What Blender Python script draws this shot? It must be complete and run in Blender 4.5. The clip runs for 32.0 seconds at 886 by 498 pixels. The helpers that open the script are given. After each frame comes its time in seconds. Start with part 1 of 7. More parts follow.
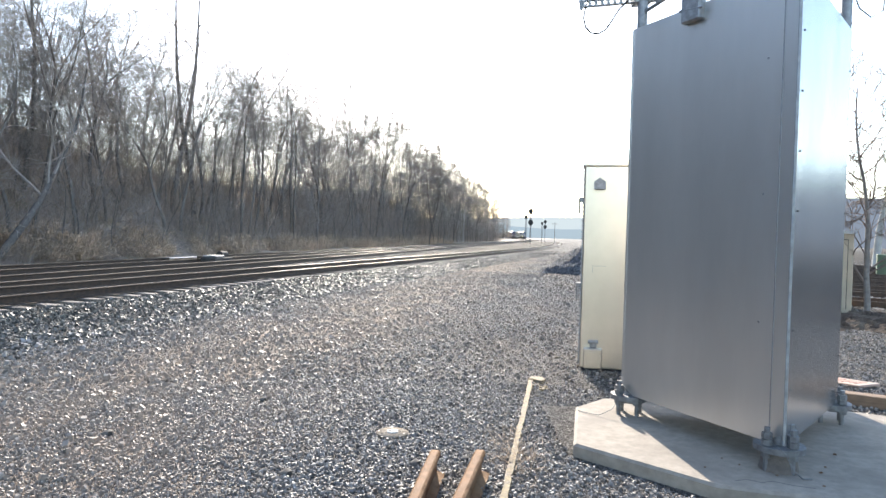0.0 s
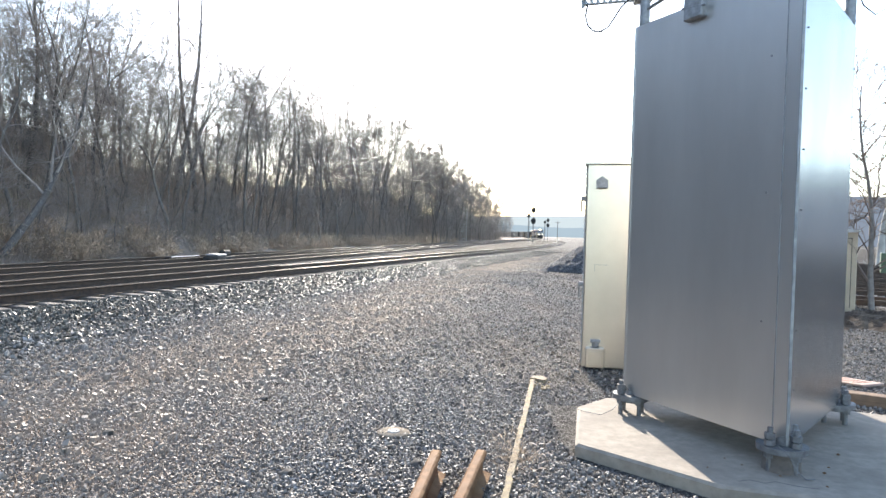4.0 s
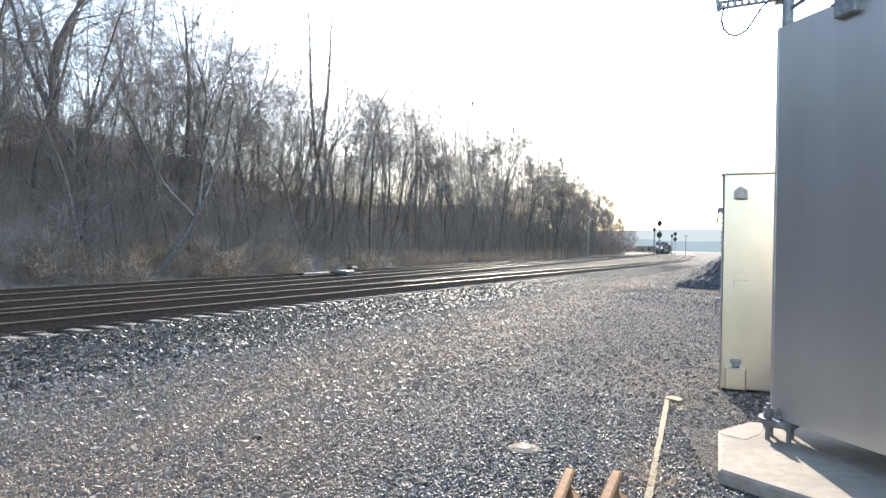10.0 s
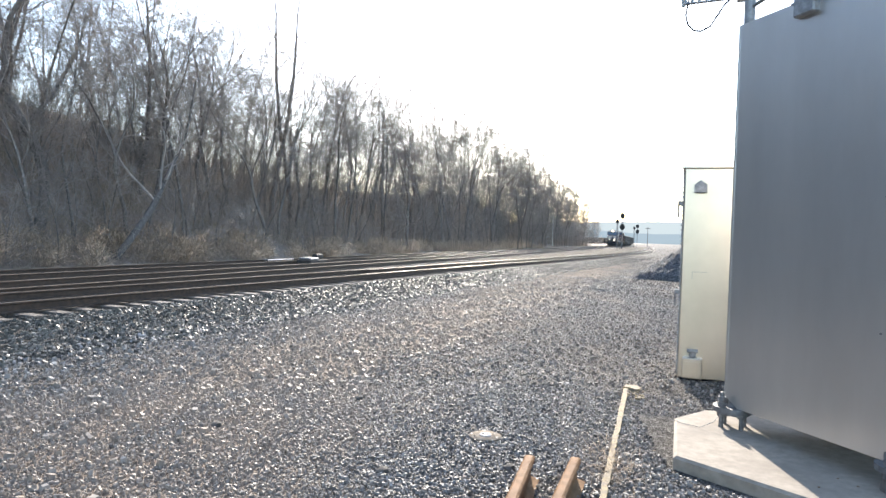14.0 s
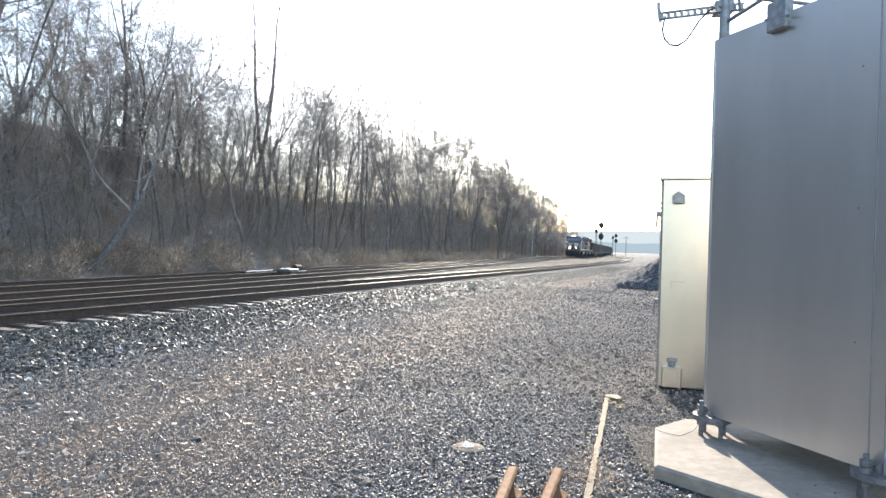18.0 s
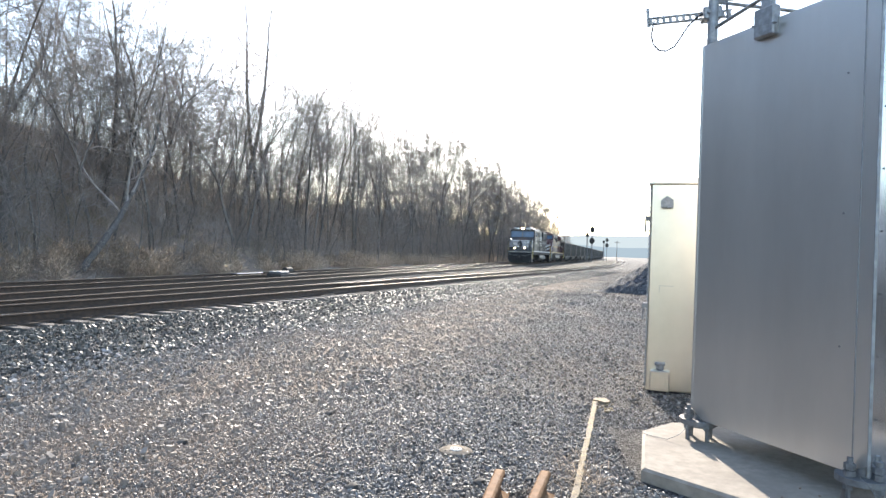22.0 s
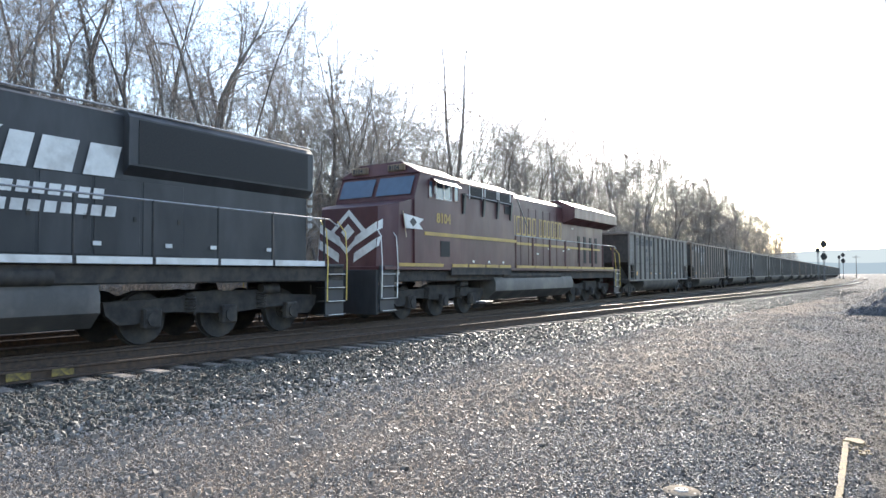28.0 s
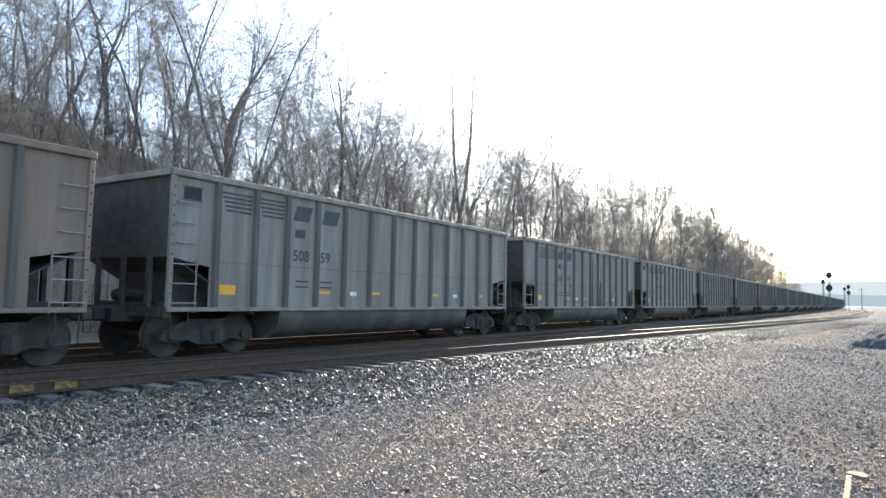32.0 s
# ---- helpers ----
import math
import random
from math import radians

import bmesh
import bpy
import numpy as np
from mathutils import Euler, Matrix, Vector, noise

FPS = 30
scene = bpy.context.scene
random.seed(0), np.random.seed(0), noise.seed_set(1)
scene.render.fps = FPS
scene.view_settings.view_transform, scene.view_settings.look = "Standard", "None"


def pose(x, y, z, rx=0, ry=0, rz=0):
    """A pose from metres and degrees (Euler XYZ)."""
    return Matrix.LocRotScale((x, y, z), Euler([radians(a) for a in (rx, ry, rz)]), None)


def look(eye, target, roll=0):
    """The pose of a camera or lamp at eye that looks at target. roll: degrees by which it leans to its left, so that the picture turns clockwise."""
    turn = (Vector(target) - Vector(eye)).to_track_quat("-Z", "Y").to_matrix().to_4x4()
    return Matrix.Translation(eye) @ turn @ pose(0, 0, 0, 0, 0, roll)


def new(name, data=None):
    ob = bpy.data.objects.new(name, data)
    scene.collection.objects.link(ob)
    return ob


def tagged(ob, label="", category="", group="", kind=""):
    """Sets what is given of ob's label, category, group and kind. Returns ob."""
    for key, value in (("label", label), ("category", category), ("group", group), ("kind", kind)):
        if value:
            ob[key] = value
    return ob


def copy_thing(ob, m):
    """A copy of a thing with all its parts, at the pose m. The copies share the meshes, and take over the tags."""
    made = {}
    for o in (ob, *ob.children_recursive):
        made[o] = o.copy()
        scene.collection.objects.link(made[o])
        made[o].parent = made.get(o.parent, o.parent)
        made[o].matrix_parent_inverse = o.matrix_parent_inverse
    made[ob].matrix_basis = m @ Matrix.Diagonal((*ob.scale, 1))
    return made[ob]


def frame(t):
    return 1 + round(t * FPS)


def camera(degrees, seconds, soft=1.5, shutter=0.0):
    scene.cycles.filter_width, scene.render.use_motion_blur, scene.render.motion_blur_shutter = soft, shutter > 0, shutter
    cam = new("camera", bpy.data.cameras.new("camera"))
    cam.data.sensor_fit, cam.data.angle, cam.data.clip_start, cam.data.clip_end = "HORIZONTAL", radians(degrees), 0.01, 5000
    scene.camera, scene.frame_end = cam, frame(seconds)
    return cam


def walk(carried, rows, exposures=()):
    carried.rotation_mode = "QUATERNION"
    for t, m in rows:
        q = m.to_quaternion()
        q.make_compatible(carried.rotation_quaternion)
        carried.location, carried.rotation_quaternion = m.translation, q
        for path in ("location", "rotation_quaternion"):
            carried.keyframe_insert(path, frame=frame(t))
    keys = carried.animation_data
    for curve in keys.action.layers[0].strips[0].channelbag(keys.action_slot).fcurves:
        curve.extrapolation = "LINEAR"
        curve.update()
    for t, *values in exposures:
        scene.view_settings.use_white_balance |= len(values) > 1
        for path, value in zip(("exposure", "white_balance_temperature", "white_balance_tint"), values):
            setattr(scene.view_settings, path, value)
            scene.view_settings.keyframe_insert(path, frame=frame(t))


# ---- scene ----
# camera: held by hand at one spot, turning
cam = camera(67.33, 32.0, soft=1.5)
PATH = [
    (0, pose(0.000, 0.000, 1.650, 88.782, -1.618, -0.000)),
    (0.5, pose(0.011, 0.009, 1.653, 88.788, -1.491, 0.044)),
    (1, pose(0.013, 0.013, 1.653, 88.814, -1.424, 0.061)),
    (1.5, pose(0.008, 0.020, 1.652, 88.804, -1.558, 0.084)),
    (2, pose(0.008, 0.021, 1.647, 88.787, -1.674, 0.061)),
    (2.5, pose(0.011, 0.022, 1.654, 88.704, -1.663, 0.091)),
    (3, pose(0.009, 0.018, 1.653, 88.691, -1.724, 0.132)),
    (3.5, pose(0.013, 0.019, 1.654, 88.673, -1.607, 0.183)),
    (5.5, pose(0.010, 0.028, 1.650, 88.611, -1.659, 0.382)),
    (6, pose(0.012, 0.019, 1.655, 88.581, -1.428, 0.437)),
    (6.5, pose(0.009, 0.017, 1.657, 88.561, -1.412, 0.531)),
    (7, pose(0.009, 0.018, 1.653, 88.526, -1.673, 0.645)),
    (7.5, pose(0.010, 0.027, 1.648, 88.498, -1.809, 0.814)),
    (8, pose(0.010, 0.033, 1.650, 88.455, -1.849, 0.911)),
    (8.5, pose(-0.002, 0.003, 1.658, 88.917, -1.621, 1.084)),
    (9, pose(-0.019, 0.018, 1.654, 89.324, -1.522, 3.966)),
    (9.5, pose(-0.041, -0.004, 1.658, 89.688, -0.935, 7.599)),
    (10, pose(-0.061, -0.018, 1.650, 89.786, -1.014, 10.516)),
    (10.5, pose(-0.059, -0.018, 1.638, 89.700, -1.107, 9.641)),
    (11, pose(-0.071, -0.012, 1.641, 89.355, -1.987, 9.462)),
    (11.5, pose(-0.070, -0.015, 1.647, 89.398, -1.979, 9.192)),
    (12, pose(-0.068, -0.017, 1.647, 89.511, -1.760, 9.096)),
    (12.5, pose(-0.068, -0.032, 1.650, 89.512, -1.509, 8.783)),
    (13, pose(-0.069, -0.026, 1.643, 89.466, -1.937, 8.420)),
    (13.5, pose(-0.061, -0.024, 1.638, 89.101, -2.078, 7.924)),
    (14, pose(-0.054, -0.017, 1.645, 88.900, -1.913, 7.554)),
    (14.5, pose(-0.056, -0.029, 1.651, 88.862, -1.571, 7.388)),
    (15, pose(-0.051, -0.031, 1.657, 89.027, -1.267, 6.983)),
    (15.5, pose(-0.052, -0.044, 1.660, 89.283, -1.057, 6.424)),
    (17.5, pose(-0.064, -0.023, 1.649, 89.831, -1.662, 5.860)),
    (18, pose(-0.067, -0.032, 1.657, 89.831, -1.667, 5.840)),
    (18.5, pose(-0.064, -0.040, 1.659, 89.795, -1.866, 5.306)),
    (19, pose(-0.052, -0.024, 1.661, 89.865, -2.164, 5.337)),
    (19.5, pose(-0.053, -0.023, 1.654, 89.943, -1.924, 5.350)),
    (20, pose(-0.054, -0.028, 1.662, 89.722, -1.933, 5.364)),
    (20.5, pose(-0.053, -0.029, 1.660, 89.815, -1.978, 5.311)),
    (21, pose(-0.050, -0.029, 1.660, 89.943, -2.012, 5.276)),
    (21.5, pose(-0.051, -0.041, 1.655, 90.106, -2.091, 5.120)),
    (22, pose(-0.045, -0.037, 1.653, 90.145, -1.989, 5.110)),
    (22.5, pose(-0.040, -0.035, 1.658, 90.198, -1.811, 5.053)),
    (23, pose(-0.047, -0.045, 1.657, 90.243, -1.890, 4.925)),
    (23.5, pose(-0.041, -0.024, 1.652, 90.281, -1.729, 4.918)),
    (24, pose(-0.041, -0.018, 1.654, 90.287, -1.782, 4.968)),
    (24.5, pose(-0.044, -0.022, 1.653, 90.327, -1.677, 4.998)),
    (26.5, pose(-0.040, -0.007, 1.654, 90.375, -1.169, 5.060)),
    (27, pose(-0.043, -0.006, 1.666, 90.586, 0.028, 10.382)),
    (27.5, pose(-0.073, -0.016, 1.678, 91.143, 0.346, 16.473)),
    (28, pose(-0.094, -0.004, 1.667, 92.255, 0.267, 22.311)),
    (28.5, pose(-0.053, -0.093, 1.677, 93.129, 0.659, 27.465)),
    (29, pose(-0.046, -0.122, 1.696, 93.493, 1.038, 28.943)),
    (29.5, pose(-0.054, -0.115, 1.693, 93.603, 0.921, 29.102)),
    (30, pose(-0.090, -0.078, 1.699, 93.687, -0.001, 28.069)),
    (30.5, pose(-0.068, -0.096, 1.668, 93.894, -0.632, 24.393)),
    (31, pose(-0.073, -0.065, 1.666, 94.080, -1.038, 23.055)),
    (31.5, pose(-0.083, -0.059, 1.666, 94.113, -1.290, 22.473)),
    (32, pose(-0.090, -0.062, 1.667, 94.143, -1.152, 22.588)),
]
walk(cam, PATH, exposures=[(0, 1.84, 7120, 11), (32, 1.84, 7120, 11)])

# ---- world and sun ----
SUN_YAW, SUN_EL = 5.0, 27.0
sun_dir = Vector((-math.sin(radians(SUN_YAW)) * math.cos(radians(SUN_EL)), math.cos(radians(SUN_YAW)) * math.cos(radians(SUN_EL)), math.sin(radians(SUN_EL))))
world = bpy.data.worlds.new("sky_world")
scene.world = world
world.use_nodes = True
wn = world.node_tree.nodes
wl = world.node_tree.links
sky = wn.new("ShaderNodeTexSky")
sky.sky_type = "NISHITA"
sky.sun_disc = False
sky.sun_elevation, sky.sun_rotation = radians(SUN_EL), radians(-SUN_YAW)
sky.air_density, sky.dust_density, sky.ozone_density = 1.0, 0.45, 1.6
wn["Background"].inputs["Strength"].default_value = 0.15
wl.new(sky.outputs[0], wn["Background"].inputs["Color"])
sun = new("sun", bpy.data.lights.new("sun", "SUN"))
sun.data.energy, sun.data.angle, sun.data.color = 3.3, radians(0.6), (1.0, 0.96, 0.90)
sun.matrix_world = look(sun_dir * 200, (0, 0, 0))

# ---- tools ----


class Shape:
    """Gathers vertices and faces for one mesh."""

    def __init__(self):
        self.v, self.f = [], []

    def add(self, verts, faces):
        n = len(self.v)
        self.v += [tuple(p) for p in verts]
        self.f += [tuple(n + i for i in q) for q in faces]
        return self

    def box(self, x0, x1, y0, y1, z0, z1, c=0.0):
        """A box, with chamfered edges of size c where c > 0."""
        if c <= 0:
            p = [(x, y, z) for z in (z0, z1) for y in (y0, y1) for x in (x0, x1)]
            return self.add(p, [(0, 2, 3, 1), (4, 5, 7, 6), (0, 1, 5, 4), (2, 6, 7, 3), (0, 4, 6, 2), (1, 3, 7, 5)])
        lo, hi, v, idx = (x0, y0, z0), (x1, y1, z1), [], {}
        for sx in (0, 1):
            for sy in (0, 1):
                for sz in (0, 1):
                    for ax in range(3):
                        q = []
                        for k, s in enumerate((sx, sy, sz)):
                            e = hi[k] if s else lo[k]
                            q.append(e if k == ax else e + (-c if s else c))
                        idx[sx, sy, sz, ax] = len(v)
                        v.append(q)
        f = []
        for ax in range(3):
            o = [k for k in range(3) if k != ax]
            for s in (0, 1):
                ring = []
                for a, b in ((0, 0), (1, 0), (1, 1), (0, 1)):
                    key = [0, 0, 0]
                    key[ax], key[o[0]], key[o[1]] = s, a, b
                    ring.append(idx[(*key, ax)])
                f.append(ring if (s == 1) != (ax == 1) else ring[::-1])
            for a in (0, 1):
                for b in (0, 1):
                    k0, k1 = [0, 0, 0], [0, 0, 0]
                    k0[ax], k1[ax] = 0, 1
                    k0[o[0]] = k1[o[0]] = a
                    k0[o[1]] = k1[o[1]] = b
                    f.append((idx[(*k0, o[0])], idx[(*k1, o[0])], idx[(*k1, o[1])], idx[(*k0, o[1])]))
        for sx in (0, 1):
            for sy in (0, 1):
                for sz in (0, 1):
                    f.append(tuple(idx[sx, sy, sz, k] for k in range(3)))
        return self.add(v, f)

    def prism(self, poly, lo, hi, axis="x"):
        """A polygon swept along one axis; poly lies in the other two axes, in their order."""
        n = len(poly)
        mk = {"x": lambda u, w, s: (s, u, w), "y": lambda u, w, s: (u, s, w), "z": lambda u, w, s: (u, w, s)}[axis]
        v = [mk(u, w, lo) for u, w in poly] + [mk(u, w, hi) for u, w in poly]
        f = [tuple(range(n))[::-1], tuple(range(n, 2 * n))] + [(i, (i + 1) % n, n + (i + 1) % n, n + i) for i in range(n)]
        return self.add(v, f)

    def tube(self, path, radii, n=8, caps=True):
        """A round bar along a path."""
        path = [Vector(p) for p in path]
        if not isinstance(radii, (list, tuple)):
            radii = [radii] * len(path)
        v, f = [], []
        for i, p in enumerate(path):
            d = (path[min(i + 1, len(path) - 1)] - path[max(i - 1, 0)]).normalized()
            u = d.cross(Vector((0, 0, 1)) if abs(d.z) < 0.9 else Vector((1, 0, 0))).normalized()
            w = d.cross(u)
            v += [p + (u * math.cos(2 * math.pi * k / n) + w * math.sin(2 * math.pi * k / n)) * radii[i] for k in range(n)]
        for i in range(len(path) - 1):
            for k in range(n):
                a, b = i * n + k, i * n + (k + 1) % n
                f.append((a, a + n, b + n, b))
        if caps:
            f.append(tuple(range(n)))
            f.append(tuple(range(len(v) - n, len(v)))[::-1])
        return self.add(v, f)

    def disc(self, c, axis, r, t, n=20):
        """A round plate of radius r and thickness t, centred at c."""
        a = Vector(axis).normalized() * (t / 2)
        return self.tube([Vector(c) - a, Vector(c) + a], r, n)

    def move(self, m):
        self.v = [tuple(m @ Vector(p)) for p in self.v]
        return self

    def mesh(self, name, material):
        me = bpy.data.meshes.new(name)
        me.from_pydata(self.v, [], self.f)
        bm = bmesh.new()
        bm.from_mesh(me)
        bmesh.ops.recalc_face_normals(bm, faces=bm.faces)
        bm.to_mesh(me)
        bm.free()
        me.shade_smooth()
        me.set_sharp_from_angle(angle=radians(32))
        me.materials.append(material)
        return me


def part(name, shape, material, parent=None, label="", m=None):
    """One mesh object, under a thing or a part where parent is given."""
    ob = new(name, shape.mesh(name, material) if isinstance(shape, Shape) else shape)
    if parent is not None:
        ob.parent = parent
    if m is not None:
        ob.matrix_basis = m
    if label:
        ob["label"] = label
    return ob


def piece(name, mesh, parent, m):
    """A repeat of a mesh as an object of its own under parent."""
    ob = new(name, mesh)
    ob.parent, ob.matrix_basis = parent, m
    return ob


def thing(name, label, category, group="", m=None, kind=""):
    ob = new(name)
    ob.empty_display_size = 0.3
    if m is not None:
        ob.matrix_basis = m
    return tagged(ob, label, category, group, kind)


def raw_mesh(name, v, f, material, smooth=False):
    """A mesh from arrays, quick for large ones."""
    me = bpy.data.meshes.new(name)
    v, f = np.asarray(v, np.float32), np.asarray(f, np.int32)
    me.vertices.add(len(v))
    me.vertices.foreach_set("co", v.ravel())
    k = f.shape[1]
    me.loops.add(f.size)
    me.loops.foreach_set("vertex_index", f.ravel())
    me.polygons.add(len(f))
    me.polygons.foreach_set("loop_start", np.arange(0, f.size, k, dtype=np.int32))
    me.polygons.foreach_set("use_smooth", np.full(len(f), smooth))
    me.update()
    me.validate()
    me.materials.append(material)
    return me


def words(text, size, material, name="lettering", bold=0.0):
    """Flat lettering as a mesh in the xz plane, reading along +x, facing -y."""
    cu = bpy.data.curves.new(name, "FONT")
    cu.body, cu.size, cu.offset, cu.extrude = text, size, bold, 0.002
    cu.resolution_u = 3
    ob = bpy.data.objects.new(name, cu)
    me = bpy.data.meshes.new_from_object(ob)
    bpy.data.objects.remove(ob)
    bpy.data.curves.remove(cu)
    me.transform(Matrix.Rotation(radians(90), 4, "X"))
    me.materials.clear()
    me.materials.append(material)
    return me


# ---- materials ----
def material(name, colour, colour2=None, scale=8.0, rough=0.7, metal=0.0, bump=0.0, bump_scale=60.0, spec=0.5, detail=6.0, stain=None, stain_scale=1.2, stain_amount=0.5, island=0.0, objects=0.0, stretch=None, rough2=None):
    """Two-scale procedural surface: grain between two colours, broad stains, fine relief."""
    mat = bpy.data.materials.new(name)
    mat.use_nodes = True
    nt = mat.node_tree
    nd, ln = nt.nodes, nt.links
    bs = nd["Principled BSDF"]
    bs.inputs["Roughness"].default_value, bs.inputs["Metallic"].default_value = rough, metal
    bs.inputs["Specular IOR Level"].default_value = spec
    co = nd.new("ShaderNodeTexCoord")
    src = co.outputs["Object"]
    if stretch:
        mp = nd.new("ShaderNodeMapping")
        mp.inputs["Scale"].default_value = stretch
        ln.new(src, mp.inputs["Vector"])
        src = mp.outputs[0]

    def tex(s, d, r=0.6):
        n = nd.new("ShaderNodeTexNoise")
        n.inputs["Scale"].default_value, n.inputs["Detail"].default_value, n.inputs["Roughness"].default_value = s, d, r
        ln.new(src, n.inputs["Vector"])
        return n.outputs["Fac"]

    def ramp(sock, lo, hi):
        n = nd.new("ShaderNodeMapRange")
        n.inputs["From Min"].default_value, n.inputs["From Max"].default_value = lo, hi
        ln.new(sock, n.inputs["Value"])
        return n.outputs["Result"]

    def mix(fac, a, b, mode="MIX"):
        n = nd.new("ShaderNodeMix")
        n.data_type, n.blend_type = "RGBA", mode
        for sock, val in ((n.inputs["Factor"], fac), (n.inputs["A"], a), (n.inputs["B"], b)):
            if isinstance(val, (tuple, list)):
                sock.default_value = (*val, 1.0)
            elif isinstance(val, float):
                sock.default_value = val
            else:
                ln.new(val, sock)
        return n.outputs["Result"]

    grain = tex(scale, detail)
    col = mix(ramp(grain, 0.36, 0.64), colour, colour2 or tuple(0.75 * c for c in colour))
    if stain:
        col = mix(ramp(tex(stain_scale, 4.0), 0.62 - 0.3 * stain_amount, 0.72), col, stain)
    for amount, node, sock in ((island, "ShaderNodeNewGeometry", "Random Per Island"), (objects, "ShaderNodeObjectInfo", "Random")):
        if amount:
            rnd = nd.new(node)
            mr = nd.new("ShaderNodeMapRange")
            mr.inputs["To Min"].default_value, mr.inputs["To Max"].default_value = 1 - amount, 1 + amount
            ln.new(rnd.outputs[sock], mr.inputs["Value"])
            mul = nd.new("ShaderNodeVectorMath")
            mul.operation = "SCALE"
            ln.new(col, mul.inputs[0])
            ln.new(mr.outputs[0], mul.inputs["Scale"])
            col = mul.outputs[0]
    ln.new(col, bs.inputs["Base Color"])
    if rough2 is not None:
        mr = nd.new("ShaderNodeMapRange")
        mr.inputs["From Min"].default_value, mr.inputs["From Max"].default_value = 0.35, 0.65
        mr.inputs["To Min"].default_value, mr.inputs["To Max"].default_value = rough, rough2
        ln.new(tex(stain_scale * 2.2, 5.0), mr.inputs["Value"])
        ln.new(mr.outputs[0], bs.inputs["Roughness"])
    if bump:
        bn = nd.new("ShaderNodeBump")
        bn.inputs["Strength"].default_value, bn.inputs["Distance"].default_value = min(1.0, bump), 0.02
        ln.new(tex(bump_scale, 5.0), bn.inputs["Height"])
        ln.new(bn.outputs[0], bs.inputs["Normal"])
    return mat


def glow(name, colour, strength):
    mat = bpy.data.materials.new(name)
    mat.use_nodes = True
    bs = mat.node_tree.nodes["Principled BSDF"]
    bs.inputs["Base Color"].default_value = (*colour, 1)
    bs.inputs["Emission Color"].default_value = (*colour, 1)
    bs.inputs["Emission Strength"].default_value = strength
    return mat


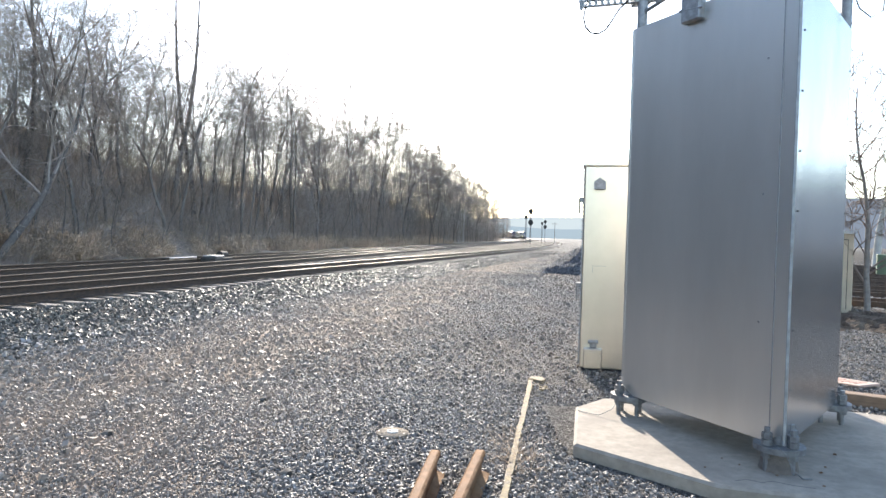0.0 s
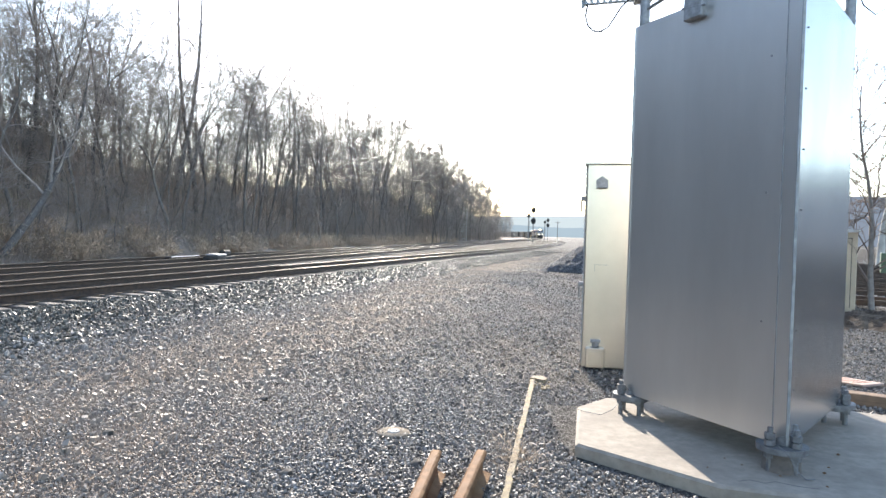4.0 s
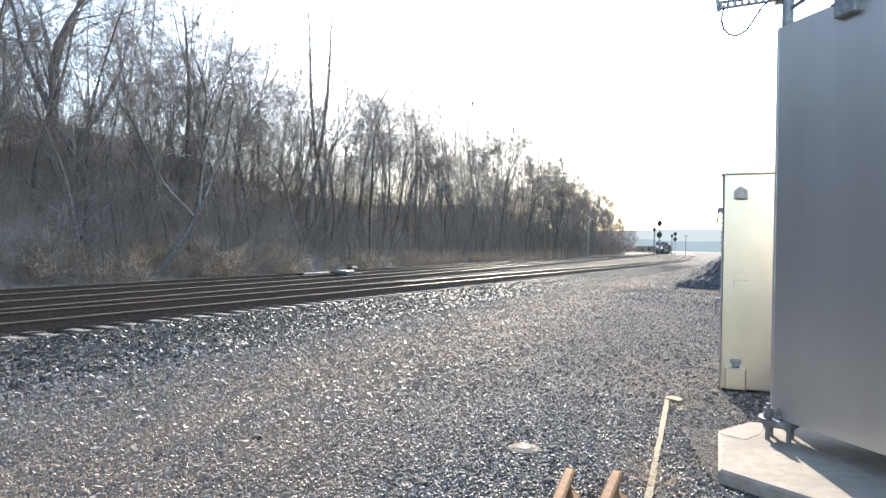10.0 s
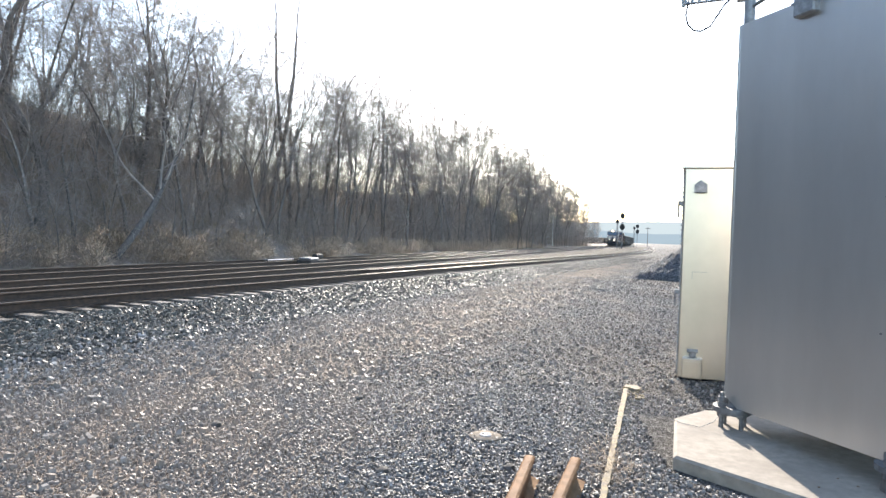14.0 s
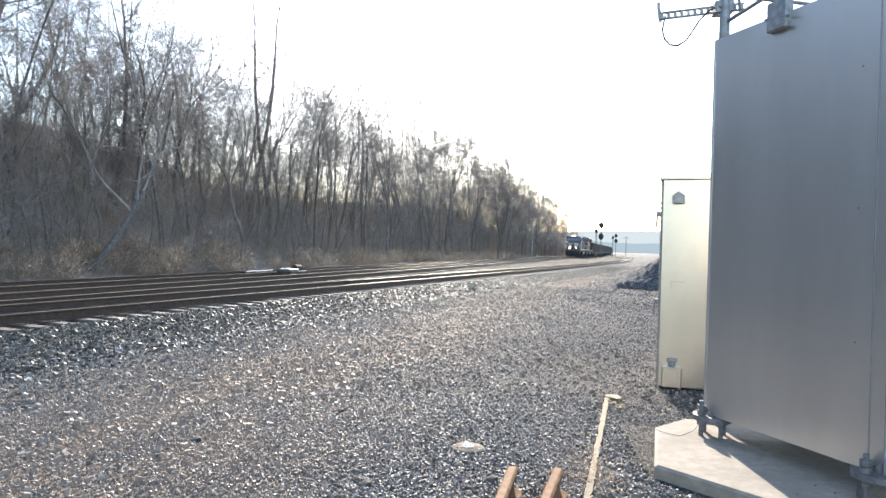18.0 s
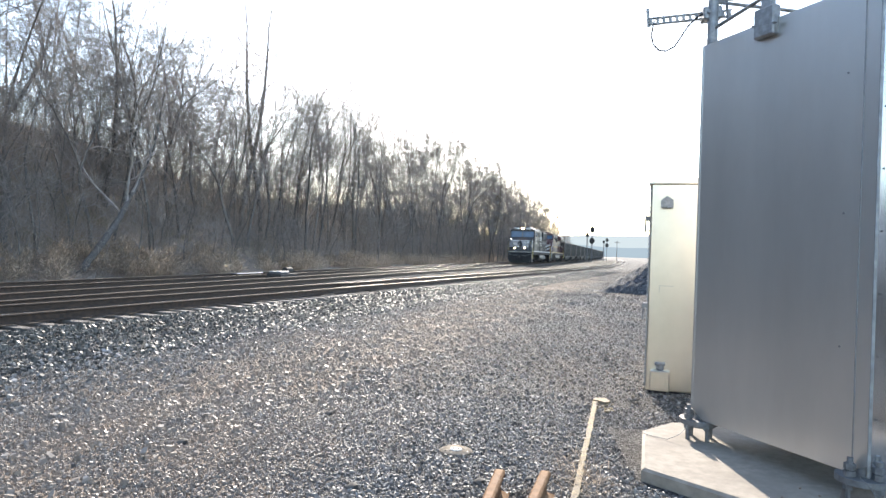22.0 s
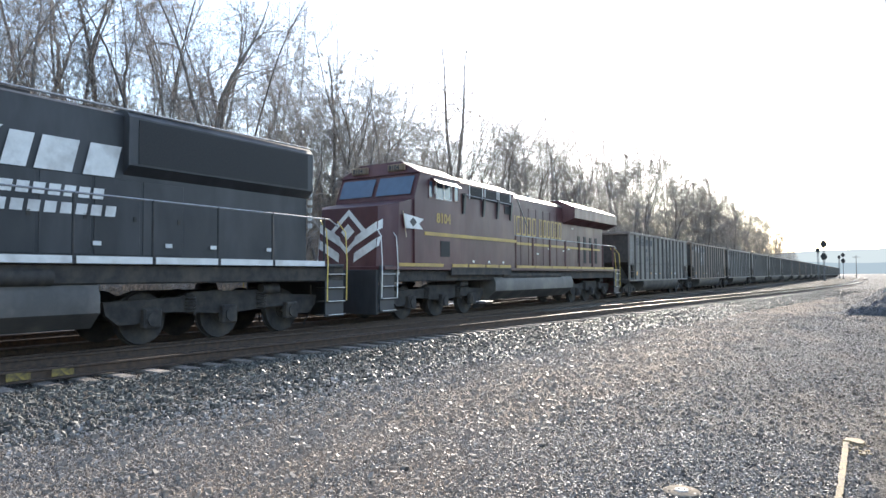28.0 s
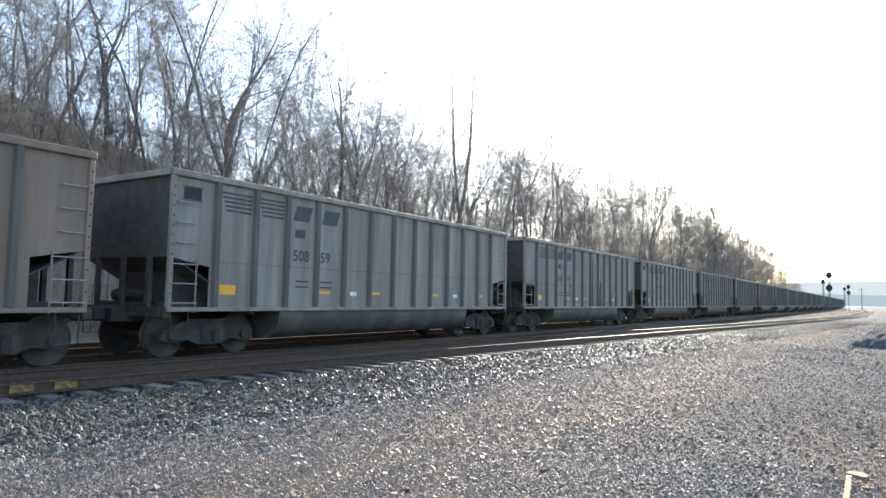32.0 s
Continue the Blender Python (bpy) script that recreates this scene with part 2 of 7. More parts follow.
def gravel_material(name, lo, hi, dirt, dirt2, patch, cells=34.0, loose=False, lane=None):
    """Crushed stone: cells of varied grey in relief, with broad patches of trodden dirt; lane: a driven band of dirt beside the track."""
    mat = bpy.data.materials.new(name)
    mat.use_nodes = True
    nd, ln = mat.node_tree.nodes, mat.node_tree.links
    bs = nd["Principled BSDF"]
    bs.inputs["Roughness"].default_value = 0.55 if loose else 0.85
    bs.inputs["Specular IOR Level"].default_value = 0.3 if loose else 0.15
    co = nd.new("ShaderNodeTexCoord").outputs["Object"]
    heights, cols = [], []
    for sc in (cells, cells * 2.1):
        vo = nd.new("ShaderNodeTexVoronoi")
        vo.inputs["Scale"].default_value = sc
        ln.new(co, vo.inputs["Vector"])
        sp = nd.new("ShaderNodeSeparateColor")
        ln.new(vo.outputs["Color"], sp.inputs[0])
        heights.append((vo.outputs["Distance"], sp.outputs[1]))
        cols.append(sp.outputs[0])
    mixc = nd.new("ShaderNodeMix")
    mixc.data_type = "RGBA"
    mixc.inputs["A"].default_value, mixc.inputs["B"].default_value = (*lo, 1), (*hi, 1)
    av = nd.new("ShaderNodeMath")
    av.operation = "MULTIPLY"
    ln.new(cols[0], av.inputs[0])
    ln.new(cols[1], av.inputs[1])
    ln.new(nd.new("ShaderNodeNewGeometry").outputs["Random Per Island"] if loose else av.outputs[0], mixc.inputs["Factor"])
    col = mixc.outputs["Result"]

    def noise_range(scale, detail, a, b, stretch):
        mp = nd.new("ShaderNodeMapping")
        mp.inputs["Rotation"].default_value = (0, 0, radians(12))
        mp.inputs["Scale"].default_value = stretch
        ln.new(co, mp.inputs["Vector"])
        n = nd.new("ShaderNodeTexNoise")
        n.inputs["Scale"].default_value, n.inputs["Detail"].default_value, n.inputs["Roughness"].default_value = scale, detail, 0.65
        ln.new(mp.outputs[0], n.inputs["Vector"])
        r = nd.new("ShaderNodeMapRange")
        r.inputs["From Min"].default_value, r.inputs["From Max"].default_value = a, b
        ln.new(n.outputs["Fac"], r.inputs["Value"])
        return r.outputs["Result"]

    for colour, fac in ((dirt, noise_range(0.40, 6.0, 0.44, 0.62, (1.0, 0.45, 1.0))), (dirt2, noise_range(0.9, 7.0, 0.52, 0.70, (1.0, 0.3, 1.0)))):
        m = nd.new("ShaderNodeMix")
        m.data_type = "RGBA"
        mul = nd.new("ShaderNodeMath")
        mul.operation = "MULTIPLY"
        mul.inputs[1].default_value = patch
        ln.new(fac, mul.inputs[0])
        ln.new(mul.outputs[0], m.inputs["Factor"])
        ln.new(col, m.inputs["A"])
        m.inputs["B"].default_value = (*colour, 1)
        col = m.outputs["Result"]
    if lane:
        across = nd.new("ShaderNodeVectorMath")
        across.operation = "DOT_PRODUCT"
        across.inputs[1].default_value = (-0.984, 0.18, 0)
        ln.new(co, across.inputs[0])

        def maths(op, a, b):
            n = nd.new("ShaderNodeMath")
            n.operation = op
            for sock, val in zip(n.inputs, (a, b)):
                if isinstance(val, float):
                    sock.default_value = val
                else:
                    ln.new(val, sock)
            return n.outputs[0]

        wave = maths("MULTIPLY", maths("SUBTRACT", noise_range(0.35, 4.0, 0.0, 1.0, (1.0, 0.6, 1.0)), 0.5), 3.2)
        off = maths("ABSOLUTE", maths("SUBTRACT", maths("ADD", across.outputs["Value"], wave), 4.0), 0.0)
        r = nd.new("ShaderNodeMapRange")
        r.inputs["From Min"].default_value, r.inputs["From Max"].default_value = 2.3, 0.7
        ln.new(off, r.inputs["Value"])
        broken = noise_range(2.2, 8.0, 0.30, 0.56, (1.0, 0.5, 1.0))
        m = nd.new("ShaderNodeMix")
        m.data_type = "RGBA"
        ln.new(maths("MULTIPLY", maths("MULTIPLY", r.outputs["Result"], broken), 0.95), m.inputs["Factor"])
        ln.new(col, m.inputs["A"])
        m.inputs["B"].default_value = (*lane, 1)
        col = m.outputs["Result"]
    ln.new(col, bs.inputs["Base Color"])
    if loose:
        return mat
    prev = None
    for (dist, rnd), strength, depth in ((heights[0], 1.0, 0.045), (heights[1], 1.0, 0.02)):
        sub = nd.new("ShaderNodeMath")
        sub.operation = "SUBTRACT"
        ln.new(rnd, sub.inputs[0])
        ln.new(dist, sub.inputs[1])
        bn = nd.new("ShaderNodeBump")
        bn.inputs["Strength"].default_value, bn.inputs["Distance"].default_value = strength, depth
        ln.new(sub.outputs[0], bn.inputs["Height"])
        if prev:
            ln.new(prev, bn.inputs["Normal"])
        prev = bn.outputs[0]
    ln.new(prev, bs.inputs["Normal"])
    return mat


GRAVEL = gravel_material("grey_gravel", (0.035, 0.034, 0.034), (0.45, 0.43, 0.41), (0.20, 0.17, 0.145), (0.36, 0.30, 0.24), 0.5, 44.0, lane=(0.36, 0.285, 0.225))
BALLAST = gravel_material("ballast_shoulder", (0.016, 0.015, 0.014), (0.26, 0.25, 0.24), (0.05, 0.045, 0.04), (0.10, 0.085, 0.07), 0.5, 26.0)
BED = gravel_material("fouled_ballast", (0.03, 0.027, 0.024), (0.13, 0.115, 0.10), (0.07, 0.057, 0.047), (0.09, 0.07, 0.055), 0.8, 22.0)
# Darker ground colours for the stretch far down the line.
FAR_DARK = gravel_material("far_dark_ground", (0.05, 0.048, 0.046), (0.30, 0.285, 0.27), (0.17, 0.15, 0.13), (0.22, 0.19, 0.16), 0.6, 12.0)
STONE = material("crushed_stone", (0.135, 0.131, 0.116), (0.036, 0.035, 0.03), 14.0, 0.52, island=0.75, spec=0.4)
YARD_STONE = gravel_material("yard_stone", (0.045, 0.043, 0.041), (0.33, 0.315, 0.298), (0.24, 0.20, 0.17), (0.36, 0.30, 0.24), 0.45, 44.0, loose=True, lane=(0.30, 0.24, 0.19))
STONE_BROWN = material("brownish_crushed_stone", (0.30, 0.25, 0.205), (0.17, 0.14, 0.118), 30.0, 0.75, island=0.6)
LITTER = material("leaf_litter_soil", (0.37, 0.295, 0.24), (0.22, 0.178, 0.148), 6.0, 0.95, bump=1.0, bump_scale=14.0, stain=(0.20, 0.16, 0.10), stain_scale=0.5)
RAIL_SIDE = material("rusty_rail_steel", (0.10, 0.065, 0.045), (0.055, 0.04, 0.032), 12.0, 0.75, 0.3, bump=0.3)
RAIL_TOP = material("polished_rail_steel", (0.55, 0.54, 0.52), (0.42, 0.41, 0.4), 8.0, 0.22, 1.0)
RAIL_DULL = material("dulled_rail_steel", (0.42, 0.40, 0.38), (0.30, 0.275, 0.255), 8.0, 0.26, 1.0)
TIE = material("weathered_tie_wood", (0.22, 0.19, 0.165), (0.10, 0.086, 0.076), 9.0, 0.9, bump=0.6, bump_scale=25.0, stretch=(1, 8, 6), objects=0.35)
CONCRETE = material("pale_concrete", (0.32, 0.275, 0.225), (0.24, 0.205, 0.168), 14.0, 0.85, bump=0.25, bump_scale=70.0, stain=(0.21, 0.18, 0.15), stain_scale=2.2)
GALV = material("galvanised_sheet", (0.66, 0.66, 0.65), (0.59, 0.592, 0.585), 1.6, 0.34, 0.85, bump=0.02, bump_scale=1.5, stretch=(1, 1, 0.25))
GALV_OLD = material("dull_galvanised_steel", (0.36, 0.37, 0.38), (0.24, 0.245, 0.25), 20.0, 0.55, 0.7, bump=0.2)
ALU = material("aluminium_case_sheet", (0.62, 0.565, 0.49), (0.56, 0.51, 0.44), 2.5, 0.3, 0.85, bump=0.03, bump_scale=3.0, stain=(0.55, 0.52, 0.45), stain_scale=0.8)
RUST = material("rusted_steel", (0.23, 0.13, 0.07), (0.14, 0.08, 0.048), 14.0, 0.9, 0.0, spec=0.1, bump=0.4, bump_scale=50.0, stain=(0.27, 0.175, 0.105), stain_scale=3.0)
DARK = material("dark_steel", (0.035, 0.035, 0.038), (0.022, 0.022, 0.024), 10.0, 0.6, 0.3)
BARK = material("grey_bark", (0.23, 0.205, 0.185), (0.14, 0.125, 0.112), 7.0, 0.9, bump=0.6, bump_scale=18.0, objects=0.25)
TWIG = material("bare_twigs", (0.40, 0.36, 0.33), (0.30, 0.265, 0.24), 2.0, 0.9, objects=0.25)
BRUSH = material("brown_brush_stems", (0.43, 0.36, 0.305), (0.30, 0.25, 0.21), 1.5, 0.95, island=0.4)
def leafy(mat, share):
    """Lets part of the light through, as thin dry leaves and stalks do."""
    nd, ln = mat.node_tree.nodes, mat.node_tree.links
    bs, out = nd["Principled BSDF"], nd["Material Output"]
    tr, mx = nd.new("ShaderNodeBsdfTranslucent"), nd.new("ShaderNodeMixShader")
    mx.inputs[0].default_value = share
    ln.new(bs.inputs["Base Color"].links[0].from_socket, tr.inputs["Color"])
    ln.new(bs.outputs[0], mx.inputs[1])
    ln.new(tr.outputs[0], mx.inputs[2])
    ln.new(mx.outputs[0], out.inputs["Surface"])
    return mat


STRAW = material("dry_straw_weeds", (0.60, 0.49, 0.38), (0.40, 0.31, 0.23), 0.8, 0.9, island=0.5)
leafy(STRAW, 0.65)
leafy(BRUSH, 0.4)
leafy(TWIG, 0.25)

# ---- the plan: a runs along the tracks, p across them to the far side ----
TRACK_YAW = -10.35
TRACK = pose(0, 0, 0, 0, 0, TRACK_YAW)
RAIL_Z = 0.33
MID_P, FAR_P = 13.0, 16.25
_na = [-90, -45, -20, 0, 8, 12, 17, 21, 25, 32, 40, 55, 74, 98, 120, 140, 165, 190, 215, 240, 300, 400]
_np = [13.0, 12.95, 12.3, 11.5, 10.95, 10.5, 10.05, 9.7, 9.3, 8.65, 7.85, 6.3, 4.5, 2.75, 2.0, 1.75, 1.7, 1.8, 2.0, 2.2, 2.6, 3.2]


def near_p(a):
    """The near track's centre line: it leaves the middle track and swings away."""
    k = np.linspace(-6, 6, 13)
    w = np.exp(-0.5 * (k / 3) ** 2)
    return float(np.sum(w * np.interp(a + k * 1.5, _na, _np)) / np.sum(w))


def tw(a, p, z=0.0):
    """World place of plan coordinates."""
    return TRACK @ Vector((-p, a, z))


def smooth(x, lo, hi):
    x = np.clip((x - lo) / (hi - lo), 0, 1)
    return x * x * (3 - 2 * x)


def hill_height(a):
    return 9.0 * smooth(-a, -235, -120) * (0.85 + 0.15 * np.sin(a * 0.07)) + 0.4 * np.sin(a * 0.23) + 5.0 * smooth(-a, -32, -4)


CASE_AP = (8.81, -1.11)


def ground_z(a, p):
    """Height of the ground sheet."""
    a, p = np.asarray(a, float), np.asarray(p, float)
    npv = np.interp(a, NEAR_A, NEAR_P)
    bed = 0.095 * smooth(p, npv - 4.1, npv - 1.7) * (1 - smooth(p, 18.4, 20.2))
    und = 0.03 * np.sin(a * 0.5 + 0.3 * p) * np.sin(p * 0.6 + 1.0) + 0.02 * np.sin(a * 1.3 - p)
    und = und * smooth(np.hypot(a, p), 4.0, 12.0)
    rise = hill_height(a) * (smooth(p, 20.0, 36.0) * 0.9 + 0.1 * smooth(p, 20, 60))
    # the gravel is banked up a little round the equipment case
    ca, cp = CASE_AP
    far = np.maximum(np.maximum(np.abs(a - ca) - 0.75, np.abs(p - cp) - 0.95), 0)
    case = 0.085 * (1 - smooth(far, 0.0, 0.55))
    return bed + und * (p < npv - 2) + rise + case


NEAR_A = np.arange(-90.0, 330.0, 2.0)
NEAR_P = np.array([near_p(a) for a in NEAR_A])


def graded(knots):
    out = []
    for lo, hi, step in knots:
        out += list(np.arange(lo, hi, step))
    return np.array(out + [knots[-1][1]], float)


def build_ground():
    ga = graded([(-4000, -200, 400), (-200, -40, 8), (-40, -10, 1.5), (-10, 40, 0.3), (40, 120, 1.2), (120, 300, 5), (300, 4500, 300)])
    gp = graded([(-4000, -200, 400), (-200, -30, 8), (-30, -6, 1.0), (-6, 22, 0.22), (22, 60, 1.5), (60, 200, 10), (200, 4000, 400)])
    A, P = np.meshgrid(ga, gp, indexing="ij")
    Z = ground_z(A, P)
    c, s = math.cos(radians(TRACK_YAW)), math.sin(radians(TRACK_YAW))
    X, Y = -P * c - A * s, -P * s + A * c
    v = np.stack([X, Y, Z], -1).reshape(-1, 3)
    i, j = np.meshgrid(np.arange(len(ga) - 1), np.arange(len(gp) - 1), indexing="ij")
    n = len(gp)
    q = np.stack([i * n + j, i * n + j + 1, (i + 1) * n + j + 1, (i + 1) * n + j], -1).reshape(-1, 4)
    me = raw_mesh("ground", v, q, GRAVEL, True)
    me.materials.append(LITTER)
    pm = (0.5 * (P[:-1, :-1] + P[1:, 1:])).ravel()
    am = (0.5 * (A[:-1, :-1] + A[1:, 1:])).ravel()
    me.materials.append(BED)
    soil = pm > 19.2
    near = np.interp(am, NEAR_A, NEAR_P)
    bed = ~soil & (pm > near - 1.15) & (pm < 18.3) & (am < 260)
    me.materials.append(BALLAST)
    ragged = np.random.default_rng(3).normal(0, 0.25, len(pm)) + 0.3 * np.sin(am * 1.1) + 0.2 * np.sin(am * 2.7 + 1)
    xm, ym = (0.5 * (X[:-1, :-1] + X[1:, 1:])).ravel(), (0.5 * (Y[:-1, :-1] + Y[1:, 1:])).ravel()
    along, across = 0.515 * xm + 0.857 * ym, 0.857 * xm - 0.515 * ym
    bed |= (along > 19.8) & (along < 600) & (across > -2.5) & (across < 400)
    shoulder = ~soil & ~bed & (pm > near - 3.7 + ragged) & (pm < near) & (am < 80)
    me.materials.append(FAR_DARK)
    far_dark = (am > 78 + 6 * ragged) & ~soil & ~bed
    me.polygons.foreach_set("material_index", np.where(soil, 1, np.where(bed, 2, np.where(shoulder, 3, np.where(far_dark, 4, 0)))).astype(np.int32))
    ob = tagged(new("ground", me), "grey crushed gravel yard rising to a leaf-littered bank", "ground", kind="structure")
    return ob


build_ground()

# ---- railway tracks ----
PROFILE = [(-0.07, 0.0), (0.07, 0.0), (0.07, 0.014), (0.012, 0.03), (0.012, 0.125), (0.036, 0.138), (0.036, 0.163), (0.026, 0.172), (-0.026, 0.172), (-0.036, 0.163), (-0.036, 0.138), (-0.012, 0.125), (-0.012, 0.03), (-0.07, 0.014)]


def rail_mesh(name, line, offset, z0, head=None):
    """A rail swept along plan points (a, p); offset moves it sideways."""
    pts = [Vector((-p, a)) for a, p in line]
    n, v, f, top = len(PROFILE), [], [], []
    for i, q in enumerate(pts):
        d = (pts[min(i + 1, len(pts) - 1)] - pts[max(i - 1, 0)]).normalized()
        side = Vector((d.y, -d.x))
        for u, w in PROFILE:
            r = q + side * (offset + u)
            v.append((r.x, r.y, z0 + w))
    for i in range(len(pts) - 1):
        for k in range(n):
            k2 = (k + 1) % n
            f.append((i * n + k, i * n + k2, (i + 1) * n + k2, (i + 1) * n + k))
            top.append(1 if k == 7 else 0)
    me = bpy.data.meshes.new(name)
    me.from_pydata(v, [], f)
    me.materials.append(RAIL_SIDE)
    me.materials.append(head or RAIL_TOP)
    me.polygons.foreach_set("material_index", top)
    me.update()
    return me


TIE_MESH = Shape().box(-1.3, 1.3, -0.115, 0.115, -0.17, 0.0, 0.012).mesh("tie", TIE)


def build_track(label, line, ties, loose, head=None):
    """A track thing with two rails, single ties on ties (a0, a1), and the rest of its ties joined."""
    tr = thing("railway_track", label, "railway track", "parallel tracks", TRACK, "structure")
    z0 = RAIL_Z - 0.172
    for s in (-0.7535, 0.7535):
        part("rail", rail_mesh("rail", line, s, z0, head), None, tr)
    la, lp = [q[0] for q in line], [q[1] for q in line]
    rnd = random.Random(int(lp[0] * 10))
    rest = Shape()

    def spot(a):
        p = np.interp(a, la, lp)
        sl = (np.interp(a + 1, la, lp) - np.interp(a - 1, la, lp)) / 2
        return pose(-p + rnd.uniform(-0.05, 0.05), a + rnd.uniform(-0.02, 0.02), z0 - 0.016 + rnd.uniform(-0.012, 0.0), 0, rnd.uniform(-0.4, 0.4), math.degrees(math.atan(sl)) + rnd.uniform(-0.7, 0.7))

    a = ties[0]
    while a < ties[1]:
        piece("tie", TIE_MESH, tr, spot(a))
        a += 0.545
    for lo, hi in loose:
        a = lo
        while a < hi:
            rest.add([spot(a) @ Vector(c) for c in [(x, y, z) for z in (-0.17, 0.0) for y in (-0.115, 0.115) for x in (-1.3, 1.3)]], [(4, 5, 7, 6), (0, 1, 5, 4), (2, 6, 7, 3), (0, 4, 6, 2), (1, 3, 7, 5)])
            a += 0.545
    if rest.v:
        tagged(part("distant_ties", rest, TIE, tr), kind="stuff")
    return tr


near_line = [(float(a), float(p)) for a, p in zip(NEAR_A, NEAR_P) if a >= -45]
mid_line = [(float(a), MID_P) for a in np.arange(-90, 331, 10)] + [(a, MID_P + (a - 330) ** 2 / 600.0) for a in range(340, 620, 10)]
far_line = [(float(a), FAR_P) for a in np.arange(-90, 331, 10)] + [(a, FAR_P + (a - 330) ** 2 / 600.0) for a in range(340, 520, 10)]
build_track("near railway track with shiny rails on weathered wooden ties", near_line, (-8, 80), [(80, 230)], RAIL_DULL)
build_track("middle railway track with shiny rails set in dark ballast", mid_line, (-2, 40), [(-60, -2), (40, 140)])
build_track("far railway track with shiny rails below the wooded bank", far_line, (0, 36), [(-60, 0), (36, 110)])

# guard rails by the crossing of two rails
guard = thing("guard_rail", "short worn guard rails beside the running rails", "guard rail", "", TRACK)
for a0, a1, dp in ((22.5, 26.5, 0.62), (20.0, 23.6, -0.62)):
    ln = [(a, near_p(a) + dp) for a in np.linspace(a0, a1, 5)]
    part("bar", rail_mesh("bar", ln, 0.0, RAIL_Z - 0.175), None, guard)

# ---- the tower base, its shield and pad ----
LEG_L, LEG_F, LEG_R = Vector((1.71, 5.93, 0)), Vector((2.36, 4.56, 0)), Vector((3.46, 5.84, 0))
PAD_Z = 0.10


BOLT = material("dark_galvanised_fittings", (0.23, 0.235, 0.24), (0.15, 0.15, 0.155), 25.0, 0.6, 0.6, bump=0.3)
GROUT = material("brown_grout", (0.17, 0.145, 0.125), (0.11, 0.095, 0.083), 18.0, 0.9, bump=0.5)
# Darker copy of the shield sheet for one side, toning down its sky reflection.
GALV_TONED = material("toned_galvanised_sheet", (0.48, 0.49, 0.50), (0.43, 0.44, 0.455), 2.2, 0.27, 0.9, bump=0.05, bump_scale=2.2, stretch=(1, 1, 0.4), stain=(0.38, 0.40, 0.43), stain_scale=3.0)


def build_pad():
    s = Shape()
    poly = [(1.27, 6.12), (1.03, 5.0), (1.80, 4.22), (2.85, 3.92), (3.9, 4.2), (4.5, 5.1), (4.35, 6.0), (3.4, 6.45), (1.6, 6.47)]
    cx = sum(q[0] for q in poly) / len(poly)
    cy = sum(q[1] for q in poly) / len(poly)
    inner = [(cx + (x - cx) * 0.985, cy + (y - cy) * 0.985) for x, y in poly]
    n = len(poly)
    v = [(x, y, -0.12) for x, y in poly] + [(x, y, PAD_Z - 0.018) for x, y in poly] + [(x, y, PAD_Z) for x, y in inner]
    f = [tuple(range(2 * n, 3 * n))]
    for i in range(n):
        j = (i + 1) % n
        f += [(i, j, n + j, n + i), (n + i, n + j, 2 * n + j, 2 * n + i)]
    s.add(v, f)
    t = thing("concrete_pad", "pale concrete pad with chamfered edges under the tower", "concrete pad")
    part("slab", s, CONCRETE, t)
    crack = [(1.95, 4.30), (2.04, 4.33), (2.11, 4.28), (2.2, 4.31), (2.3, 4.24), (2.42, 4.2)]
    cr = Shape()
    for (xa, ya), (xb, yb) in zip(crack, crack[1:]):
        cr.add([(xa, ya, PAD_Z + 0.001), (xb, yb, PAD_Z + 0.001), (xb + 0.004, yb + 0.012, PAD_Z + 0.001), (xa + 0.004, ya + 0.012, PAD_Z + 0.001)], [(0, 1, 2, 3)])
    part("crack", cr, GROUT, t, "ragged dark crack along the edge")
    rc = random.Random(4)
    for x, y in ((2.05, 4.75), (2.12, 4.62), (2.28, 4.42), (2.62, 4.5), (2.72, 4.62), (2.5, 4.25), (1.85, 4.55), (2.95, 4.9)):
        chip = Shape().tube([(0, 0, 0), (0.004, 0, 0.006), (0.002, 0.002, 0.011)], [0.014, 0.012, 0.004], 6)
        chip.move(Matrix.Translation((x, y, PAD_Z - 0.001)) @ pose(0, 0, 0, 0, 0, rc.uniform(0, 360)) @ Matrix.Scale(rc.uniform(0.6, 1.2), 4))
        part("rust_chip", chip, RUST, t)


build_pad()


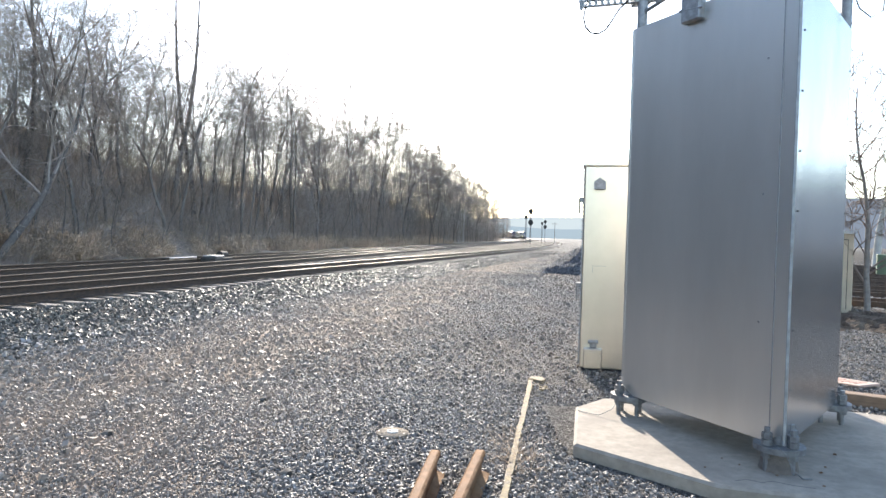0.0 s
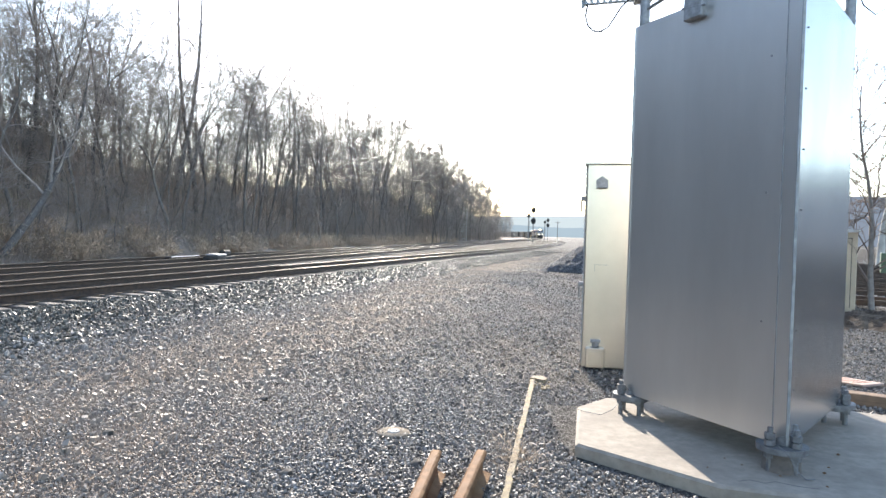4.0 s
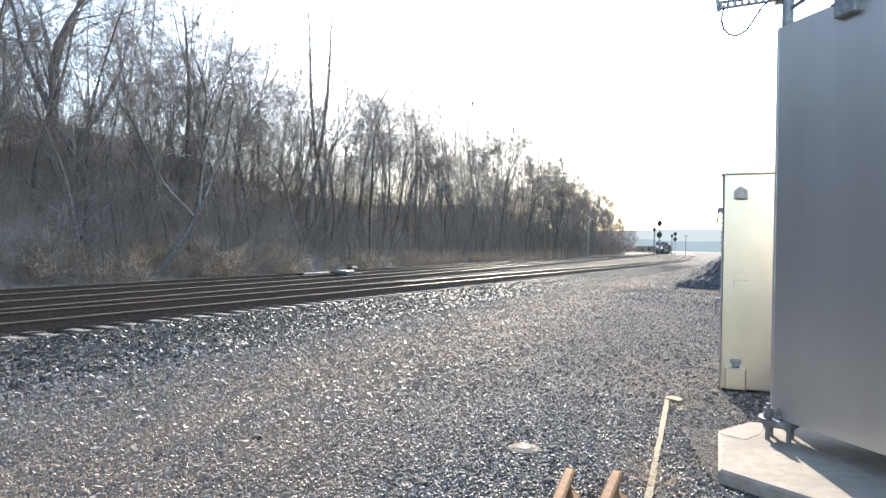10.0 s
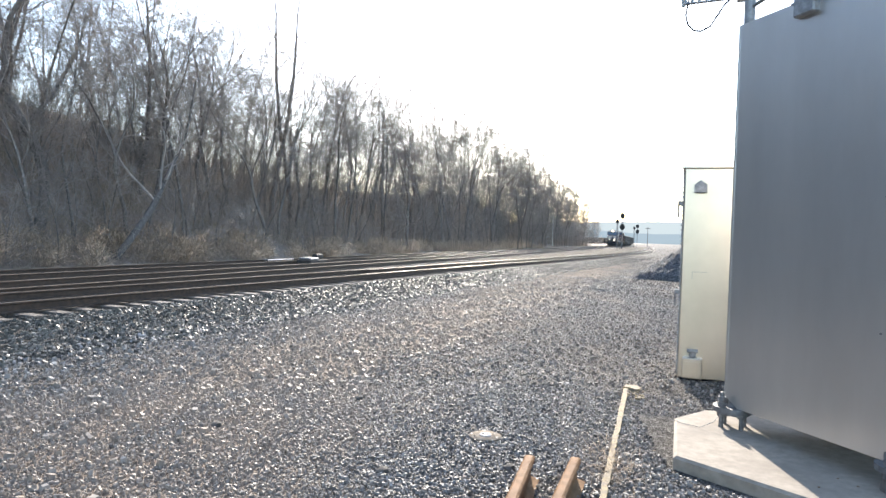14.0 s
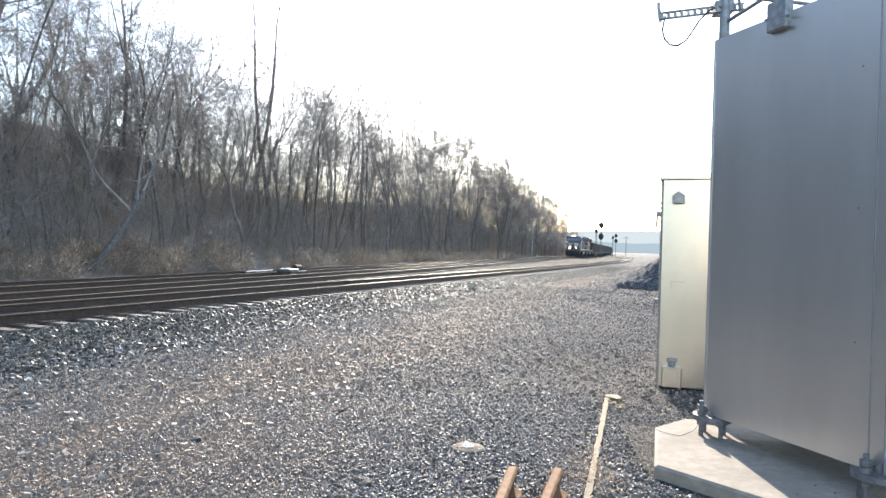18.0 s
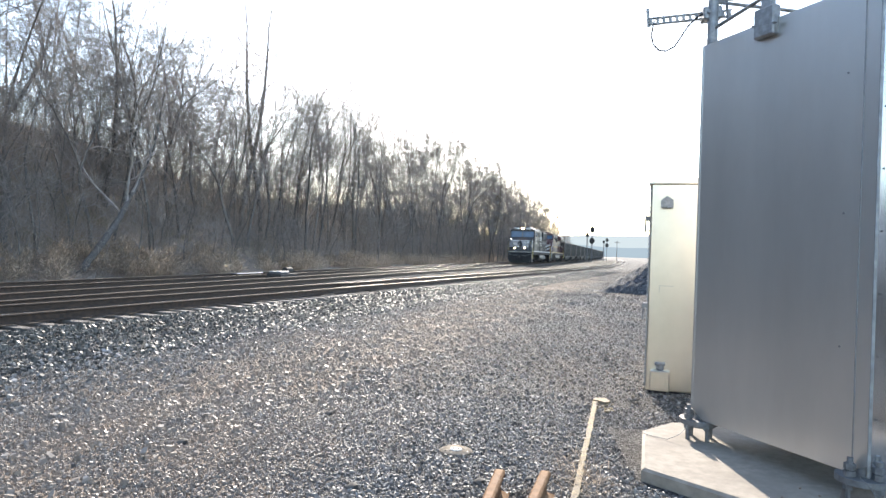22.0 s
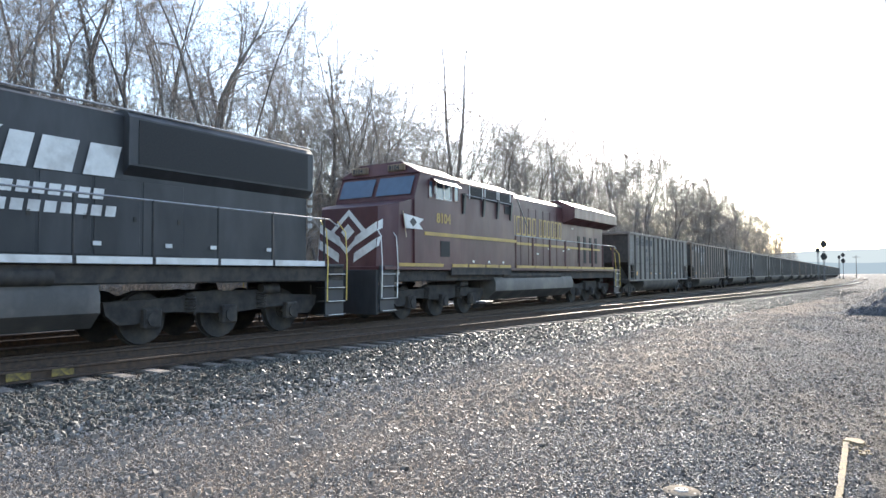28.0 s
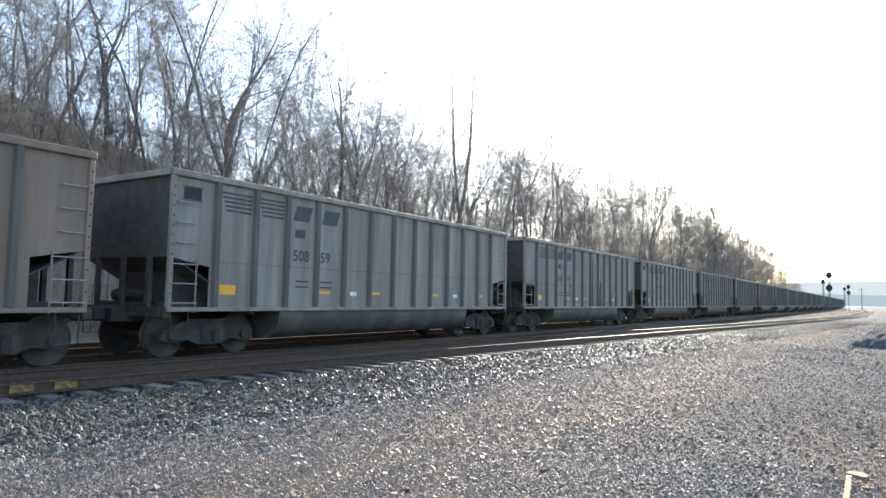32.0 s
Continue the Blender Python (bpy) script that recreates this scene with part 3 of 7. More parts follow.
def build_tower():
    t = thing("lattice_tower", "three-legged lattice tower base with galvanised climbing shield", "tower")
    z0, z1, top = 0.30, 3.52, 6.4
    legs = (LEG_L, LEG_F, LEG_R)
    mid = (LEG_L + LEG_F + LEG_R) / 3
    for q in legs:
        leg = part("leg", Shape().tube([q + Vector((0, 0, 0.27)), q + Vector((0, 0, top))], 0.045, 12), GALV_OLD, t)
        part("base_plate", Shape().disc(q + Vector((0, 0, 0.255)), (0, 0, 1), 0.165, 0.04, 28), BOLT, leg)
        if q is LEG_F:
            part("grout_block", Shape().tube([q + Vector((0, 0, PAD_Z - 0.02)), q + Vector((0, 0, 0.16)), q + Vector((0, 0, 0.232))], [0.13, 0.118, 0.125], 18), GROUT, leg, "rough brown grout under the plate")
        else:
            part("base_plate", Shape().disc(q + Vector((0, 0, 0.225)), (0, 0, 1), 0.135, 0.02, 24), BOLT, leg)
        for k in range(4):
            an = math.radians(20 + 90 * k)
            b = q + Vector((math.cos(an) * 0.112, math.sin(an) * 0.112, 0))
            bolt = Shape().tube([b + Vector((0, 0, PAD_Z - 0.03)), b + Vector((0, 0, 0.40))], 0.02, 8)
            for zz in (0.195, 0.28, 0.325):
                bolt.tube([b + Vector((0, 0, zz)), b + Vector((0, 0, zz + 0.038))], 0.037, 6)
            part("anchor_bolt", bolt, BOLT, leg)
    # shield panels, one for each side, with folded edges
    for i, (q0, q1) in enumerate(((LEG_L, LEG_F), (LEG_F, LEG_R), (LEG_R, LEG_L))):
        d = (q1 - q0).normalized()
        out = Vector((d.y, -d.x, 0))
        if (q0 - mid).dot(out) < 0:
            out = -out
        L = (q1 - q0).length
        m = Matrix((( d.x, out.x, 0, q0.x), (d.y, out.y, 0, q0.y), (0, 0, 1, 0), (0, 0, 0, 1)))
        o = 0.048
        e0, e1 = ((0.05, 0.075), (0.075, 0.0), (0.0, 0.0))[i]
        s = Shape()
        # sheet with the lower corners cut for the base plates
        poly = [(-e0, z0 + 0.06), (0.10, z0 - 0.02), (L - 0.10, z0 - 0.02), (L + e1, z0 + 0.06), (L + e1, z1), (-e0, z1)]
        s.prism(poly, o, o + 0.004, "y")
        s.move(m)
        p = part("shield_panel", s, GALV if i != 1 else GALV_TONED, t, "smooth galvanised sheet panel")
        if i == 0:
            part("panel_fold", Shape().box(L - 0.045, L - 0.037, o + 0.0045, o + 0.010, z0 + 0.04, z1, 0.002).move(m), GALV_OLD, p)
            part("left_fold", Shape().box(-e0 - 0.002, -e0 + 0.022, o + 0.0045, o + 0.009, z0 + 0.07, z1 - 0.01, 0.002).move(m), GALV, p)
            for zz in (1.1, 2.0, 2.95):
                part("screw", Shape().disc((L - 0.16, o + 0.006, zz), (0, 1, 0), 0.008, 0.006, 8).move(m), GALV_OLD, p)
        if i == 1:
            for zz in np.arange(z0 + 0.35, z1, 0.41):
                part("screw", Shape().disc((0.03, o + 0.006, zz), (0, 1, 0), 0.007, 0.008, 8).move(m), DARK, p)
                part("screw", Shape().disc((L - 0.045, o + 0.006, zz + 0.05), (0, 1, 0), 0.006, 0.007, 8).move(m), DARK, p)
        if i:
            continue
        br = Shape().box(L * 0.37, L * 0.50, o - 0.02, o + 0.06, z1 - 0.13, z1 + 0.10, 0.012)
        br.box(L * 0.40, L * 0.47, o - 0.02, o + 0.04, z1 + 0.08, z1 + 0.4, 0.01)
        br.tube([(L * 0.36, o + 0.05, z1 - 0.02), (L * 0.52, o + 0.05, z1 - 0.05)], 0.012, 8)
        part("bracket", br.move(m), GALV_OLD, p)
    # upright strip over the front corner
    n = (LEG_F - mid).normalized()
    u = Vector((-n.y, n.x, 0))
    m = Matrix(((u.x, n.x, 0, LEG_F.x), (u.y, n.y, 0, LEG_F.y), (0, 0, 1, 0), (0, 0, 0, 1)))
    part("corner_strip", Shape().box(-0.011, 0.011, 0.086, 0.096, 0.285, z1, 0.003).move(m), GALV_OLD, t, "bright folded corner strip")
    # bracing above the shield
    for (q0, q1) in ((LEG_L, LEG_F), (LEG_F, LEG_R), (LEG_R, LEG_L)):
        z = z1 + 0.02
        while z < top - 0.2:
            part("brace", Shape().tube([q0 + Vector((0, 0, z + 0.12)), q1 + Vector((0, 0, z + 0.36))], 0.016, 8), GALV_OLD, t)
            part("brace", Shape().tube([q1 + Vector((0, 0, z + 0.36)), q0 + Vector((0, 0, z + 0.62))], 0.016, 8), GALV_OLD, t)
            z += 0.5
    # side arm with cable loop
    m = Matrix.Translation(LEG_L + Vector((-0.54, 0.05, 3.74))) @ pose(0, 0, 0, 0, -6.5, 0)
    arm = part("side_arm", Shape().box(0, 0.72, -0.02, 0.02, -0.032, -0.02, 0.002).box(0, 0.72, -0.02, 0.02, 0.02, 0.032, 0.002), GALV_OLD, t, "perforated galvanised cross arm")
    arm.matrix_basis = m
    for k in range(13):
        part("web", Shape().box(0.012 + 0.056 * k, 0.034 + 0.056 * k, -0.018, 0.018, -0.021, 0.021), GALV_OLD, arm)
    part("end_post", Shape().box(-0.012, 0.016, -0.012, 0.012, -0.05, 0.12, 0.003), GALV_OLD, arm)
    part("clamp", Shape().box(0.46, 0.62, -0.07, 0.07, -0.05, 0.06, 0.01).tube([(0.5, -0.09, 0.005), (0.5, 0.09, 0.005)], 0.012, 8), GALV_OLD, arm)
    part("clamp_bolt", Shape().tube([(0.66, -0.06, -0.07), (0.66, -0.06, 0.09)], 0.012, 8), BOLT, arm)
    loop = [LEG_L + Vector(q) for q in ((-0.49, 0.05, 3.75), (-0.51, 0.05, 3.62), (-0.49, 0.05, 3.54), (-0.44, 0.05, 3.49), (-0.38, 0.04, 3.48), (-0.31, 0.04, 3.52), (-0.26, 0.03, 3.6), (-0.2, 0.03, 3.7), (-0.12, 0.02, 3.78), (-0.03, 0.0, 3.82))]
    part("cable", Shape().tube(loop, 0.008, 6), DARK, t, "thin black hanging cable")
    loop = [LEG_R + Vector((0.02, 0, 3.95)), LEG_R + Vector((0.10, -0.02, 3.72)), LEG_R + Vector((0.2, -0.03, 3.64)), LEG_R + Vector((0.3, -0.03, 3.7)), LEG_R + Vector((0.34, 0, 3.95))]
    part("cable", Shape().tube(loop, 0.006, 6), DARK, t, "thin black hanging cable")
    wire = [LEG_F + Vector(q) for q in ((-0.09, -0.13, 0.30), (-0.04, -0.17, 0.25), (0.0, -0.19, 0.16), (0.05, -0.22, 0.112), (0.12, -0.2, 0.106))]
    part("ground_wire", Shape().tube(wire, 0.004, 6), BOLT, t)
    wire = [LEG_L + Vector(q) for q in ((-0.12, -0.10, 0.24), (-0.2, -0.16, 0.17), (-0.3, -0.14, 0.112), (-0.42, -0.02, 0.106), (-0.5, 0.1, 0.106))]
    part("ground_wire", Shape().tube(wire, 0.003, 6), BOLT, t)


build_tower()


def build_cabinet():
    t = thing("signal_cabinet", "pale aluminium railway equipment case with gabled roof", "equipment cabinet", m=pose(1.70, 8.07, 0, 0, 0, -14.0))
    w, d, z0, z1 = 1.7, 1.25, 0.085, 2.535
    part("body", Shape().box(0, w, 0, d, z0, z1, 0.012), ALU, t)
    part("roof", Shape().prism([(-0.03, z1), (w + 0.03, z1), (w + 0.03, z1 + 0.02), (w / 2, z1 + 0.11), (-0.03, z1 + 0.02)], -0.04, d + 0.04, "y"), ALU, t)
    part("skirt", Shape().box(0.03, w - 0.03, 0.03, d - 0.03, -0.02, z0), DARK, t)
    vent = part("vent_hood", Shape().prism([(0.11, 2.25), (0.25, 2.25), (0.25, 2.34), (0.18, 2.39), (0.11, 2.34)], -0.06, 0.0, "y"), GALV_OLD, t, "small grey vent hood")
    part("vent_opening", Shape().box(0.13, 0.23, -0.055, -0.02, 2.243, 2.249), DARK, vent)
    lock = part("lock_box", Shape().box(0.05, 0.27, -0.13, -0.002, 0.10, 0.34, 0.012), ALU, t, "pale metal outlet box")
    part("box_cap", Shape().box(0.12, 0.20, -0.10, -0.02, 0.345, 0.42, 0.01).box(0.10, 0.22, -0.12, 0.0, 0.40, 0.43, 0.006), GALV_OLD, lock)
    part("box_face", Shape().box(0.09, 0.23, -0.136, -0.13, 0.13, 0.30, 0.003), ALU, lock)
    part("hinge_strip", Shape().box(-0.014, -0.001, 0.02, 0.06, z0 + 0.05, z1 - 0.05), GALV_OLD, t)
    rv = Shape()
    for z in np.arange(z0 + 0.08, z1 - 0.05, 0.055):
        rv.disc((-0.018, 0.04, z), (1, 0, 0), 0.011, 0.012, 8)
    tagged(part("rivet_row", rv, GALV_OLD, t), kind="stuff")
    for z in (1.05, 2.1):
        hd = Shape().box(-0.07, 0.0, 0.10, 0.16, z, z + 0.06, 0.008).tube([(-0.06, 0.13, z + 0.03), (-0.06, 0.13, z - 0.14)], 0.012, 8)
        part("door_hasp", hd, GALV_OLD, t)
    seam = Shape().box(0.12, 0.28, -0.003, 0, 1.325, 1.33).box(0.12, 0.125, -0.003, 0, 1.25, 1.325)
    part("seam", seam, GALV_OLD, t)


build_cabinet()

# ---- ground furniture in the foreground ----
WHITEPAINT = material("worn_white_paint", (0.62, 0.60, 0.56), (0.42, 0.40, 0.37), 30.0, 0.8, spec=0.2)
TANRING = material("tan_cast_ring", (0.26, 0.22, 0.175), (0.19, 0.16, 0.125), 20.0, 0.95, bump=0.5, spec=0.1)
cov = thing("ground_cover", "round pale metal well cover set in gravel", "ground cover", m=pose(-0.37, 5.45, 0.0))
part("ring", Shape().tube([(0, 0, -0.05), (0, 0, 0.012), (0, 0, 0.018)], [0.135, 0.135, 0.125], 28), TANRING, cov)
part("lid", Shape().tube([(0, 0, 0.018), (0, 0, 0.026)], [0.05, 0.046], 20), WHITEPAINT, cov)
for q in (0.02, -0.02):
    part("lid_bolt", Shape().disc((q, 0, 0.028), (0, 0, 1), 0.008, 0.008, 6), DARK, cov)


WORN_HEAD = material("worn_rusty_rail_head", (0.25, 0.135, 0.07), (0.16, 0.09, 0.05), 9.0, 0.75, 0.0, spec=0.1, bump=0.15, stain=(0.24, 0.14, 0.085), stain_scale=5.0)


def rail_piece(x, y, yaw):
    """A short cut length of rail set upright on the ground."""
    t = thing("cut_rail", "rusty cut rail length lying on gravel", "rail piece", "pair of cut rails", pose(x, y, 0.0, 0, 0, yaw))
    s = Shape().prism([(u, w) for u, w in PROFILE], -2.6, 0.0, "y")
    part("rail_body", s, RUST, t)
    part("head_shine", Shape().box(-0.022, 0.022, -2.6, -0.004, 0.1725, 0.1745, 0.0008), WORN_HEAD, t)


rail_piece(-0.01, 4.54, -7.5)
rail_piece(0.30, 4.57, -11.4)
YELLOW = material("faded_yellow_paint", (0.32, 0.25, 0.14), (0.21, 0.165, 0.105), 25.0, 0.85, stain=(0.20, 0.165, 0.13), stain_scale=14.0, bump=0.4)
post = thing("marker_board", "faded yellow chipped board lying edge-on in gravel", "board", m=pose(1.05, 7.57, 0, 0, 0, -10.3))
rb = random.Random(8)
edge = [(-3.6 + 0.06 * k, rb.uniform(-0.003, 0.003) - (0.008 if rb.random() < 0.12 else 0.0), rb.uniform(-0.003, 0.003) - (0.01 if rb.random() < 0.12 else 0.0)) for k in range(61)]
sh = Shape().prism([(-0.022 - l, y) for y, l, r in edge] + [(0.026 + r, y) for y, l, r in edge[::-1]], -0.05, 0.024, "z")
part("plank", sh, YELLOW, post)
part("stub", Shape().prism([(-0.03, 0.005), (0.03, 0.005), (0.10, -0.06), (0.14, -0.05), (0.16, 0.05), (0.10, 0.16), (0.0, 0.14)], -0.02, 0.035, "z"), YELLOW, post)
for k in range(26):
    cx, cy = rb.uniform(-0.02, 0.2), rb.uniform(-0.42, 0.2)
    part("paint_chip", Shape().prism([(cx + rb.uniform(0.010, 0.024) * math.cos(q), cy + rb.uniform(0.010, 0.03) * math.sin(q)) for q in (0.2, 1.4, 2.7, 4.0, 5.2)], 0.0, 0.016, "z"), YELLOW, post)

# ---- bare trees and brush on the bank ----
def tree_arrays(rng, height, lean=0.0, trunk_r=0.14, crown=0.4, fork=0.35, limbs=12, subs=5, twigs=4, sprays=3, thin=0.006, leaders=1, rise=0.05, angle=0.95):
    """Trunk and crown of a leafless tree as vertex and face lists: limbs bend upward and break into ever finer shoots."""
    tv, tf, cv, cf = [], [], [], []
    count = {"t": 0, "c": 0}

    def tube(path, radii, n, key):
        v, f = (tv, tf) if key == "t" else (cv, cf)
        P = np.array(path)
        D = np.gradient(P, axis=0)
        D /= np.linalg.norm(D, axis=1)[:, None] + 1e-9
        ref = np.array([0.3, 0.9, 0.1]) if abs(D[0, 2]) > 0.8 else np.array([0, 0, 1.0])
        U = np.cross(D, ref)
        U /= np.linalg.norm(U, axis=1)[:, None] + 1e-9
        W = np.cross(D, U)
        an = 2 * np.pi * np.arange(n) / n
        R = np.array(radii)[:, None, None]
        ring = P[:, None, :] + R * (U[:, None, :] * np.cos(an)[None, :, None] + W[:, None, :] * np.sin(an)[None, :, None])
        v.append(ring.reshape(-1, 3))
        i, k = np.meshgrid(np.arange(len(P) - 1), np.arange(n), indexing="ij")
        a, b = count[key] + i * n + k, count[key] + i * n + (k + 1) % n
        f.append(np.stack([a, a + n, b + n, b], -1).reshape(-1, 4))
        count[key] += n * len(P)

    def run(p, d, length, r, seg, bend, lift, end):
        """A wandering path with its radii."""
        pts, rad, q, dd, turn = [p], [r], p.copy(), d.copy(), np.zeros(3)
        for i in range(seg):
            turn = 0.5 * turn + rng.normal(0, bend, 3)
            dd = dd + turn + np.array([0, 0, lift])
            dd /= np.linalg.norm(dd)
            q = q + dd * length / seg
            pts.append(q.copy())
            rad.append(max(thin, r + (end * r - r) * (i + 1) / seg))
        return pts, rad

    def shoot(pts, u, lo, hi):
        """The place at u along a path and a direction that leaves it sideways."""
        x = u * (len(pts) - 1)
        k = min(int(x), len(pts) - 2)
        ax = pts[k + 1] - pts[k]
        base = pts[k] + ax * (x - k)
        ax = ax / np.linalg.norm(ax)
        side = rng.normal(0, 1, 3)
        side -= ax * side.dot(ax)
        side /= np.linalg.norm(side)
        sp = rng.uniform(lo, hi)
        return base, ax * math.cos(sp) + side * math.sin(sp), k

    def spray(p, d, length, r):
        """One straight hair-thin shoot."""
        u = np.cross(d, [0.31, 0.52, 0.79])
        u /= np.linalg.norm(u) + 1e-9
        w = np.cross(d, u)
        e = p + d * length
        cv.append(np.array([p + r * u, p - r * 0.5 * u + r * 0.87 * w, p - r * 0.5 * u - r * 0.87 * w, e + 0.4 * r * u, e - 0.4 * r * u, e + 0.4 * r * w]))
        cf.append(count["c"] + np.array([[0, 1, 4, 3], [1, 2, 5, 4]]))
        count["c"] += 6

    def fine(pts, n, length, r):
        """Shoots along a branch, each with still finer sprays."""
        for c in range(n):
            u = 0.15 + 0.85 * (c + rng.random()) / n
            base, d, _ = shoot(pts, u, 0.4, 1.15)
            L = length * rng.uniform(0.5, 1.2) * (1.15 - 0.45 * u)
            tp, tr = run(base, d, L, r, 2, 0.2, 0.02, 0.45)
            tube(tp, tr, 3, "c")
            for e in range(sprays):
                b2, d2, _ = shoot(tp, 0.2 + 0.8 * (e + rng.random()) / max(1, sprays), 0.3, 0.9)
                spray(b2, d2, L * rng.uniform(0.4, 0.85), r * 0.75)

    def limb(base, d, L, r):
        pts, rad = run(base, d, L, r, 6, 0.17, rise, 0.2)
        tube(pts, rad, 5 if r > 0.03 else 4, "c")
        for c in range(subs):
            u = 0.22 + 0.76 * (c + rng.random()) / subs
            b, d2, k = shoot(pts, u, 0.45, 1.15)
            sp, sr = run(b, d2, L * rng.uniform(0.4, 0.68) * (1.15 - 0.6 * u), max(thin * 1.3, rad[k] * 0.6), 4, 0.19, rise * 0.6, 0.3)
            tube(sp, sr, 3, "c")
            fine(sp, twigs, L * 0.26, thin)
        fine(pts[2:], twigs, L * 0.26, thin)

    d0 = np.array([lean, 0.04, 1.0])
    d0 /= np.linalg.norm(d0)
    stems = []
    pts, rad = run(np.array([0, 0, -0.3]), d0, height * (0.92 if leaders == 1 else 0.4), trunk_r, 10, 0.06, 0.05, 0.22 if leaders == 1 else 0.72)
    tube(pts, rad, 8, "t")
    if leaders == 1:
        stems.append((pts, rad, fork))
    else:
        for k in range(leaders):
            an = 2 * math.pi * (k + 0.3 * rng.random()) / leaders
            d = np.array([0.42 * math.cos(an), 0.42 * math.sin(an), 1.0]) + 0.8 * (pts[-1] - pts[-2]) / np.linalg.norm(pts[-1] - pts[-2])
            sp, sr = run(pts[-1], d / np.linalg.norm(d), height * rng.uniform(0.5, 0.64), rad[-1] * 0.72, 8, 0.10, 0.04, 0.16)
            tube(sp, sr, 7, "t")
            stems.append((sp, sr, 0.08))
    for pts, rad, lo in stems:
        m = max(2, round(limbs / len(stems)))
        for c in range(m):
            u = lo + (0.99 - lo) * (c + rng.random()) / m
            base, d, k = shoot(pts, u, angle * 0.6, angle * 1.25)
            L = height * crown * rng.uniform(0.6, 1.15) * (1.1 - 0.72 * (u - lo) / (1 - lo)) * (1.0 if leaders == 1 else 0.75)
            limb(base, d, L, max(thin * 2, rad[k] * rng.uniform(0.35, 0.6)))
        fine(pts[len(pts) // 2:], twigs, height * crown * 0.2, thin)
    return np.concatenate(tv), np.concatenate(tf), np.concatenate(cv), np.concatenate(cf)


def make_tree(label, seed, height, name="bare_tree", **kw):
    rng = np.random.default_rng(seed)
    tv, tf, cv, cf = tree_arrays(rng, height, **kw)
    t = thing(name, label, "tree", "bare trees on the bank")
    part("trunk", raw_mesh("trunk", tv, tf, BARK, True), None, t)
    part("crown", raw_mesh("crown", cv, cf, TWIG, True), None, t)
    return t


PLAIN = "leafless grey deciduous tree on the wooded bank"
SLIM = "slim leafless tree with upright branches on the bank"
trees = [make_tree(PLAIN, 11, 12.0, crown=0.44, trunk_r=0.098, fork=0.16, limbs=15), make_tree(PLAIN, 12, 11.5, crown=0.5, trunk_r=0.107, lean=0.14, leaders=2, limbs=14), make_tree(SLIM, 13, 13.0, crown=0.3, trunk_r=0.070, fork=0.25, limbs=14, rise=0.08, angle=0.85),
         make_tree(SLIM, 14, 12.5, crown=0.32, trunk_r=0.066, lean=-0.1, fork=0.22, limbs=13, rise=0.09, angle=0.8), make_tree(PLAIN, 15, 11.0, crown=0.52, trunk_r=0.098, leaders=3, limbs=15), make_tree(SLIM, 16, 13.5, crown=0.28, trunk_r=0.070, fork=0.3, limbs=13, rise=0.07, angle=0.85),
         make_tree(PLAIN, 17, 12.0, crown=0.48, trunk_r=0.107, leaders=2, limbs=14, lean=-0.12), make_tree(SLIM, 18, 13.0, crown=0.26, trunk_r=0.061, fork=0.3, limbs=12, rise=0.1, angle=0.8)]
FARTREE = "leafless tree in the distant wood by the line"
far_trees = [make_tree(FARTREE, 41, 11.5, crown=0.38, trunk_r=0.082, fork=0.08, limbs=16, twigs=4, sprays=2, thin=0.013), make_tree(FARTREE, 42, 13.0, crown=0.28, trunk_r=0.074, fork=0.1, limbs=16, twigs=4, sprays=2, thin=0.013, rise=0.08, angle=0.8),
             make_tree(FARTREE, 43, 11.0, crown=0.46, trunk_r=0.082, leaders=2, limbs=15, twigs=4, sprays=2, thin=0.013), make_tree(FARTREE, 44, 13.5, crown=0.24, trunk_r=0.070, fork=0.12, limbs=16, twigs=4, sprays=2, thin=0.012, rise=0.1, angle=0.75)]
YOUNG = "young leafless tree branching from the ground, in the thicket"
young = [make_tree(YOUNG, 61, 6.0, "sapling", crown=0.46, trunk_r=0.033, fork=0.06, limbs=13, subs=5, twigs=3, sprays=3, thin=0.006), make_tree(YOUNG, 62, 6.6, "sapling", crown=0.42, trunk_r=0.037, lean=0.2, leaders=3, limbs=13, subs=5, twigs=3, sprays=3, thin=0.006)]
tall = make_tree("tall dead leafless tree with a few bare upper branches", 21, 15.0, crown=0.2, trunk_r=0.17, fork=0.62, limbs=6, subs=2, twigs=2, sprays=1, thin=0.009, angle=0.9)
leaning = make_tree("large leaning leafless tree at the foot of the bank", 22, 14.0, crown=0.36, trunk_r=0.2, lean=0.9, fork=0.3, limbs=14, thin=0.007)
big = make_tree("large dark leafless tree with a spreading forked crown", 27, 15.0, crown=0.46, trunk_r=0.25, lean=0.2, leaders=3, limbs=15, subs=6, thin=0.007)
snag = make_tree("bare dead tree trunk standing above the wood", 23, 13.0, crown=0.06, trunk_r=0.18, fork=0.75, limbs=4, subs=1, twigs=1, sprays=0, thin=0.012)
vine = make_tree("leafless tree whose trunk is thick with dead vines", 24, 10.5, crown=0.12, trunk_r=0.14, fork=0.12, limbs=46, subs=4, twigs=4, sprays=3, thin=0.007, angle=1.0)


BUSH = "leafless multi-stemmed shrub on the bank"
bushes = [make_tree(BUSH, 51, 3.8, "shrub", crown=0.55, trunk_r=0.03, fork=0.03, limbs=11, subs=4, twigs=3, sprays=2, thin=0.006, angle=0.9), make_tree(BUSH, 52, 3.3, "shrub", crown=0.6, trunk_r=0.03, lean=0.2, fork=0.03, limbs=11, subs=4, twigs=3, sprays=2, thin=0.006, angle=1.0)]


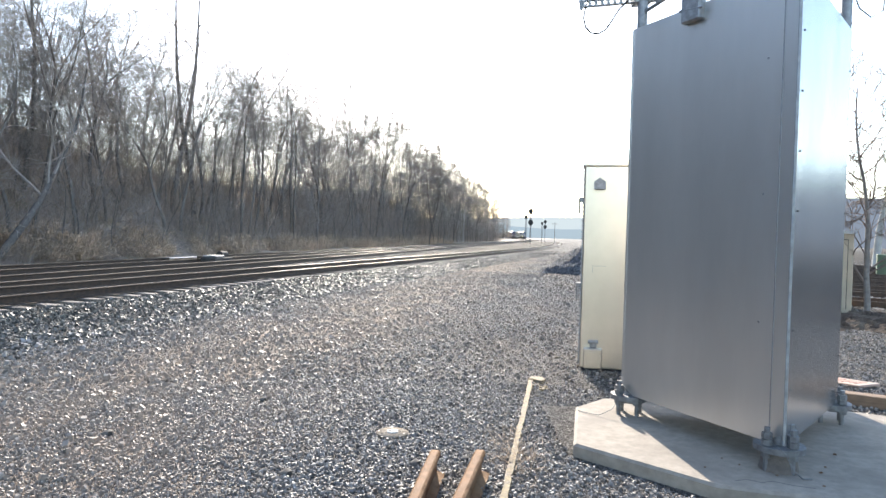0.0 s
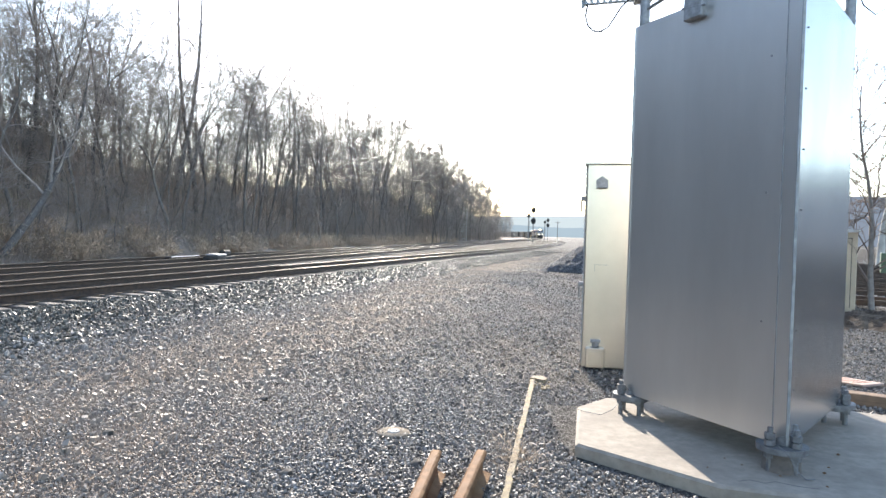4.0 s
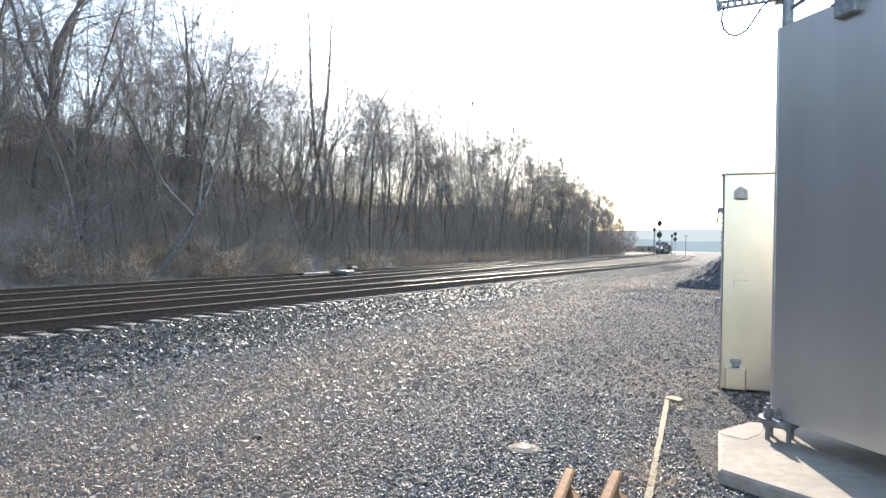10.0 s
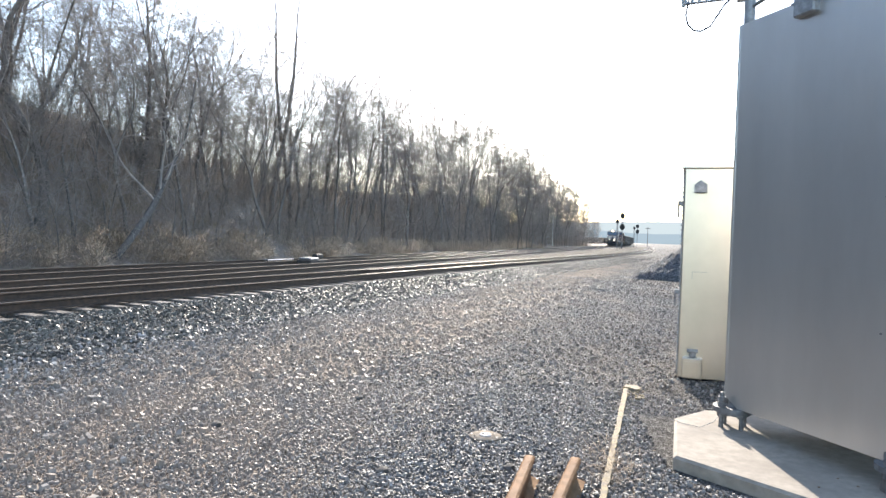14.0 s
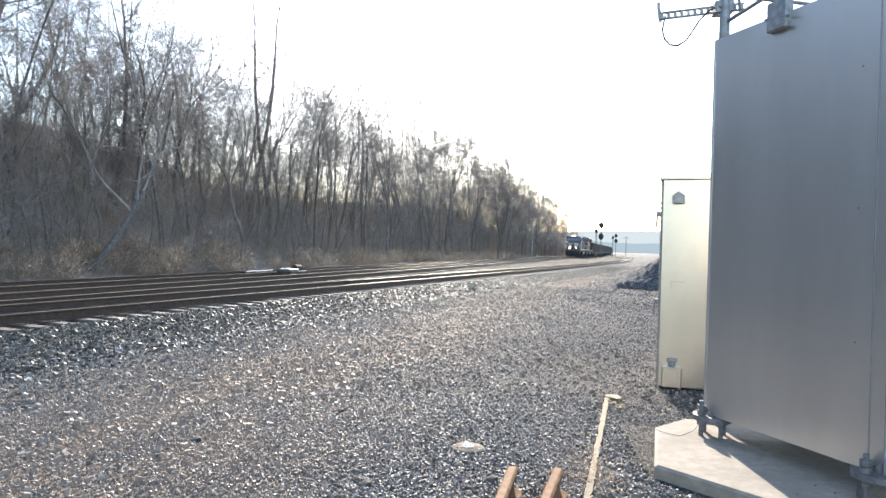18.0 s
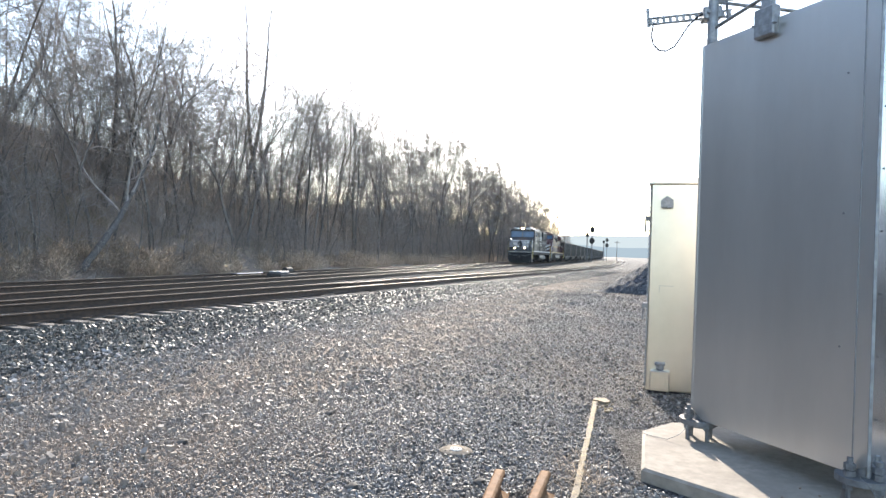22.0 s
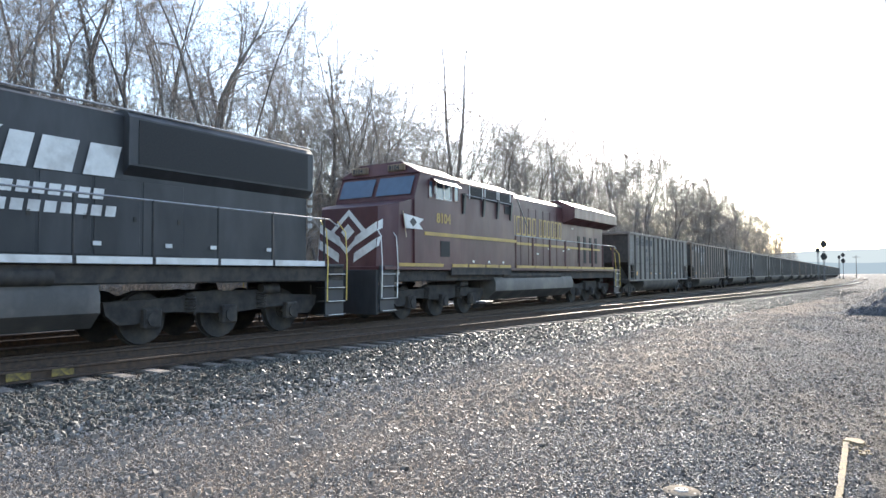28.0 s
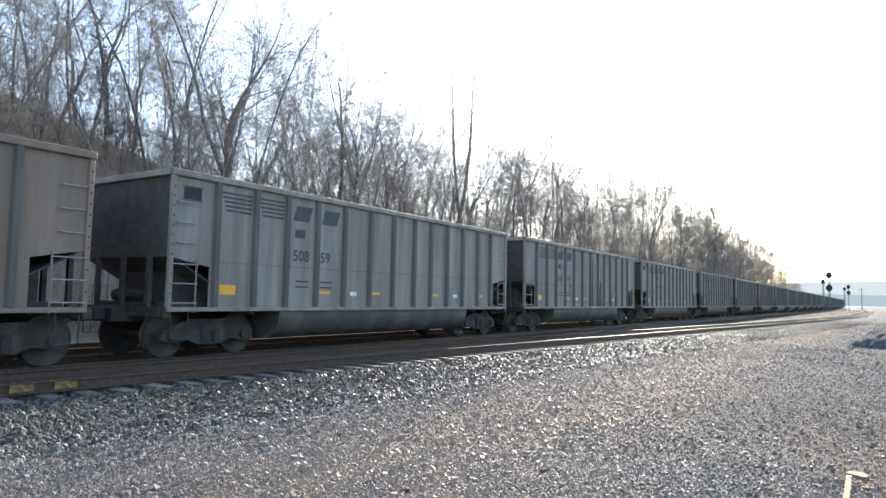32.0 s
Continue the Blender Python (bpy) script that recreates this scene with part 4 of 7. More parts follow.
def plant(src, a, p, scale, turn, used):
    z = float(ground_z(a, p))
    m = Matrix.Translation(tw(a, p, z)) @ pose(0, 0, 0, 0, 0, turn) @ Matrix.Scale(scale, 4)
    if id(src) not in used:
        used.add(id(src))
        src.matrix_basis = m
        return src
    c = copy_thing(src, Matrix.Translation(tw(a, p, z)) @ pose(0, 0, 0, 0, 0, turn))
    c.scale = (scale,) * 3
    return c


used = set()
rt = random.Random(5)
for row, (p0, p1, step) in enumerate(((22.5, 25, 3.0), (25.5, 29, 2.7), (30, 35, 3.2), (36, 44, 4.5))):
    a = -8.0 if row else 3.0
    while a < 96:
        k = rt.randrange(len(trees))
        sc = rt.uniform(0.72, 1.12) * (0.98, 1.04, 0.98, 0.95)[row] * (1.0 + min(max(0, a - 14), 40) / 130)
        plant(trees[k], a + rt.uniform(-1, 1), rt.uniform(p0, p1), sc, rt.uniform(0, 360), used)
        a += step * rt.uniform(0.6, 1.4) * (1 + max(0, a - 50) / 90)
for row, (p0, p1, step) in enumerate(((20.5, 23, 3.4), (24, 28, 3.4), (29, 35, 4.5))):
    a = 94.0
    while a < 232:
        sc = rt.uniform(1.05, 1.62) * (1.0 - max(0, a - 175) / 170) * (0.85 if row == 0 else 1.0)
        plant(far_trees[rt.randrange(4)], a + rt.uniform(-1, 1), rt.uniform(p0, p1) - max(0, a - 190) * 0.04, sc, rt.uniform(0, 360), used)
        a += step * rt.uniform(0.6, 1.4)
for row, (p0, p1, step) in enumerate(((21.0, 23.0, 1.9), (23.5, 26.5, 2.2), (27, 31, 2.6), (32, 36, 3.4))):
    a = 2.0
    while a < 215:
        b = plant(bushes[rt.randrange(2)], a, rt.uniform(p0, p1) - (1.0 if a > 130 else 0), rt.uniform(0.75, 1.35) * (1 + min(a, 120) / 200), rt.uniform(0, 360), used)
        tagged(b, group="shrubs on the bank", category="shrub")
        a += step * rt.uniform(0.6, 1.4) * (1 + a / 60)
for row, (p0, p1, step) in enumerate(((22.5, 25.0, 2.6), (26, 30, 2.4), (31, 36, 2.8), (37, 42, 3.4))):
    a = -10.0
    while a < (170 if row < 3 else 140):
        y = plant(young[rt.randrange(2)], a, rt.uniform(p0, p1), rt.uniform(0.8, 1.25) * (1 + max(0, min(a, 90)) / 150), rt.uniform(0, 360), used)
        tagged(y, group="thicket on the bank")
        a += step * rt.uniform(0.6, 1.4) * (1 + max(0, a) / 110)
for k in range(34):
    plant(trees[rt.randrange(len(trees))], 2.0 + 1.2 * k + rt.uniform(-1, 1), rt.uniform(25.5, 39.0), rt.uniform(0.85, 1.15), rt.uniform(0, 360), used)
for k in range(30):
    y = plant(young[rt.randrange(2)], 4.0 + 1.6 * k + rt.uniform(-1, 1), rt.uniform(23.0, 34.0), rt.uniform(1.0, 1.4), rt.uniform(0, 360), used)
    tagged(y, group="thicket on the bank")
plant(tall, 41.6, 26.5, 1.28, 20, used)
plant(tall, 45.0, 27.0, 1.22, 200, used)
plant(snag, 59.5, 25.5, 1.2, 0, used)
plant(tall, 78.5, 24.5, 1.08, 140, used)
plant(snag, 69.0, 26.0, 1.1, 80, used)
plant(leaning, 22.0, 21.6, 0.85, 72, used)
plant(leaning, 24.5, 30.0, 0.75, 78, used)
plant(big, 9.3, 23.4, 1.0, 75, used)
plant(big, 7.6, 24.2, 0.92, 190, used)
plant(big, 20.6, 24.0, 0.98, 60, used)
for a, p, sc, turn in ((29.3, 27.0, 1.15, 0), (58.5, 26.0, 1.0, 90), (47.0, 29.0, 0.9, 200), (17.5, 31.0, 1.0, 300)):
    plant(vine, a, p, sc, turn, used)


def stems(name, n, a0, a1, p0, p1, h0, h1, mat, label, cat, seed, per=5, r=0.012, spread=0.45, clumps=0):
    """Many thin stems in clumps, joined."""
    rng = np.random.default_rng(seed)
    a = a0 + (a1 - a0) * rng.random(n) ** 1.35
    p = rng.uniform(p0, p1, n)
    if clumps:
        ca = a0 + (a1 - a0) * rng.random(clumps) ** 1.3
        cp = rng.uniform(p0, p1, clumps)
        k = rng.integers(0, clumps, n)
        a, p = ca[k] + rng.normal(0, 0.9, n), cp[k] + rng.normal(0, 0.35, n)
    z = ground_z(a, p)
    V, F = [], []
    base = 0
    for k in range(per):
        h = rng.uniform(h0, h1, n)
        d = np.stack([rng.normal(0, spread, n), rng.normal(0, spread, n), np.ones(n)], -1)
        d /= np.linalg.norm(d, axis=1)[:, None]
        o = np.stack([-p, a, z - 0.1], -1) + np.concatenate([rng.normal(0, 0.3, (n, 2)), np.zeros((n, 1))], 1)
        m = o + d * (h * 0.55)[:, None]
        d2 = d + rng.normal(0, 0.25, (n, 3))
        t = m + d2 * (h * 0.45)[:, None]
        w = np.stack([rng.normal(0, 1, n), rng.normal(0, 1, n), np.zeros(n)], -1)
        w /= np.linalg.norm(w, axis=1)[:, None]
        x = np.cross(d, w)
        tri = [w, -0.5 * w + 0.87 * x, -0.5 * w - 0.87 * x]
        rr = r * (0.6 + 0.5 * h / h1)[:, None]
        vs = [o + rr * q for q in tri] + [m + 0.7 * rr * q for q in tri] + [t]
        V.append(np.stack(vs, 1).reshape(-1, 3))
        ids = base + 7 * np.arange(n)[:, None]
        fs = []
        for j in range(3):
            j2 = (j + 1) % 3
            fs += [np.concatenate([ids + j, ids + j2, ids + 3 + j2], 1), np.concatenate([ids + j, ids + 3 + j2, ids + 3 + j], 1), np.concatenate([ids + 3 + j, ids + 3 + j2, ids + 6], 1)]
        F.append(np.concatenate(fs))
        base += 7 * n
    v = np.concatenate(V) @ np.array(TRACK.to_3x3()).T
    ob = new(name, raw_mesh(name, v, np.concatenate(F), mat))
    return tagged(ob, label, cat, kind="stuff")


stems("brush", 12000, -8, 230, 21.6, 36, 0.8, 3.8, BRUSH, "dense brown leafless brush covering the bank", "brush", 31, per=4, r=0.007, spread=0.65)
stems("tall_brush", 5200, -12, 235, 24, 42, 3.0, 7.5, BRUSH, "tall thin saplings among the trees", "brush", 32, per=3, r=0.009, spread=0.32)


stems("low_brush", 1300, 0, 30, 20.3, 22.6, 0.4, 1.5, BRUSH, "low brown brush at the foot of the bank", "brush", 34, per=4, r=0.008, spread=0.8)


def weed_clumps(n, seed):
    """Rounded clumps of dry weeds with seed heads, at the foot of the bank."""
    rng = np.random.default_rng(seed)
    V, F, base = [], [], 0
    for c in range(n):
        a = 12 + 110 * rng.random() ** 1.1
        p = rng.uniform(20.2, 23.2)
        R = rng.uniform(0.45, 1.2) * (1.15 if a < 60 else 0.9)
        k = 90
        an, el = rng.uniform(0, 2 * np.pi, k), rng.uniform(0.25, 1.5, k)
        d = np.stack([np.cos(an) * np.cos(el), np.sin(an) * np.cos(el), np.sin(el)], -1)
        L = R * rng.uniform(0.6, 1.15, k)[:, None]
        o = np.array([-p, a, float(ground_z(a, p)) - 0.05]) + rng.normal(0, 0.12, (k, 3)) * [1, 1, 0]
        tip = o + d * L + rng.normal(0, 0.06, (k, 3))
        w = np.cross(d, [0.2, 0.9, 0.1])
        w /= np.linalg.norm(w, axis=1)[:, None]
        x = np.cross(d, w)
        # stalk, then a plume of three leaf blades near its tip
        vs = [o + 0.006 * w, o - 0.006 * w, tip]
        for b in range(4):
            s = o + d * L * rng.uniform(0.45, 1.0, k)[:, None]
            e = s + (d * 0.4 + rng.normal(0, 0.8, (k, 3))) * rng.uniform(0.08, 0.2, k)[:, None]
            q = (w if b % 2 else x) * 0.028
            vs += [s - q, s + q, e]
        m = len(vs)
        V.append(np.stack(vs, 1).reshape(-1, 3))
        F.append((base + m * np.arange(k)[:, None, None] + np.arange(m).reshape(-1, 3)[None]).reshape(-1, 3))
        base += m * k
    v = np.concatenate(V) @ np.array(TRACK.to_3x3()).T
    return tagged(new("dry_weeds", raw_mesh("dry_weeds", v, np.concatenate(F), STRAW)), "rounded clumps of tan dry weeds along the foot of the bank", "weeds", kind="stuff")


weed_clumps(230, 33)

# ---- the coal train ----
BLACK = material("black_loco_paint", (0.022, 0.023, 0.026), (0.034, 0.035, 0.038), 1.5, 0.38, stain=(0.05, 0.052, 0.056), stain_scale=1.1, stretch=(1, 1, 0.35), rough2=0.55)
MAROON = material("maroon_loco_paint", (0.078, 0.026, 0.030), (0.063, 0.023, 0.026), 1.2, 0.36, stain=(0.13, 0.06, 0.055), stain_scale=0.9, stretch=(1, 1, 0.35), rough2=0.5)
GRIME = material("grimy_underframe", (0.055, 0.050, 0.046), (0.03, 0.028, 0.027), 5.0, 0.85, 0.1, bump=0.3, stain=(0.09, 0.075, 0.06), stain_scale=2.0)
GRILLE = material("dark_grille", (0.012, 0.012, 0.013), (0.02, 0.02, 0.02), 30.0, 0.7)
WHITE = material("white_loco_paint", (0.72, 0.72, 0.70), (0.62, 0.62, 0.6), 5.0, 0.45, stain=(0.45, 0.44, 0.42), stain_scale=2.0)
GOLD = material("yellow_stripe_paint", (0.50, 0.33, 0.08), (0.40, 0.265, 0.075), 5.0, 0.5, stain=(0.33, 0.22, 0.08), stain_scale=2.0)
YELLOWSAFE = material("yellow_handrail_paint", (0.70, 0.52, 0.12), (0.6, 0.45, 0.12), 6.0, 0.5)
ROOF = material("dusty_loco_roof", (0.10, 0.09, 0.085), (0.06, 0.055, 0.052), 4.0, 0.4, bump=0.1)
TANK = material("grey_tank_paint", (0.075, 0.071, 0.066), (0.048, 0.046, 0.043), 3.0, 0.6, stain=(0.14, 0.125, 0.11), stain_scale=1.5)
COAL = material("black_coal", (0.014, 0.014, 0.015), (0.026, 0.026, 0.027), 12.0, 0.9, spec=0.1, bump=1.0, bump_scale=12.0)
GLASS = material("dark_cab_glass", (0.05, 0.09, 0.14), (0.04, 0.07, 0.11), 2.0, 0.06, spec=1.0)
LAMP = glow("headlamp_glow", (1.0, 0.72, 0.40), 14.0)
HOP_GREY = material("grey_hopper_paint", (0.29, 0.265, 0.23), (0.21, 0.19, 0.162), 2.2, 0.65, stain=(0.16, 0.135, 0.115), stain_scale=1.3, stain_amount=0.7, stretch=(1, 1.6, 0.16), rough2=0.8)
HOP_TAN = material("tan_hopper_paint", (0.25, 0.185, 0.138), (0.185, 0.138, 0.105), 2.2, 0.65, stain=(0.15, 0.12, 0.095), stain_scale=1.3, stain_amount=0.7, stretch=(1, 1.6, 0.16), rough2=0.8)
HOP_BROWN = material("brown_hopper_paint", (0.20, 0.165, 0.145), (0.155, 0.13, 0.115), 2.2, 0.7, stain=(0.10, 0.085, 0.075), stain_scale=0.8, stain_amount=0.6, stretch=(1, 1, 0.3), rough2=0.8)
PATCH = material("pale_patch_paint", (0.46, 0.45, 0.43), (0.36, 0.35, 0.33), 4.0, 0.65, stain=(0.24, 0.22, 0.19), stain_scale=1.6, stain_amount=0.6, stretch=(1, 1, 0.4))
BLUEGREY = material("blue_grey_patch_paint", (0.20, 0.23, 0.28), (0.15, 0.175, 0.21), 5.0, 0.7)
POSTPAINT = material("dusty_post_paint", (0.12, 0.112, 0.102), (0.08, 0.074, 0.067), 2.5, 0.75, stain=(0.09, 0.08, 0.07), stain_scale=1.2, stain_amount=0.8, stretch=(1, 1, 0.3))
DECAL = material("dark_stencil_paint", (0.05, 0.052, 0.058), (0.07, 0.07, 0.075), 6.0, 0.7)
REFLECT = material("yellow_reflector", (0.82, 0.40, 0.03), (0.72, 0.35, 0.03), 9.0, 0.45)
# Coal dust colour, also standing in for shade inside the end cut-outs.
DUST_SHADE = material("coal_dust_and_end_shade", (0.045, 0.042, 0.04), (0.07, 0.065, 0.06), 5.0, 0.9)
SPEED, T_REF = 15.1, 27.0
TRAIN = []


def on_side(mesh, x, y, z, name, parent):
    """Lettering on the yard side: it reads along +y."""
    ob = new(name, mesh)
    ob.parent = parent
    ob.matrix_basis = Matrix.Translation((x, y, z)) @ pose(0, 0, 0, 0, 0, 90)
    return ob


def wheelset_mesh(r):
    s = Shape()
    for x in (-0.75, 0.75):
        q = 0.065 if x > 0 else -0.065
        s.tube([(x - q * 1.1, 0, 0), (x - q * 0.9, 0, 0), (x - q * 0.8, 0, 0), (x + q, 0, 0)], [r + 0.028, r + 0.028, r, r - 0.006], 26)
        s.disc((x + q * 1.05, 0, 0), (1, 0, 0), r * 0.35, 0.03, 18)
    s.tube([(-1.05, 0, 0), (1.05, 0, 0)], 0.085, 14)
    return s.mesh("wheelset", GRIME)


WHEEL_L, WHEEL_H = wheelset_mesh(0.51), wheelset_mesh(0.455)


def loco_truck(t, y):
    """A three-axle locomotive truck centred at y."""
    tr = new("truck")
    tr.parent = t
    tr.matrix_basis = pose(0, y, 0)
    for s in (-1, 1):
        fr = Shape()
        x0, x1 = (0.93, 1.06) if s > 0 else (-1.06, -0.93)
        fr.prism([(-2.75, 0.62), (-2.5, 0.42), (-2.1, 0.42), (-1.85, 0.62), (-1.25, 0.62), (-0.35, 0.55), (0.35, 0.55), (1.25, 0.62), (1.85, 0.62), (2.1, 0.42), (2.5, 0.42), (2.75, 0.62), (2.8, 0.86), (1.2, 0.92), (0.9, 1.02), (-0.9, 1.02), (-1.2, 0.92), (-2.8, 0.86)], x0, x1, "x")
        part("side_frame", fr, GRIME, tr)
        for k in (-1.85, 0.0, 1.85):
            xb = s * 1.10
            part("axle_box", Shape().box(xb - 0.09, xb + 0.09, k - 0.19, k + 0.19, 0.32, 0.72, 0.03).disc((xb + s * 0.1, k, 0.51), (1, 0, 0), 0.14, 0.05, 16), GRIME, tr)
        for k in (-0.95, 0.95):
            coil = [(s * 1.08 + 0.11 * math.cos(j * 0.8), k + 0.11 * math.sin(j * 0.8), 0.56 + j * 0.0085) for j in range(48)]
            part("spring", Shape().tube(coil, 0.02, 5), GRIME, tr)
        part("brake_cylinder", Shape().tube([(s * 1.12, 0.9, 1.05), (s * 1.12, 1.4, 1.05)], 0.12, 14), GRIME, tr)
        part("sand_pipe", Shape().tube([(s * 0.95, 2.7, 1.1), (s * 0.95, 2.72, 0.5), (s * 0.8, 2.6, 0.12)], 0.025, 8), GRIME, tr)
    for k in (-1.85, 0.0, 1.85):
        piece("wheelset", WHEEL_L, tr, pose(0, k, 0.51))
    return tr


def rail_bar(pts, r=0.02):
    return Shape().tube(pts, r, 8)


def coupler(t, y, d):
    s = Shape().box(-0.12, 0.12, min(y, y - d * 0.7), max(y, y - d * 0.7), 0.78, 0.96, 0.02)
    s.box(-0.19, 0.17, min(y, y - d * 0.28), max(y, y - d * 0.28), 0.74, 1.02, 0.04)
    part("coupler", s, GRIME, t)


def step_well(t, y, s, rail_mat, edge_mat, plate_mat=None):
    """Corner steps: side plates, treads with bright edges and a grab rail."""
    w = new("corner_steps")
    w.parent = t
    w.matrix_basis = pose(0, y, 0)
    part("plate", Shape().box(s * 1.42 - 0.02, s * 1.42 + 0.02, -0.33, 0.33, 0.3, 1.62), plate_mat or BLACK, w)
    for z in (0.36, 0.70, 1.04, 1.38):
        part("tread", Shape().box(s * 1.30 - 0.22, s * 1.30 + 0.22, -0.31, 0.31, z - 0.03, z, 0.006), GRIME, w)
        part("tread_edge", Shape().box(s * 1.53 - 0.008, s * 1.53 + 0.008, -0.31, 0.31, z - 0.012, z + 0.006), edge_mat, w)
    for k in (-0.36, 0.36):
        part("grab_rail", rail_bar([(s * 1.53, k, 0.7), (s * 1.55, k, 1.7), (s * 1.5, k, 2.45), (s * 1.25, k * 0.9, 2.75)], 0.015), rail_mat, w)


def build_black_loco():
    t = thing("locomotive", "black six-axle diesel locomotive with white striped nose and lit headlights", "locomotive", "train")
    part("underframe", Shape().box(-1.45, 1.45, 1.0, 21.9, 1.2, 1.56, 0.03), GRIME, t)
    part("walkway", Shape().box(-1.55, 1.55, 1.1, 21.8, 1.56, 1.63, 0.01), BLACK, t)
    for s in (-1, 1):
        ys = [2.71, 5.9, 8.55, 10.1, 11.7, 13.3, 14.9, 16.4, 17.9, 19.4, 21.1]
        for k in range(len(ys) - 1):
            part("sill_stripe", Shape().box(s * 1.555 - 0.008, s * 1.555 + 0.008, ys[k] + 0.04, ys[k + 1] - 0.04, 1.57, 1.70), WHITE, t)
    # nose and cab
    nose = Shape().add([(-0.95, 0.95, 1.63), (0.95, 0.95, 1.63), (1.42, 1.55, 1.63), (1.42, 3.1, 1.63), (-1.42, 3.1, 1.63), (-1.42, 1.55, 1.63), (-0.9, 1.12, 3.0), (0.9, 1.12, 3.0), (1.42, 1.70, 3.12), (1.42, 3.1, 3.42), (-1.42, 3.1, 3.42), (-1.42, 1.70, 3.12)],
                       [(0, 1, 2, 3, 4, 5), (0, 1, 7, 6), (1, 2, 8, 7), (2, 3, 9, 8), (3, 4, 10, 9), (4, 5, 11, 10), (5, 0, 6, 11), (6, 7, 8, 9, 10, 11)])
    ns = part("nose", nose, BLACK, t)
    for k in range(5):
        z = 2.14 + k * 0.18
        st = Shape()
        o = 0.008
        f = (z - 1.63) / 1.37
        y0, y1 = 0.95 + 0.17 * f - o, 1.55 + 0.15 * f
        xf = 0.95 - 0.05 * f
        st.add([(-xf, y0, z), (xf, y0, z), (xf, y0 + 0.012, z + 0.10), (-xf, y0 + 0.012, z + 0.10)], [(0, 1, 2, 3)])
        for s in (-1, 1):
            xa, xb = s * (xf + o), s * (1.42 + o)
            st.add([(xa, y0, z), (xb, y1, z), (xb, y1 + 0.012, z + 0.10), (xa, y0 + 0.012, z + 0.10)], [(0, 1, 2, 3)])
            yb = 2.95 + 0.05 * k
            st.add([(xb, y1, z), (xb, yb, z), (xb, yb + 0.03, z + 0.10), (xb, y1 + 0.012, z + 0.10)], [(0, 1, 2, 3)])
        part("nose_stripe", st, WHITE, ns)
    emblem = Shape().prism([(-0.02, 2.12), (0.26, 2.12), (0.34, 2.42), (0.22, 2.78), (0.02, 2.98), (-0.06, 2.86), (-0.34, 2.62), (-0.30, 2.5), (-0.06, 2.58), (-0.12, 2.32)], 0.955, 1.0, "y")
    part("nose_emblem", emblem, BLACK, ns)
    for s in (-1, 1):
        part("ditch_light", Shape().disc((s * 0.62, 0.86, 1.98), (0, 1, 0), 0.075, 0.06, 18), LAMP, t, "lit round ditch light")
        part("light_housing", Shape().tube([(s * 0.62, 0.88, 1.98), (s * 0.62, 1.05, 1.98)], 0.125, 18), BLACK, t)
    cab = Shape().prism([(2.95, 1.63), (2.95, 3.35), (3.12, 4.20), (3.12, 4.32), (5.88, 4.37), (5.88, 1.63)], -1.56, 1.56, "x")
    cb = part("cab", cab, BLACK, t)
    roof = Shape().add([(-1.6, 2.98, 4.30), (1.6, 2.98, 4.30), (1.6, 5.92, 4.36), (-1.6, 5.92, 4.36), (-0.8, 3.05, 4.76), (0.8, 3.05, 4.76), (0.8, 5.92, 4.80), (-0.8, 5.92, 4.80)],
                       [(0, 1, 2, 3), (0, 1, 5, 4), (1, 2, 6, 5), (2, 3, 7, 6), (3, 0, 4, 7), (4, 5, 6, 7)])
    part("cab_roof", roof, ROOF, cb)
    for s in (-1, 1):
        part("windscreen", Shape().add([(s * 0.08, 2.96, 3.42), (s * 1.42, 2.96, 3.42), (s * 1.42, 3.105, 4.16), (s * 0.08, 3.105, 4.16), (s * 0.08, 3.0, 3.42), (s * 1.42, 3.0, 3.42), (s * 1.42, 3.15, 4.16), (s * 0.08, 3.15, 4.16)], [(0, 1, 2, 3), (4, 5, 6, 7), (0, 1, 5, 4), (2, 3, 7, 6)]).move(Matrix.Translation((0, -0.02, 0))), GLASS, cb)
        for y0, y1 in ((3.74, 4.22), (4.36, 4.72), (4.74, 5.12), (5.22, 5.60)):
            wf = Shape()
            for b in ((y0, y1, 3.47, 3.51), (y0, y1, 4.16, 4.20), (y0, y0 + 0.04, 3.51, 4.16), (y1 - 0.04, y1, 3.51, 4.16)):
                wf.box(s * 1.568 - 0.012, s * 1.568 + 0.012, *b)
            w = part("cab_window", wf, GALV_OLD, cb, "silver window frame")
            part("pane", Shape().box(s * 1.563 - 0.004, s * 1.563 + 0.004, y0 + 0.04, y1 - 0.04, 3.51, 4.16), GLASS, w)
        part("rain_gutter", Shape().box(s * 1.60 - 0.02, s * 1.60 + 0.02, 3.6, 5.92, 4.26, 4.30), WHITE, cb)
        part("number_board", Shape().box(s * 0.75 - 0.33, s * 0.75 + 0.33, 2.95, 3.02, 4.42, 4.64, 0.02), WHITE, cb)
        part("headlight", Shape().disc((s * 0.11, 2.96, 4.52), (0, 1, 0), 0.075, 0.05, 18), LAMP, cb, "lit round headlight")
    for s in (-1, 1):
        me = words("1815", 0.2, DECAL, "board_number", 0.004)
        ob = new("board_number", me)
        ob.parent, ob.matrix_basis = cb, pose(s * 0.75 - 0.24, 2.944, 4.46)
    on_side(words("1815", 0.46, WHITE, "road_number", 0.012), 1.568, 4.12, 2.99, "road_number", cb)
    on_side(words("DC to AC", 0.22, WHITE, "side_lettering", 0.004), 1.568, 3.75, 2.66, "side_lettering", cb)
    part("small_lettering", Shape().box(1.562, 1.568, 4.85, 5.6, 2.68, 2.78), WHITE, cb)
    # equipment housing behind the cab
    hs = part("blower_housing", Shape().box(-1.50, 1.50, 5.96, 8.55, 1.63, 4.32, 0.03), BLACK, t)
